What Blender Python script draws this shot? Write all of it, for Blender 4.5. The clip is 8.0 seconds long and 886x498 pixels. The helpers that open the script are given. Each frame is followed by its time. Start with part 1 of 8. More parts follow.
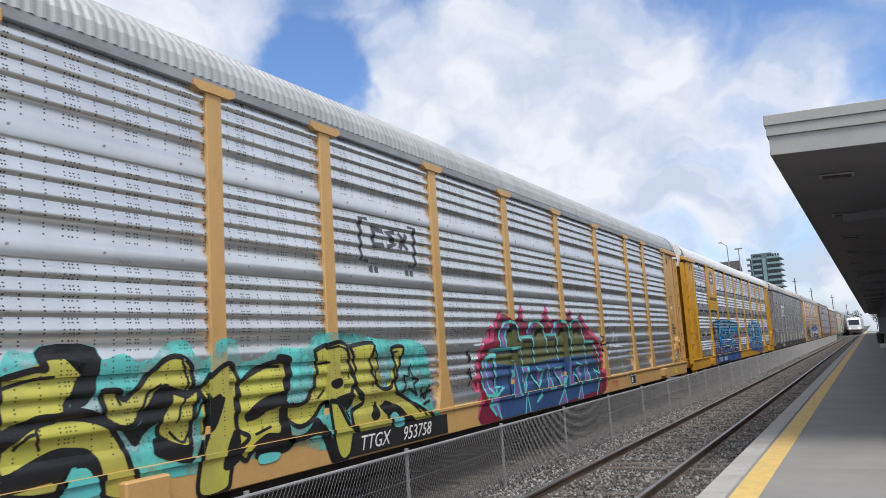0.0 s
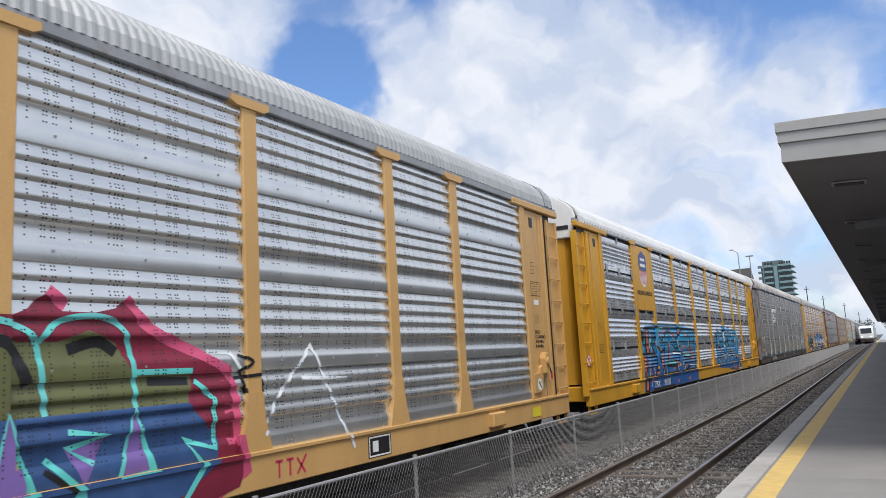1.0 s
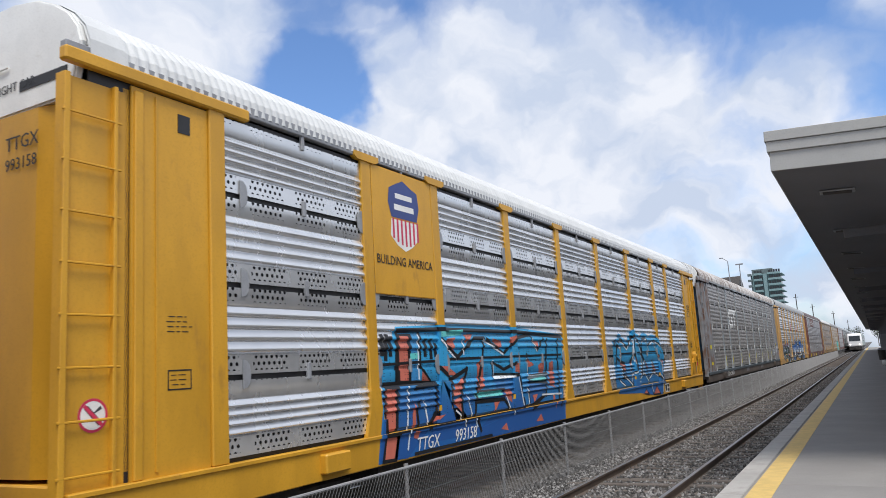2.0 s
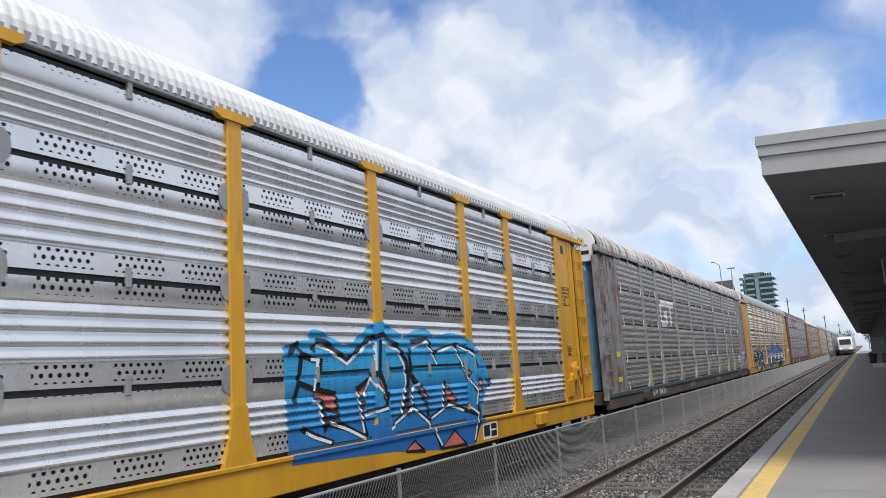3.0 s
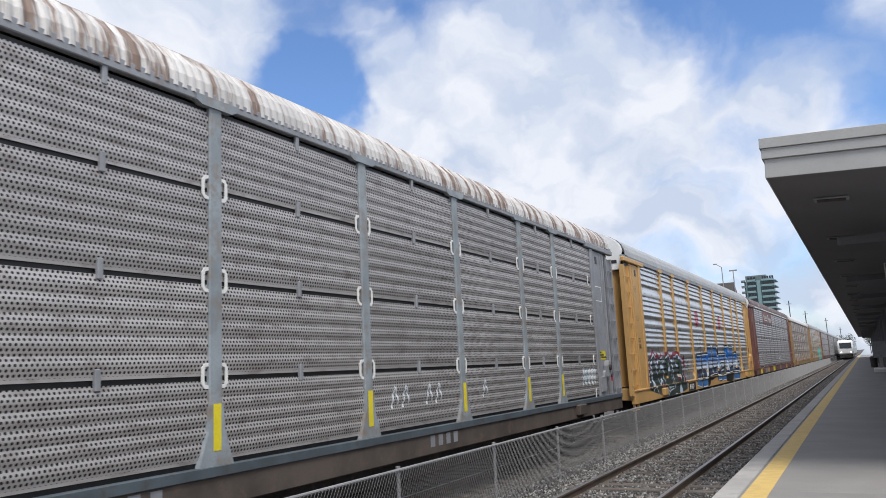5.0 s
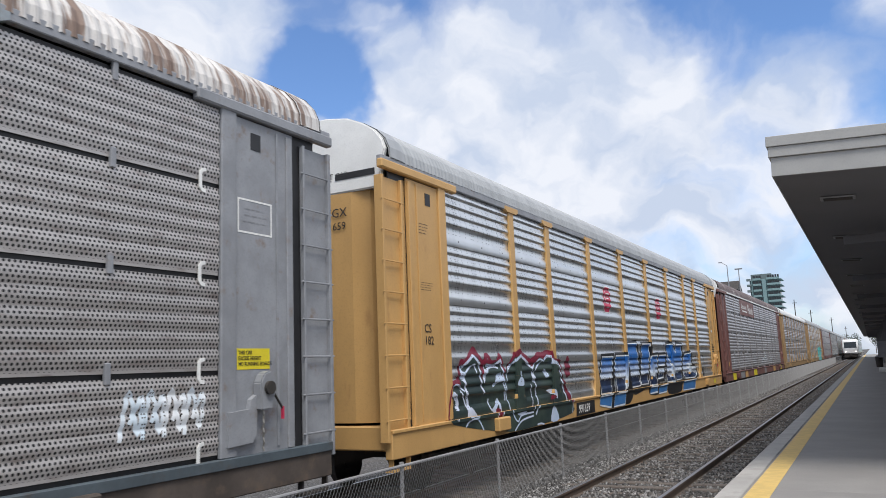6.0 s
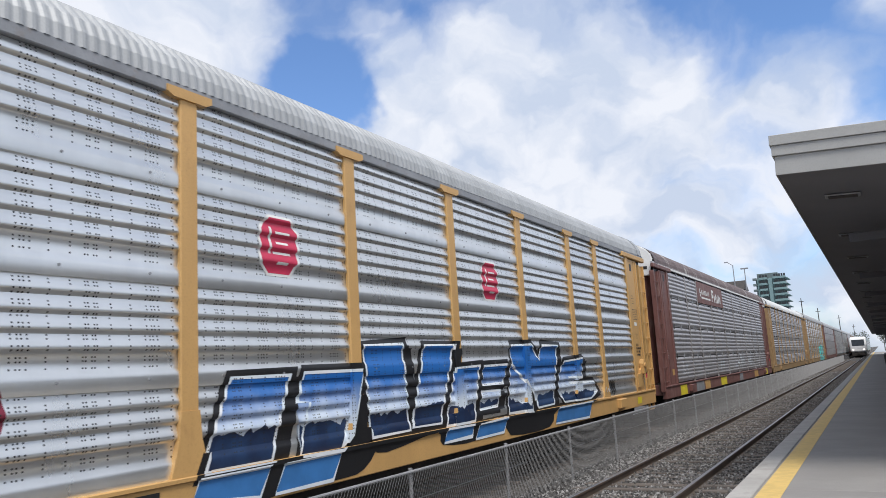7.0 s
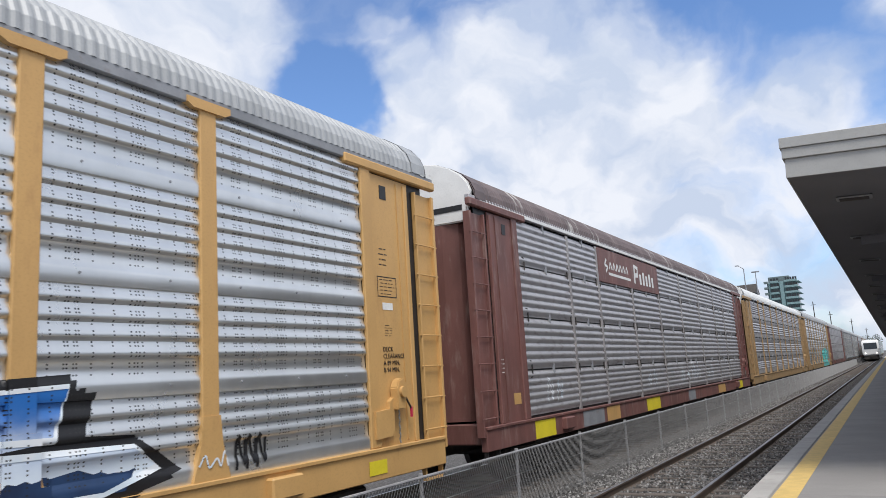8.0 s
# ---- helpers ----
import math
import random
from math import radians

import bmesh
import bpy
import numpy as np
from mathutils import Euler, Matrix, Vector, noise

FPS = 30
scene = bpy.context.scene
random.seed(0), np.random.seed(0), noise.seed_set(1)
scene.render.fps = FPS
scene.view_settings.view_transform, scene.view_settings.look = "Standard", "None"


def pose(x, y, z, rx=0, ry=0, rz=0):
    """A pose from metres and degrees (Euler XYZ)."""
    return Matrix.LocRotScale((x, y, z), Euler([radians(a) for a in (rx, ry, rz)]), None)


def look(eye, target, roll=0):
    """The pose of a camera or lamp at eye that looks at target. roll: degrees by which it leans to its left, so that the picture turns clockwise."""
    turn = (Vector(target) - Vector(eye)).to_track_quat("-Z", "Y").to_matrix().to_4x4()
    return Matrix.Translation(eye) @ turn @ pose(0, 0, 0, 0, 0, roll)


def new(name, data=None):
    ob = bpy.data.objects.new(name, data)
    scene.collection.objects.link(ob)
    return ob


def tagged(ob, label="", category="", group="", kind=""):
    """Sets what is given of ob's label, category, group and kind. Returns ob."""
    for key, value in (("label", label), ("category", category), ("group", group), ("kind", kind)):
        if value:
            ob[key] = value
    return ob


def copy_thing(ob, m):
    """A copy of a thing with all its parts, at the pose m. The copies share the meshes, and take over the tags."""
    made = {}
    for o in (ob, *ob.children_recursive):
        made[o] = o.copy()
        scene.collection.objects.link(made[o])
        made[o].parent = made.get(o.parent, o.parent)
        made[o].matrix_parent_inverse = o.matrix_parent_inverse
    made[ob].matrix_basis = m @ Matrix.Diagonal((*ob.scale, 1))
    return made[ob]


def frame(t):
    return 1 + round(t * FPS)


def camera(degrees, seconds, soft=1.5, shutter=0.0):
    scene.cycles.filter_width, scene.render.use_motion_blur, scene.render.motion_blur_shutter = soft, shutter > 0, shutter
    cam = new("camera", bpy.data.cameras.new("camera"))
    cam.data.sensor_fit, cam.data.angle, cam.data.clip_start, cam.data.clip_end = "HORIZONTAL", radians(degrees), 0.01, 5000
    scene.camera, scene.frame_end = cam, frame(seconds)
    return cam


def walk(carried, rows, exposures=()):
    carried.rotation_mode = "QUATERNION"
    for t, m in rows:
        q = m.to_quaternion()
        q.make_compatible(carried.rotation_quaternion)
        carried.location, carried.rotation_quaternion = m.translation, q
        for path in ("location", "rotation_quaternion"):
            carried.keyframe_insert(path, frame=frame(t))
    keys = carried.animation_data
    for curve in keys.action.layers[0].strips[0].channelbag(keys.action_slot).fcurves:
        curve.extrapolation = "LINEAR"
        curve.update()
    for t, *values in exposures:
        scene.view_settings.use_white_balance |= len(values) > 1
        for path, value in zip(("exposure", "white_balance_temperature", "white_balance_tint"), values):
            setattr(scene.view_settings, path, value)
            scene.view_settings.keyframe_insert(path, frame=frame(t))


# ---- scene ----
cam = camera(60.7, 8.0, soft=0.6, shutter=0.04)
EYE = 2.02                      # the eye over the top of the near rails (z = 0)
# seconds, tilt, lean and turn of the hand-held camera, which stays on one spot
TURNS = [
    (0.0, 97.783, 3.646, 29.463),
    (0.5, 97.894, 3.215, 29.899),
    (1.0, 98.278, 3.286, 30.146),
    (1.5, 98.592, 3.293, 29.912),
    (2.0, 98.859, 3.391, 29.482),
    (3.5, 99.251, 3.554, 28.845),
    (4.0, 99.352, 3.647, 28.872),
    (4.5, 99.223, 3.226, 28.828),
    (6.0, 98.786, 2.335, 29.286),
    (6.5, 99.055, 2.857, 29.658),
    (7.0, 99.190, 3.323, 29.806),
    (7.5, 99.337, 3.652, 29.972),
    (8.0, 99.619, 3.538, 30.552),
]
walk(cam, [(t, pose(0, 0, EYE, a, b, c)) for t, a, b, c in TURNS], [(0.0, 0.0, 6400, 10), (8.0, 0.0, 6400, 10)])

# ---- sky, sun, exposure ----
SUN_HEIGHT, SUN_TURN = 60.0, 135.0   # degrees over the horizon; degrees clockwise from the line of the track


def make_sky():
    world = bpy.data.worlds.new("sky")
    scene.world = world
    world.use_nodes = True
    nt = world.node_tree
    nt.nodes.clear()
    N, L = nt.nodes.new, nt.links.new

    def math_node(op, a, b=None, c=None, clamp=False):
        n = N("ShaderNodeMath")
        n.operation, n.use_clamp = op, clamp
        for i, v in enumerate((a, b, c)):
            if v is None:
                continue
            if isinstance(v, (int, float)):
                n.inputs[i].default_value = v
            else:
                L(v, n.inputs[i])
        return n.outputs[0]

    def lobe(turn, height, width):
        """1 in that direction of the sky (degrees), falling to 0 at width degrees."""
        d = Vector((math.sin(radians(turn)) * math.cos(radians(height)), math.cos(radians(turn)) * math.cos(radians(height)), math.sin(radians(height))))
        dot = N("ShaderNodeVectorMath")
        dot.operation = "DOT_PRODUCT"
        L(direction, dot.inputs[0])
        dot.inputs[1].default_value = d
        r = N("ShaderNodeMapRange")
        r.interpolation_type = "SMOOTHSTEP"
        L(dot.outputs["Value"], r.inputs["Value"])
        r.inputs["From Min"].default_value, r.inputs["From Max"].default_value = math.cos(radians(width)), 1.0
        return r.outputs[0]

    coord = N("ShaderNodeTexCoord")
    straight = coord.outputs["Generated"]
    # the cloud's outline is frayed at two scales
    direction = straight
    for scale, amount in ((5.0, 0.24), (16.0, 0.07)):
        fray = N("ShaderNodeTexNoise")
        L(straight, fray.inputs["Vector"])
        fray.inputs["Scale"].default_value, fray.inputs["Detail"].default_value = scale, 5.0
        mid = N("ShaderNodeVectorMath")
        mid.operation = "SUBTRACT"
        L(fray.outputs["Color"], mid.inputs[0])
        mid.inputs[1].default_value = (0.5, 0.5, 0.5)
        add = N("ShaderNodeVectorMath")
        add.operation = "MULTIPLY_ADD"
        L(mid.outputs[0], add.inputs[0])
        add.inputs[1].default_value = (amount, amount, amount)
        L(direction, add.inputs[2])
        unit = N("ShaderNodeVectorMath")
        unit.operation = "NORMALIZE"
        L(add.outputs[0], unit.inputs[0])
        direction = unit.outputs[0]
    xyz = N("ShaderNodeSeparateXYZ")
    L(direction, xyz.inputs[0])
    # clouds lie on a high flat layer, so they crowd together towards the horizon
    up = math_node("ADD", math_node("MAXIMUM", xyz.outputs[2], 0.0), 0.5)
    flat = N("ShaderNodeCombineXYZ")
    L(math_node("DIVIDE", xyz.outputs[0], up), flat.inputs[0])
    L(math_node("DIVIDE", xyz.outputs[1], up), flat.inputs[1])
    big = N("ShaderNodeTexNoise")
    L(flat.outputs[0], big.inputs["Vector"])
    big.inputs["Scale"].default_value, big.inputs["Detail"].default_value, big.inputs["Roughness"].default_value = 2.7, 9.0, 0.52
    big.inputs["Distortion"].default_value = 0.3
    # a broad bank of cloud whose upper edge sinks towards the right, with openings of blue
    edge = math_node("MINIMUM", math_node("SUBTRACT", 0.300, math_node("MULTIPLY", xyz.outputs[0], 0.36)), 0.380)
    bank = math_node("MULTIPLY", math_node("SUBTRACT", edge, xyz.outputs[2]), 9.0)
    bank = math_node("MINIMUM", math_node("MAXIMUM", bank, -0.85), 0.5)
    # overhead and towards the sun the cloud closes again
    over = math_node("MAXIMUM", math_node("MULTIPLY", math_node("SUBTRACT", xyz.outputs[2], 0.56), 6.0), math_node("MULTIPLY", math_node("SUBTRACT", xyz.outputs[0], 0.14), 6.0))
    over = math_node("MAXIMUM", over, math_node("MULTIPLY", math_node("SUBTRACT", 0.35, xyz.outputs[1]), 6.0))
    bank = math_node("MAXIMUM", bank, math_node("MINIMUM", over, 0.35))
    m = math_node("MULTIPLY", math_node("SUBTRACT", big.outputs[0], 0.5), 3.2)
    m = math_node("ADD", math_node("ADD", m, 0.50), bank)
    for turn, height, width, gain in SKY_BANKS:
        m = math_node("ADD", m, math_node("MULTIPLY", lobe(turn, height, width), gain))
    mask = N("ShaderNodeMapRange")
    mask.interpolation_type = "SMOOTHSTEP"
    L(m, mask.inputs["Value"])
    mask.inputs["From Min"].default_value, mask.inputs["From Max"].default_value = -0.2, 0.95
    shade = N("ShaderNodeTexNoise")
    L(flat.outputs[0], shade.inputs["Vector"])
    shade.inputs["Scale"].default_value, shade.inputs["Detail"].default_value = 5.0, 8.0
    tone = N("ShaderNodeValToRGB")
    tone.color_ramp.elements[0].position, tone.color_ramp.elements[1].position = 0.40, 0.58
    tone.color_ramp.elements[0].color, tone.color_ramp.elements[1].color = (0.60, 0.68, 0.83, 1), (0.875, 0.90, 0.965, 1)
    L(shade.outputs[0], tone.inputs[0])
    sky = N("ShaderNodeTexSky")
    sky.sky_type, sky.sun_disc = "NISHITA", False
    sky.sun_elevation, sky.sun_rotation = radians(SUN_HEIGHT), radians(SUN_TURN)
    sky.air_density, sky.dust_density, sky.ozone_density = 1.0, 1.0, 1.6
    blue = N("ShaderNodeMix")
    blue.data_type, blue.blend_type = "RGBA", "MULTIPLY"
    blue.inputs[0].default_value = 1.0
    L(sky.outputs[0], blue.inputs[6])
    blue.inputs[7].default_value = (0.125, 0.150, 0.185, 1)
    mix = N("ShaderNodeMix")
    mix.data_type = "RGBA"
    L(mask.outputs[0], mix.inputs[0])
    L(blue.outputs[2], mix.inputs[6])
    L(tone.outputs[0], mix.inputs[7])
    bg = N("ShaderNodeBackground")
    L(mix.outputs[2], bg.inputs["Color"])
    bg.inputs["Strength"].default_value = 1.0
    out = N("ShaderNodeOutputWorld")
    L(bg.outputs[0], out.inputs["Surface"])


# turn and height in the sky, half-width (degrees), more or less cloud
SKY_BANKS = [(-49, 26, 10, 0.9), (-38.6, 22.6, 5.5, -0.85), (-36, 20.5, 3.0, -0.4), (-33.5, 25.6, 4.5, 0.5), (-11, 9, 6, -0.42), (-3, 6, 6, -0.5), (-5, 12.5, 4.5, -0.45), (2.5, 15, 5, -0.6), (-18, 17, 12, 0.3)]
make_sky()
sun = new("sun", bpy.data.lights.new("sun", "SUN"))
sun.data.energy, sun.data.angle, sun.data.color = 3.2, radians(24), (1.0, 0.955, 0.89)
sun.matrix_world = look((0, 0, 40), (-40 * math.sin(radians(SUN_TURN)) / math.tan(radians(SUN_HEIGHT)), -40 * math.cos(radians(SUN_TURN)) / math.tan(radians(SUN_HEIGHT)), 0))
scene.view_settings.exposure = 0.0


# ---- materials ----
class Nodes:
    """A short hand for building a node material."""

    def __init__(self, name):
        self.mat = bpy.data.materials.new(name)
        self.mat.use_nodes = True
        self.nt = self.mat.node_tree
        self.bsdf = self.nt.nodes["Principled BSDF"]
        self.co = self.nt.nodes.new("ShaderNodeTexCoord").outputs["Object"]

    def put(self, socket, value):
        if isinstance(value, bpy.types.NodeSocket):
            self.nt.links.new(value, socket)
        else:
            socket.default_value = value

    def math(self, op, a, b=0.0, clamp=False):
        n = self.nt.nodes.new("ShaderNodeMath")
        n.operation, n.use_clamp = op, clamp
        self.put(n.inputs[0], a), self.put(n.inputs[1], b)
        return n.outputs[0]

    def noise(self, scale, detail=4.0, rough=0.55, stretch=(1, 1, 1), random_shift=False):
        m = self.nt.nodes.new("ShaderNodeMapping")
        self.put(m.inputs[0], self.co)
        m.inputs["Scale"].default_value = stretch
        if random_shift:
            info = self.nt.nodes.new("ShaderNodeObjectInfo")
            c = self.nt.nodes.new("ShaderNodeCombineXYZ")
            self.put(c.inputs[0], self.math("MULTIPLY", info.outputs["Random"], 37.0))
            self.put(c.inputs[1], self.math("MULTIPLY", info.outputs["Random"], 91.0))
            self.put(m.inputs["Location"], c.outputs[0])
        n = self.nt.nodes.new("ShaderNodeTexNoise")
        self.put(n.inputs["Vector"], m.outputs[0])
        n.inputs["Scale"].default_value, n.inputs["Detail"].default_value, n.inputs["Roughness"].default_value = scale, detail, rough
        return n.outputs[0]

    def ramp(self, value, low, high):
        r = self.nt.nodes.new("ShaderNodeMapRange")
        r.interpolation_type = "SMOOTHSTEP"
        self.put(r.inputs["Value"], value)
        r.inputs["From Min"].default_value, r.inputs["From Max"].default_value = low, high
        return r.outputs[0]

    def mix(self, factor, a, b, blend="MIX"):
        n = self.nt.nodes.new("ShaderNodeMix")
        n.data_type, n.blend_type = "RGBA", blend
        self.put(n.inputs[0], factor)
        for i, v in ((6, a), (7, b)):
            self.put(n.inputs[i], v if isinstance(v, bpy.types.NodeSocket) else (*v[:3], 1))
        return n.outputs[2]

    def bump(self, height, strength, distance=0.01):
        n = self.nt.nodes.new("ShaderNodeBump")
        n.inputs["Strength"].default_value, n.inputs["Distance"].default_value = strength, distance
        self.put(n.inputs["Height"], height)
        self.put(self.bsdf.inputs["Normal"], n.outputs[0])

    def done(self, color, rough=0.6, metal=0.0):
        self.put(self.bsdf.inputs["Base Color"], color if isinstance(color, bpy.types.NodeSocket) else (*color[:3], 1))
        self.put(self.bsdf.inputs["Roughness"], rough)
        self.put(self.bsdf.inputs["Metallic"], metal)
        return self.mat

    def axes(self):
        s = self.nt.nodes.new("ShaderNodeSeparateXYZ")
        self.put(s.inputs[0], self.co)
        return s.outputs


def plain(name, color, rough=0.6, metal=0.0, vary=0.12, scale=2.0, grime=None, grime_low=0.5, grime_high=0.75, bump=0.0, stretch=(1, 1, 1), fine=40.0):
    """Paint or bare stuff with broad fading, fine grain and, if named, a second colour in patches."""
    m = Nodes(name)
    broad, grain = m.noise(scale, 5, 0.6, stretch, True), m.noise(fine, 3)
    dark, light = [c * (1 - vary) for c in color], [min(1, c * (1 + vary)) for c in color]
    c = m.mix(m.ramp(broad, 0.3, 0.7), dark, light)
    c = m.mix(m.math("MULTIPLY", m.ramp(grain, 0.45, 0.8), 0.35), c, [x * 0.7 for x in color])
    if grime:
        c = m.mix(m.ramp(m.noise(scale * 2.3, 7, 0.65, stretch, True), grime_low, grime_high), c, grime)
    if bump:
        m.bump(grain, bump)
    return m.done(c, m.math("ADD", m.math("MULTIPLY", broad, 0.16), rough - 0.08), metal)


def holed(m, color, spans, dark, stagger=True):
    """Darkens round holes: spans are (z low, z high, y step, z step, radius, y period, y share) in the panel's own metres."""
    x, y, z = m.axes()
    for low, high, dy, dz, r, period, share in spans:
        fy = m.math("SUBTRACT", m.math("FRACT", m.math("DIVIDE", m.math("ADD", y, 50.0), dy)), 0.5)
        if stagger:
            odd = m.math("FRACT", m.math("MULTIPLY", m.math("FLOOR", m.math("DIVIDE", m.math("ADD", z, 50.0 * dz), dz)), 0.5))
            fy = m.math("SUBTRACT", m.math("FRACT", m.math("ADD", m.math("DIVIDE", m.math("ADD", y, 50.0), dy), odd)), 0.5)
        fz = m.math("SUBTRACT", m.math("FRACT", m.math("DIVIDE", m.math("ADD", z, 50.0 * dz), dz)), 0.5)
        d = m.math("ADD", m.math("POWER", m.math("MULTIPLY", fy, dy), 2.0), m.math("POWER", m.math("MULTIPLY", fz, dz), 2.0))
        hole = m.math("LESS_THAN", d, r * r)
        hole = m.math("MULTIPLY", hole, m.math("GREATER_THAN", z, low))
        hole = m.math("MULTIPLY", hole, m.math("LESS_THAN", z, high))
        if period:
            py = m.math("FRACT", m.math("DIVIDE", m.math("ADD", y, 50.0), period))
            hole = m.math("MULTIPLY", hole, m.math("LESS_THAN", py, share))
        color = m.mix(hole, color, dark)
    return color


PUNCH = (0.00, 0.03, 0.09, 0.12, 0.26, 0.47, 0.65, 0.705, 0.74, 0.79, 0.96, 1.16)


def punched(m, color, low, high, dark, r=0.0088):
    """Columns of small holes, two by two up the sheet, in a pattern that comes again every 1.3 m."""
    x, y, z = m.axes()
    v = m.math("MULTIPLY", m.math("FRACT", m.math("DIVIDE", m.math("ADD", y, 51.94), 1.305)), 1.305)
    near = 1.0
    for c in PUNCH:
        near = m.math("MINIMUM", m.math("ABSOLUTE", m.math("SUBTRACT", v, c + 0.05)), near)
    u = m.math("MULTIPLY", m.math("FRACT", m.math("DIVIDE", m.math("ADD", z, 9.55), 0.0955)), 0.0955)
    up = m.math("MINIMUM", m.math("ABSOLUTE", m.math("SUBTRACT", u, 0.030)), m.math("ABSOLUTE", m.math("SUBTRACT", u, 0.064)))
    hole = m.math("LESS_THAN", m.math("ADD", m.math("MULTIPLY", near, near), m.math("MULTIPLY", up, up)), r * r)
    hole = m.math("MULTIPLY", hole, m.math("MULTIPLY", m.math("GREATER_THAN", z, low), m.math("LESS_THAN", z, high)))
    return m.mix(hole, color, dark)


def panel_metal(name, tone, spans, rough=0.38, metal=0.75, dirt=(0.2, 0.18, 0.16), dirt_amount=0.35, hole=(0.02, 0.02, 0.022), uneven=0.3, punch=False):
    m = Nodes(name)
    streak = m.noise(1.6, 6, 0.6, (1, 1.0, 0.35), True)
    spangle = m.noise(9.0, 3, 0.5, (1, 0.4, 1.4), True)
    info = m.nt.nodes.new("ShaderNodeObjectInfo").outputs["Random"]
    c = m.mix(m.ramp(streak, 0.3, 0.7), [v * 0.92 for v in tone], [min(1, v * 1.06) for v in tone])
    c = m.mix(m.math("MULTIPLY", info, uneven), c, [v * 0.72 for v in tone])
    c = m.mix(m.math("MULTIPLY", m.ramp(spangle, 0.5, 0.75), dirt_amount), c, dirt)
    c = punched(m, c, 0.15, 1.0, hole) if punch else holed(m, c, spans, hole)
    m.bump(m.noise(1.1, 1, 0.5), 0.02, 0.02)
    return m.done(c, m.math("ADD", m.math("MULTIPLY", streak, 0.12), rough - 0.06), metal)


def crushed_stone():
    """Angular grey stones of about 5 cm, each of its own tone, with the shade of the gaps painted in."""
    m = Nodes("crushed_grey_stone")
    v = m.nt.nodes.new("ShaderNodeTexVoronoi")
    m.put(v.inputs["Vector"], m.co)
    v.inputs["Scale"].default_value = 19.0
    tone = m.nt.nodes.new("ShaderNodeSeparateColor")
    m.put(tone.inputs[0], v.outputs["Color"])
    c = m.mix(m.math("POWER", tone.outputs[0], 1.6), (0.065, 0.061, 0.058), (0.25, 0.241, 0.233))
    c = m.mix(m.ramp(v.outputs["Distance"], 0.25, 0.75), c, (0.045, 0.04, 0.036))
    c = m.mix(m.math("MULTIPLY", m.ramp(m.noise(0.9, 5), 0.4, 0.7), 0.45), c, (0.10, 0.085, 0.072))
    m.bump(m.math("SUBTRACT", 1.0, v.outputs["Distance"]), 0.9, 0.03)
    return m.done(c, 0.9)


M = {}
M["silver"] = panel_metal("galvanised_sheet", (0.76, 0.775, 0.775), [], 0.29, 0.84, dirt_amount=0.04, punch=True)
M["bright"] = panel_metal("bright_sheet", (0.82, 0.83, 0.84), [(0.04, 0.20, 0.085, 0.075, 0.0215, 0.80, 0.72), (0.80, 0.95, 0.085, 0.075, 0.0215, 0.80, 0.72)], 0.27, 0.72, dirt_amount=0.04)
M["perforated"] = panel_metal("perforated_grey_sheet", (0.54, 0.515, 0.50), [(0.03, 1.0, 0.048, 0.042, 0.0135, 0, 0)], 0.5, 0.45, (0.17, 0.12, 0.1), 0.5, uneven=0.8)
M["worn"] = panel_metal("weathered_sheet", (0.56, 0.545, 0.555), [], 0.45, 0.6, (0.25, 0.2, 0.2), 0.5)
M["tan"] = plain("faded_orange_yellow_paint", (0.56, 0.335, 0.125), 0.5, vary=0.07, grime=(0.40, 0.22, 0.085), grime_low=0.56, grime_high=0.80, stretch=(1, 1, 0.4), scale=1.3)
M["yellow"] = plain("strong_yellow_paint", (0.58, 0.30, 0.022), 0.45, vary=0.12, grime=(0.34, 0.17, 0.03), grime_low=0.57, grime_high=0.8, stretch=(1, 1, 0.35), scale=1.4)
M["blue"] = plain("faded_blue_paint", (0.15, 0.28, 0.45), 0.55, vary=0.15, grime=(0.3, 0.29, 0.28), grime_low=0.5, grime_high=0.75)
M["pale_blue"] = plain("chalky_blue_grey_paint", (0.27, 0.305, 0.33), 0.6, vary=0.2, grime=(0.24, 0.21, 0.185), grime_low=0.45, grime_high=0.7)
M["maroon"] = plain("faded_maroon_paint", (0.17, 0.075, 0.065), 0.55, vary=0.2, grime=(0.27, 0.18, 0.16), grime_low=0.5, grime_high=0.76, stretch=(1, 1, 0.25), scale=2.4)
M["grey_paint"] = plain("grey_paint", (0.26, 0.27, 0.29), 0.55, vary=0.15, grime=(0.2, 0.15, 0.12), grime_low=0.55, grime_high=0.8)
M["rusty_grey"] = plain("rust_stained_grey_paint", (0.24, 0.245, 0.26), 0.6, vary=0.2, scale=1.2, grime=(0.16, 0.088, 0.06), grime_low=0.45, grime_high=0.62, stretch=(1, 1, 0.5))
M["roof_white"] = plain("white_roof_sheet", (0.60, 0.61, 0.61), 0.5, 0.0, vary=0.06, stretch=(1, 1, 0.3))
M["roof_silver"] = plain("galvanised_roof_sheet", (0.40, 0.41, 0.415), 0.5, 0.3, vary=0.1, stretch=(0.3, 2, 0.3))
M["roof_rust"] = plain("rust_streaked_roof_sheet", (0.56, 0.54, 0.52), 0.6, 0.1, vary=0.15, grime=(0.20, 0.14, 0.11), grime_low=0.47, grime_high=0.60, stretch=(0.25, 2.2, 0.25), scale=0.9)
M["roof_brown"] = plain("brown_roof_paint", (0.13, 0.10, 0.10), 0.6, 0.0, vary=0.2, grime=(0.42, 0.40, 0.38), grime_low=0.58, grime_high=0.68, stretch=(0.25, 2.2, 0.25), scale=0.9)
M["white"] = plain("white_paint", (0.78, 0.78, 0.76), 0.5, vary=0.06, grime=(0.5, 0.48, 0.44), grime_low=0.6, grime_high=0.85)
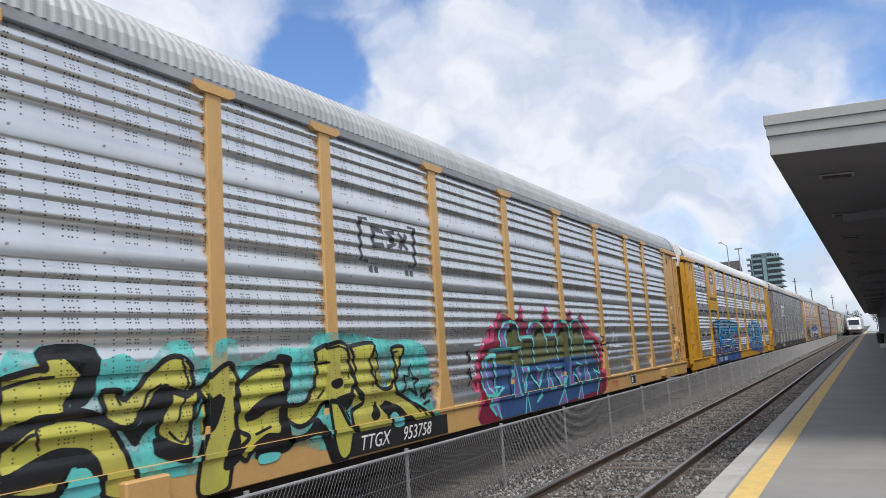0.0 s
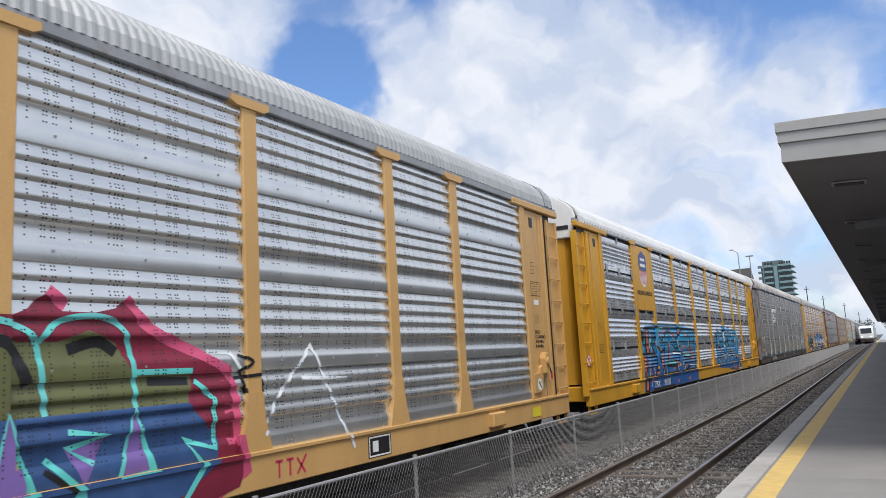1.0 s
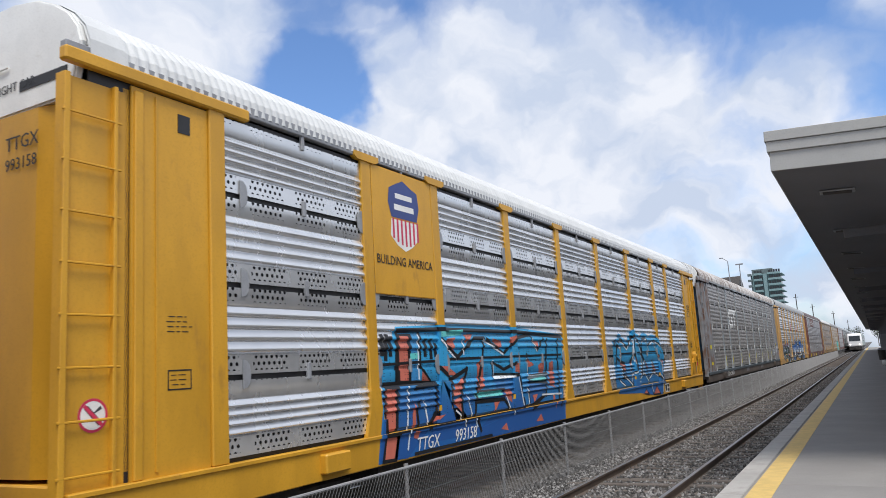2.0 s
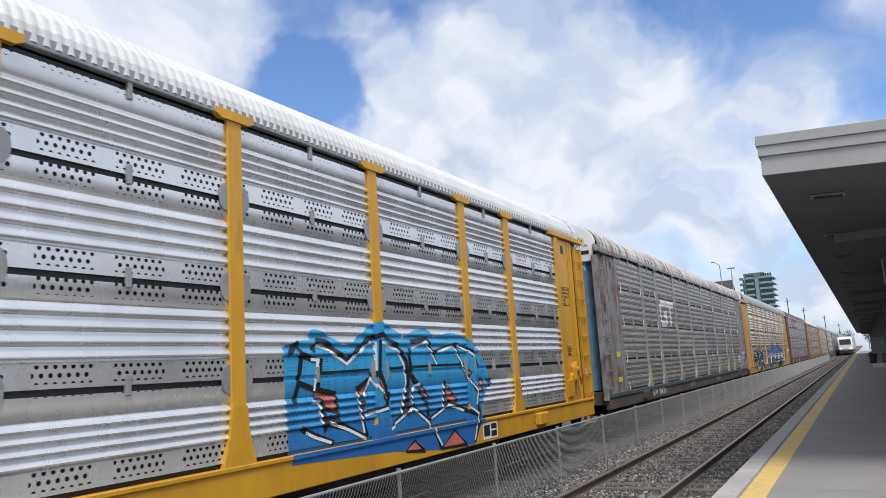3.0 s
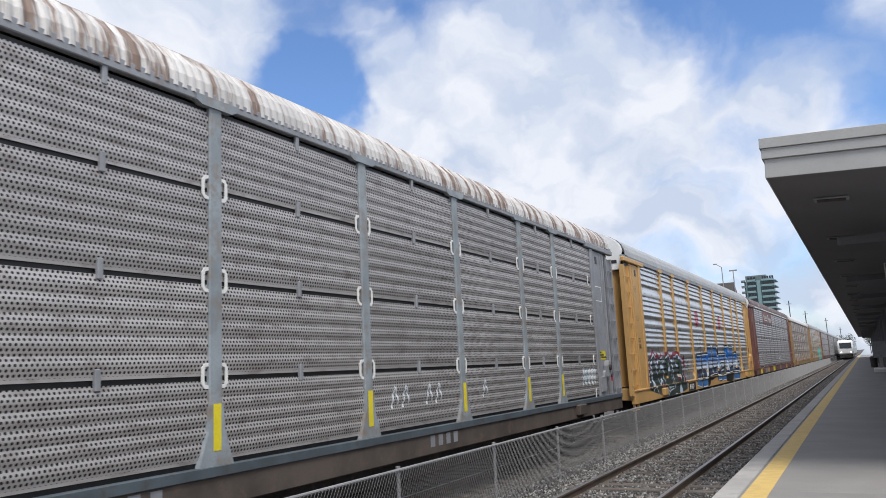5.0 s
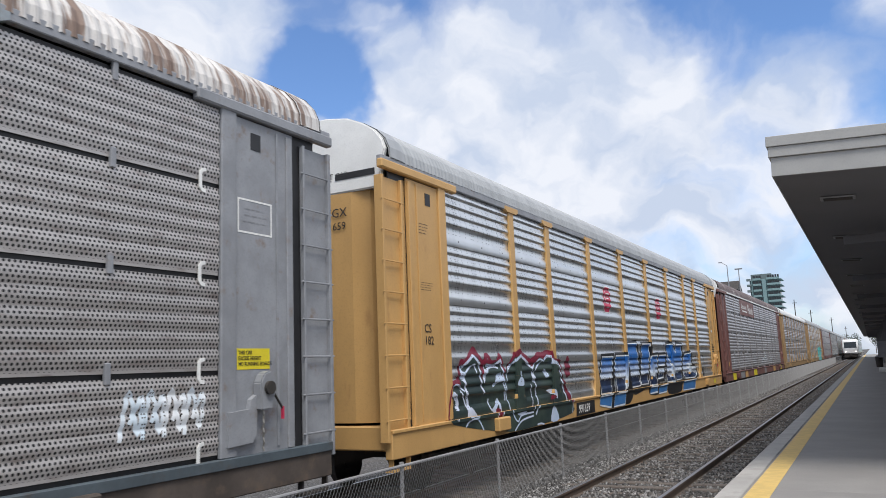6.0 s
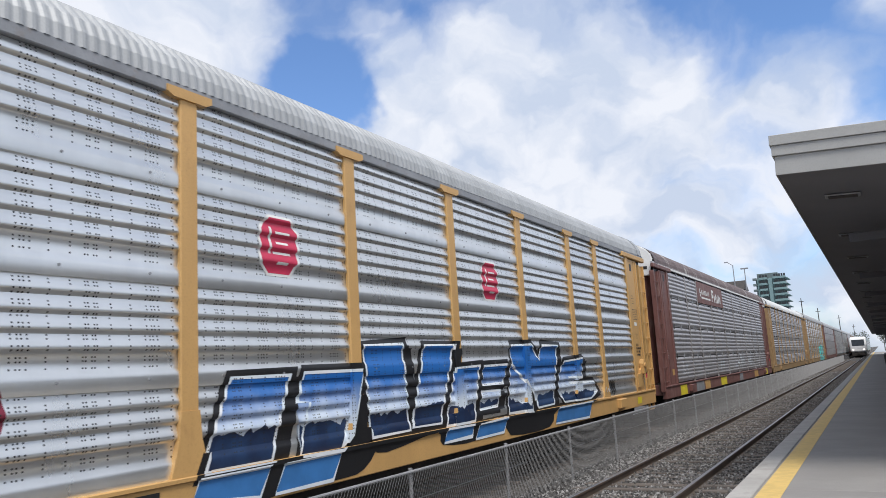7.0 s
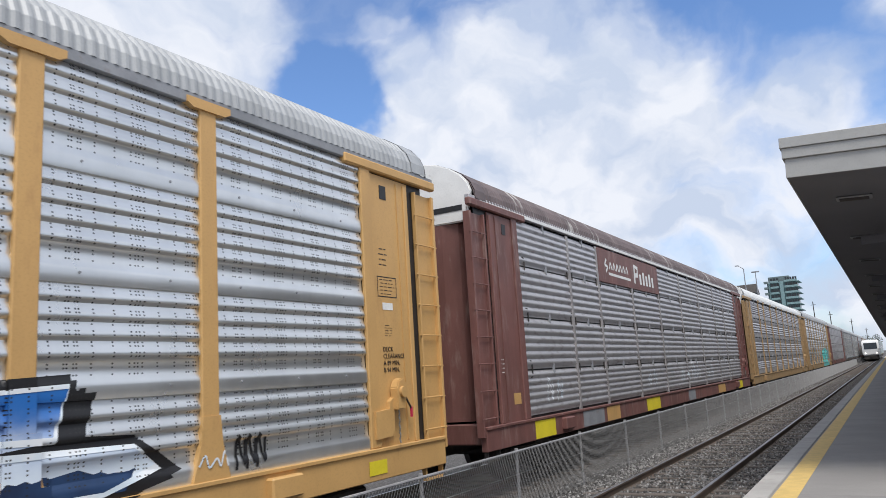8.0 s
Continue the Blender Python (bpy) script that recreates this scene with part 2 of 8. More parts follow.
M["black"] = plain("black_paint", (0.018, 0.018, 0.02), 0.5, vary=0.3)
M["grimy"] = plain("grimy_brown_steel", (0.085, 0.068, 0.058), 0.7, 0.0, vary=0.3, grime=(0.13, 0.095, 0.07), scale=1.4)
M["slate"] = plain("slate_blue_paint", (0.075, 0.095, 0.11), 0.6, vary=0.2, grime=(0.07, 0.06, 0.055))
M["iron"] = plain("grimy_dark_iron", (0.045, 0.04, 0.037), 0.7, 0.1, vary=0.3, grime=(0.10, 0.075, 0.055))
M["steel_rod"] = plain("dull_steel", (0.3, 0.29, 0.27), 0.5, 0.6, vary=0.2)
M["dull_tan"] = plain("dull_brown_yellow_paint", (0.36, 0.235, 0.115), 0.55, vary=0.15, grime=(0.22, 0.15, 0.09))
M["rail_side"] = plain("rusty_rail", (0.10, 0.075, 0.06), 0.7, 0.2, vary=0.25, grime=(0.16, 0.1, 0.07))
M["rail_top"] = plain("polished_rail_head", (0.42, 0.41, 0.40), 0.35, 0.9, vary=0.1)
M["tie"] = plain("weathered_timber", (0.12, 0.1, 0.085), 0.85, vary=0.35, grime=(0.08, 0.062, 0.05), grime_low=0.5, grime_high=0.72, stretch=(0.25, 2, 1), scale=5, bump=0.5, fine=30)
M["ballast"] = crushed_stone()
M["stone"] = plain("broken_stone", (0.27, 0.26, 0.255), 0.85, vary=0.45, scale=8, grime=(0.12, 0.1, 0.09), grime_low=0.5, grime_high=0.7)
M["edge"] = plain("pale_worn_concrete", (0.38, 0.365, 0.345), 0.85, vary=0.1, scale=1.5, grime=(0.3, 0.28, 0.26), bump=0.2)
M["paving"] = plain("grey_concrete", (0.25, 0.238, 0.226), 0.8, vary=0.1, scale=0.7, grime=(0.24, 0.225, 0.215), grime_low=0.5, grime_high=0.8, bump=0.15)
M["line"] = plain("worn_yellow_line_paint", (0.62, 0.43, 0.14), 0.7, vary=0.1, scale=6, grime=(0.5, 0.4, 0.2), grime_low=0.6, grime_high=0.8)
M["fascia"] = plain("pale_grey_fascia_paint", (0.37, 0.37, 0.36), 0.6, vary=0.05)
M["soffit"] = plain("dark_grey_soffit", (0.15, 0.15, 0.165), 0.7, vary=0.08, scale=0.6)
M["wire"] = plain("dull_fence_wire", (0.13, 0.13, 0.133), 0.55, 0.3, vary=0.15)
M["galv"] = plain("galvanised_fence_tube", (0.36, 0.36, 0.37), 0.5, 0.4, vary=0.15)
M["sticker"] = plain("yellow_sticker", (0.75, 0.62, 0.03), 0.5, vary=0.08)
M["badge_red"] = plain("red_badge_print", (0.55, 0.035, 0.09), 0.45, vary=0.1)
M["badge_blue"] = plain("blue_badge_print", (0.035, 0.06, 0.22), 0.45, vary=0.1)


# ---- building helpers ----
def part(name, bm, material, parent, label=""):
    """Links a bmesh as one mesh object under a thing or a part."""
    me = bpy.data.meshes.new(name)
    bm.to_mesh(me)
    bm.free()
    me.materials.append(material)
    ob = new(name, me)
    if parent:
        ob.parent = parent
    if label:
        ob["label"] = label
    return ob


def smooth_part(name, bm, material, parent):
    """The same with a rounded look over bends of less than 40 degrees."""
    for f in bm.faces:
        f.smooth = True
    for e in bm.edges:
        e.smooth = len(e.link_faces) == 2 and e.calc_face_angle(0.0) < radians(40)
    return part(name, bm, material, parent)


def again(ob, name, parent, x=0.0, y=0.0, z=0.0, flip=False):
    """A further part on the same mesh data."""
    o = new(name, ob.data)
    o.parent = parent
    o.matrix_basis = pose(x, y, z, 0, 0, 180 if flip else 0)
    return o


def thing(name, label, category, m=None, group="", kind=""):
    e = new(name)
    e.empty_display_size = 0.2
    if m is not None:
        e.matrix_basis = m
    return tagged(e, label, category, group, kind)


def box(bm, x0, x1, y0, y1, z0, z1, bevel=0.0):
    r = bmesh.ops.create_cube(bm, size=1.0, matrix=Matrix.LocRotScale(((x0 + x1) / 2, (y0 + y1) / 2, (z0 + z1) / 2), None, (x1 - x0, y1 - y0, z1 - z0)))
    if bevel:
        es = list({e for v in r["verts"] for e in v.link_edges})
        bmesh.ops.bevel(bm, geom=es, offset=bevel, segments=1, affect="EDGES")
    return bm


def boxes(*items, bevel=0.0):
    bm = bmesh.new()
    for i in items:
        box(bm, *i, bevel=bevel)
    return bm


def rod(bm, a, b, r, sides=6):
    a, b = Vector(a), Vector(b)
    d = b - a
    m = Matrix.Translation((a + b) / 2) @ d.to_track_quat("Z", "Y").to_matrix().to_4x4()
    bmesh.ops.create_cone(bm, cap_ends=True, segments=sides, radius1=r, radius2=r, depth=d.length, matrix=m)
    return bm


def sweep(profile, y0, y1, closed=True, steps=1):
    """A profile of (x, z), drawn along y."""
    bm = bmesh.new()
    rings = []
    for i in range(steps + 1):
        y = y0 + (y1 - y0) * i / steps
        rings.append([bm.verts.new((x, y, z)) for x, z in profile])
    n = len(profile)
    for a, b in zip(rings, rings[1:]):
        for i in range(n if closed else n - 1):
            j = (i + 1) % n
            bm.faces.new((a[i], a[j], b[j], b[i]))
    if closed:
        bm.faces.new(rings[0][::-1])
        bm.faces.new(rings[-1])
    bmesh.ops.recalc_face_normals(bm, faces=bm.faces)
    return bm


def prism(outline, x0, x1):
    """An outline of (y, z), thick from x0 to x1."""
    bm = bmesh.new()
    a = [bm.verts.new((x0, y, z)) for y, z in outline]
    b = [bm.verts.new((x1, y, z)) for y, z in outline]
    n = len(outline)
    bm.faces.new(a), bm.faces.new(b[::-1])
    for i in range(n):
        bm.faces.new((a[i], b[i], b[(i + 1) % n], a[(i + 1) % n]))
    bmesh.ops.recalc_face_normals(bm, faces=bm.faces)
    return bm


def lettering(name, words, size, material, parent, x, y, z, slant=0.0, label="", stretch=1.0, turn=90.0):
    """Words with the built-in font, standing on a side that faces +x and read along +y; x, y, z: the first letter's foot."""
    cu = bpy.data.curves.new(name, "FONT")
    cu.body, cu.size, cu.shear, cu.extrude, cu.resolution_u = words, size, slant, 0.0015, 2
    tmp = bpy.data.objects.new(name, cu)
    scene.collection.objects.link(tmp)
    bpy.context.view_layer.update()
    me = bpy.data.meshes.new_from_object(tmp.evaluated_get(bpy.context.evaluated_depsgraph_get()))
    bpy.data.objects.remove(tmp)
    me.transform(Matrix.Diagonal((stretch, 1, 1, 1)))
    me.materials.clear()
    me.materials.append(material)
    ob = new(name, me)
    ob.parent = parent
    ob.matrix_basis = pose(x, y, z, 90, 0, turn)
    if label:
        ob["label"] = label
    return ob


# ---- the ground, the tracks, the platform ----
TRACK_X, FREIGHT_X, FENCE_X, EDGE_X, PLATFORM = -3.67, -7.6, -5.55, -1.96, 0.22


def make_ground():
    bm = bmesh.new()
    xs = [-3000, -400, -60, -14, -10.2, -9.3, -6.4, -5.9, -5.2, -4.95, -2.2, -1.98]
    zs = [-1.0, -1.0, -0.9, -0.8, -0.7, -0.17, -0.17, -0.26, -0.24, -0.155, -0.155, -0.2]
    ys = [-60, -20, 0, 4, 30, 80, 200, 600, 3000]
    grid = [[bm.verts.new((x, y, z)) for x, z in zip(xs, zs)] for y in ys]
    for a, b in zip(grid, grid[1:]):
        for i in range(len(xs) - 1):
            bm.faces.new((a[i], a[i + 1], b[i + 1], b[i]))
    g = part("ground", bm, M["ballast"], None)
    tagged(g, "grey crushed-stone ballast under and between the tracks", "ground", kind="structure")
    # loose stones near the camera, joined
    rng = random.Random(4)
    verts, faces = [], []
    base = [(1, 0, 0), (-1, 0, 0), (0, 1, 0), (0, -1, 0), (0, 0, 1), (0, 0, -1)]
    tris = [(0, 2, 4), (2, 1, 4), (1, 3, 4), (3, 0, 4), (2, 0, 5), (1, 2, 5), (3, 1, 5), (0, 3, 5)]
    for i in range(64000):
        y = 5.5 + 75 * rng.random() ** 1.8
        x = rng.choice((rng.uniform(-5.9, -4.5), rng.uniform(-5.6, -4.6), rng.uniform(-4.6, -2.0), rng.uniform(-4.9, -2.0)))
        if -5.6 < x < -5.5:
            continue
        top = -0.245 + 0.09 * min(1, max(0, (x + 5.2) / 0.25))
        r = rng.uniform(0.016, 0.036) if -4.9 < x else rng.uniform(0.018, 0.046)
        rot = Euler((rng.random() * 6, rng.random() * 6, rng.random() * 6)).to_matrix()
        n = len(verts)
        for b in base:
            v = rot @ Vector((b[0] * r * rng.uniform(0.7, 1.3), b[1] * r * rng.uniform(0.7, 1.3), b[2] * r * rng.uniform(0.6, 1.0)))
            verts.append((x + v.x, y + v.y, top + 0.012 + v.z))
        faces += [(n + a, n + b, n + c) for a, b, c in tris]
    me = bpy.data.meshes.new("loose_stones")
    me.from_pydata(verts, [], faces)
    s = Nodes("loose_stone")
    isl = s.nt.nodes.new("ShaderNodeNewGeometry").outputs["Random Per Island"]
    me.materials.append(s.done(s.mix(s.math("POWER", isl, 2.2), (0.05, 0.047, 0.045), (0.37, 0.36, 0.35)), 0.85))
    st = new("loose_stones", me)
    tagged(st, "loose grey ballast stones lying between the ties", "stones", kind="stuff")


def make_track(name, x, first, last, tie_last, label):
    t = thing(name, label, "track", kind="structure")
    prof = [(-0.07, -0.16), (0.07, -0.16), (0.07, -0.145), (0.012, -0.125), (0.012, -0.045), (0.036, -0.03), (0.036, -0.004), (-0.036, -0.004), (-0.036, -0.03), (-0.012, -0.045), (-0.012, -0.125), (-0.07, -0.145)]
    top = [(-0.03, -0.0035), (0.03, -0.0035), (0.026, 0.0), (-0.026, 0.0)]
    for side in (-0.755, 0.755):
        r = part("rail", sweep([(x + side + px, pz) for px, pz in prof], first, last), M["rail_side"], t)
        part("running_surface", sweep([(x + side + px, pz) for px, pz in top], first, last), M["rail_top"], r, "polished steel top of the rail")
    tie = part("tie", boxes((-1.3, 1.3, -0.11, 0.11, -0.30, -0.135), bevel=0.012), M["tie"], t)
    rng = random.Random(9)
    tie.matrix_basis = pose(x, first + 0.3, 0)
    y = first + 0.82
    i = 0
    while y < tie_last and i < 298:
        o = again(tie, "tie", t)
        o.matrix_basis = pose(x + rng.uniform(-0.04, 0.04), y + rng.uniform(-0.03, 0.03), rng.uniform(-0.014, 0.012), 0, 0, rng.uniform(-0.8, 0.8))
        y += 0.52
        i += 1
    return t


def make_fence():
    f = thing("chain_link_fence", "low galvanised chain-link fence between the two tracks", "fence", kind="structure")
    top, foot = 0.74, -0.28
    bm = bmesh.new()
    rod(bm, (FENCE_X, 2.8, top), (FENCE_X, 240, top), 0.021, 8)
    part("top_rail", bm, M["galv"], f)
    post = None
    for i in range(-2, 60):
        y = 8.72 + 2.97 * i
        if post is None:
            bm = bmesh.new()
            rod(bm, (0, 0, foot), (0, 0, top), 0.027, 8)
            rod(bm, (0, 0, top), (0, 0, top + 0.045), 0.032, 8)
            post = part("post", bm, M["galv"], f)
            post.matrix_basis = pose(FENCE_X - 0.03, y, 0)
        else:
            again(post, "post", f, FENCE_X - 0.03, y)
    # woven wire
    h, step, r = top - foot - 0.06, 0.064, 0.0022
    y = np.arange(2.8, 150.0, step)
    verts, faces = [], []
    for lean in (1, -1):
        for y0 in y:
            wide = r
            a, b = (y0, foot + 0.05), (y0 + lean * h * 0.62, top)
            n = len(verts)
            for (yy, zz), dx in ((a, 0), (b, 0)):
                verts += [(FENCE_X + 0.03 + lean * 0.003 + wide, yy, zz), (FENCE_X + 0.03 + lean * 0.003 - wide, yy + wide, zz), (FENCE_X + 0.03 + lean * 0.003 - wide, yy - wide, zz)]
            faces += [(n, n + 1, n + 4, n + 3), (n + 1, n + 2, n + 5, n + 4), (n + 2, n, n + 3, n + 5)]
    me = bpy.data.meshes.new("wire_mesh")
    me.from_pydata(verts, [], faces)
    me.materials.append(M["wire"])
    w = new("wire_mesh", me)
    w.parent = f
    tagged(w, "woven diamond wire mesh", kind="stuff")


def make_platform():
    p = thing("platform", "grey concrete station platform with a yellow safety line", "platform", kind="structure")
    part("footing", boxes((EDGE_X + 0.33, 8.98, -19.3, 260, -0.6, PLATFORM - 0.06)), M["iron"], p)
    slab = None
    for i in range(-5, 41):
        y = 11.2 + 6.1 * i
        for x0, x1 in ((EDGE_X + 0.315, 2.4), (2.41, 8.98)):
            if slab is None or x0 > 0 and slab[1] is None:
                o = part("paving_slab", boxes((x0, x1, 0.006, 6.094, PLATFORM - 0.055, PLATFORM), bevel=0.004), M["paving"], p)
                o.matrix_basis = pose(0, y, 0)
                slab = (o, None) if slab is None else (slab[0], o)
            else:
                again(slab[0 if x0 < 0 else 1], "paving_slab", p, 0, y)
    part("yellow_line", boxes((-1.61, -1.31, -20, 260, PLATFORM - 0.01, PLATFORM + 0.004)), M["line"], p, "worn yellow painted safety line")
    first = None
    for i in range(-5, 85):
        y = 10.36 + 2.81 * i
        if first is None:
            first = part("edge_slab", boxes((EDGE_X, EDGE_X + 0.305, 0.006, 2.80, -0.45, PLATFORM + 0.006), bevel=0.012), M["edge"], p, "pale worn concrete edge slab")
            first.matrix_basis = pose(0, y, 0)
        else:
            again(first, "edge_slab", p, 0, y)


CANOPY_X, CANOPY_Y = -1.0, 12.0


def make_canopy():
    c = thing("platform_canopy", "long flat station canopy with pale fascia and dark soffit", "canopy", kind="structure")
    far, fall = 190.0, 3.2
    z0 = EYE + CANOPY_Y * 0.2161
    c.matrix_basis = pose(CANOPY_X, CANOPY_Y, z0, 0, fall, 0)
    L = far - CANOPY_Y
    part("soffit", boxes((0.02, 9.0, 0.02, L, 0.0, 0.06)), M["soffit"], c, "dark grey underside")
    part("roof_deck", boxes((0.1, 9.0, 0.1, L, 0.064, 0.5)), M["fascia"], c)
    for z, h, out in ((-0.012, 0.285, 0.0), (0.275, 0.155, -0.035), (0.432, 0.155, -0.06)):
        part("fascia_board", boxes((out, 9.0, out, 0.018, z, z + h), bevel=0.006), M["fascia"], c)
        part("fascia_board", boxes((out, 0.018, 0.02, L, z, z + h), bevel=0.006), M["fascia"], c)
    return c


make_ground()
make_track("near_track", TRACK_X, -20, 700, 170, "passenger track with wooden ties and worn steel rails")
make_track("far_track", FREIGHT_X, -60, 900, 60, "freight track with wooden ties behind the fence")
make_fence()
make_platform()
make_canopy()


# ---- the freight train ----
HALF, PANEL_END, SIDE = 13.68, 11.72, 1.60
POSTS = [-9.0, -7.05, -4.22, -1.41, 1.41, 4.22, 7.05, 9.0]
FLOOR, TOP, LAPS = 1.20, 5.0, [2.07, 3.08, 4.09]


def ridges(count, low, high, deep, slope=0.28):
    """Trapezoid corrugations between two heights, as (z, depth)."""
    out, w = [], (high - low) / count
    for i in range(count):
        z = low + i * w
        out += [(z + w * 0.05, 0.0), (z + w * (0.05 + slope), deep), (z + w * (0.95 - slope), deep), (z + w * 0.95, 0.0)]
    return out


TOOTH = ((0.0, 0.0), (0.09, 0.35), (0.18, 0.88), (0.27, 1.0), (0.45, 0.86), (0.66, 0.45), (0.88, 0.08))


def teeth(count, low, step, deep):
    """Rounded corrugations, steep below and easy above, as (z, depth)."""
    return [(low + (i + a) * step, deep * b) for i in range(count) for a, b in TOOTH]


def panel_profile(kind, h):
    """(z, depth) up one sheet that is h high."""
    if kind == "lapped":
        n = int((h - 0.23) / 0.166)
        return [(-0.06, 0.0), (-0.055, 0.028), (-0.02, 0.034), (0.06, 0.034), (0.10, 0.028), (0.145, 0.003)] + teeth(n, 0.29, 0.166, 0.034) + [(h, 0.002)]
    if kind == "holed":
        return [(0.0, 0.0), (0.0, 0.02), (0.21, 0.02)] + teeth(4, 0.225, (h - 0.48) / 4, 0.042) + [(h - 0.24, 0.02), (h - 0.06, 0.02), (h - 0.06, 0.0)]
    if kind == "fine":
        return [(0.0, 0.0), (0.0, 0.012)] + [(z, d + 0.012) for z, d in ridges(5, 0.05, h - 0.075, 0.019)] + [(h - 0.05, 0.012), (h - 0.05, 0.0)]
    return [(0.0, 0.0), (0.0, 0.012)] + [(z, d + 0.012) for z, d in ridges(6, 0.04, h - 0.05, 0.03)] + [(h - 0.03, 0.012), (h - 0.03, 0.0)]


BASE = SIDE - 0.058
SPECS = {
    "lapped": dict(rise=0.045, sheet="silver", kind="lapped", paint="tan", end="tan", roof="roof_silver", sill="tan", post=0.115, flare=True, gusset=""),
    "holed": dict(rise=-0.03, sheet="bright", kind="holed", paint="yellow", end="yellow", roof="roof_white", sill="yellow", post=0.115, flare=True, gusset="grey_paint"),
    "fine": dict(sheet="perforated", kind="fine", paint="pale_blue", end="blue", roof="roof_rust", sill="grimy", post=0.092, flare=True, gusset="white"),
    "plain": dict(sheet="worn", kind="plain", paint="worn_post", end="maroon", roof="roof_brown", sill="maroon", post=0.06, flare=False, gusset="iron"),
}
M["worn_post"] = plain("weathered_grey_post", (0.36, 0.34, 0.34), 0.55, 0.3, vary=0.2)


def roof_outline(lift=0.0):
    right = [(1.60, 5.10), (1.585, 5.26), (1.515, 5.42), (1.36, 5.57), (1.14, 5.71), (0.86, 5.835), (0.45, 5.905), (0.0, 5.915)]
    pts = [(x + lift * (0.6 if x > 1.3 else 0.1), z + lift * (0.2 if x > 1.5 else 1.0)) for x, z in right]
    return pts + [(-x, z) for x, z in pts[-2::-1]]


def make_roof(car, mat):
    """A corrugated arched sheet: ridges run across the car."""
    pitch, n = 0.12, int((2 * HALF - 0.5) / 0.12)
    lo, hi = roof_outline(), roof_outline(0.022)
    ys, outs = [], []
    for i in range(n):
        y = -HALF + 0.25 + i * pitch
        ys += [y, y + 0.036, y + 0.066, y + 0.102]
        outs += [lo, hi, hi, lo]
    bm = bmesh.new()
    rings = [[bm.verts.new((x, y, z)) for x, z in o] for y, o in zip(ys, outs)]
    for a, b in zip(rings, rings[1:]):
        for i in range(len(lo) - 1):
            bm.faces.new((a[i], b[i], b[i + 1], a[i + 1]))
    bmesh.ops.recalc_face_normals(bm, faces=bm.faces)
    roof = part("roof", bm, M[mat], car)
    # end caps of the roof, rounded over
    for s in (-1, 1):
        bm = bmesh.new()
        o = roof_outline(0.012)
        rings = []
        for k, (dy, sc) in enumerate(((0.62, 1.0), (0.4, 1.0), (0.24, 1.0))):
            rings.append([bm.verts.new((x * (0.4 + 0.6 * sc) + 0.012 * (1 if x > 0 else -1), s * (HALF - 0.02 - dy), 5.1 + (z + 0.012 - 5.1) * sc)) for x, z in o])
        for a, b in zip(rings, rings[1:]):
            for i in range(len(o) - 1):
                bm.faces.new((a[i], b[i], b[i + 1], a[i + 1]))
        bmesh.ops.recalc_face_normals(bm, faces=bm.faces)
        part("roof_end", bm, M[mat], car)
        if s < 0:
            continue
        # the shaded gap round the roof end, put in as a black strip
        bm = bmesh.new()
        for k, (ya, yb) in enumerate(((HALF - 0.262, HALF - 0.235),)):
            outer, inner = roof_outline(0.03), roof_outline(0.0)
            ra, rb = [bm.verts.new((x, s * ya, z)) for x, z in outer], [bm.verts.new((x, s * yb, z)) for x, z in outer]
            rc = [bm.verts.new((x * 0.99, s * yb, z - 0.012)) for x, z in inner]
            for i in range(len(outer) - 1):
                bm.faces.new((ra[i], rb[i], rb[i + 1], ra[i + 1]))
                bm.faces.new((rb[i], rc[i], rc[i + 1], rb[i + 1]))
        bmesh.ops.recalc_face_normals(bm, faces=bm.faces)
        part("roof_end_trim", bm, M["black"], car, "dark seal round the roof end")
    return roof


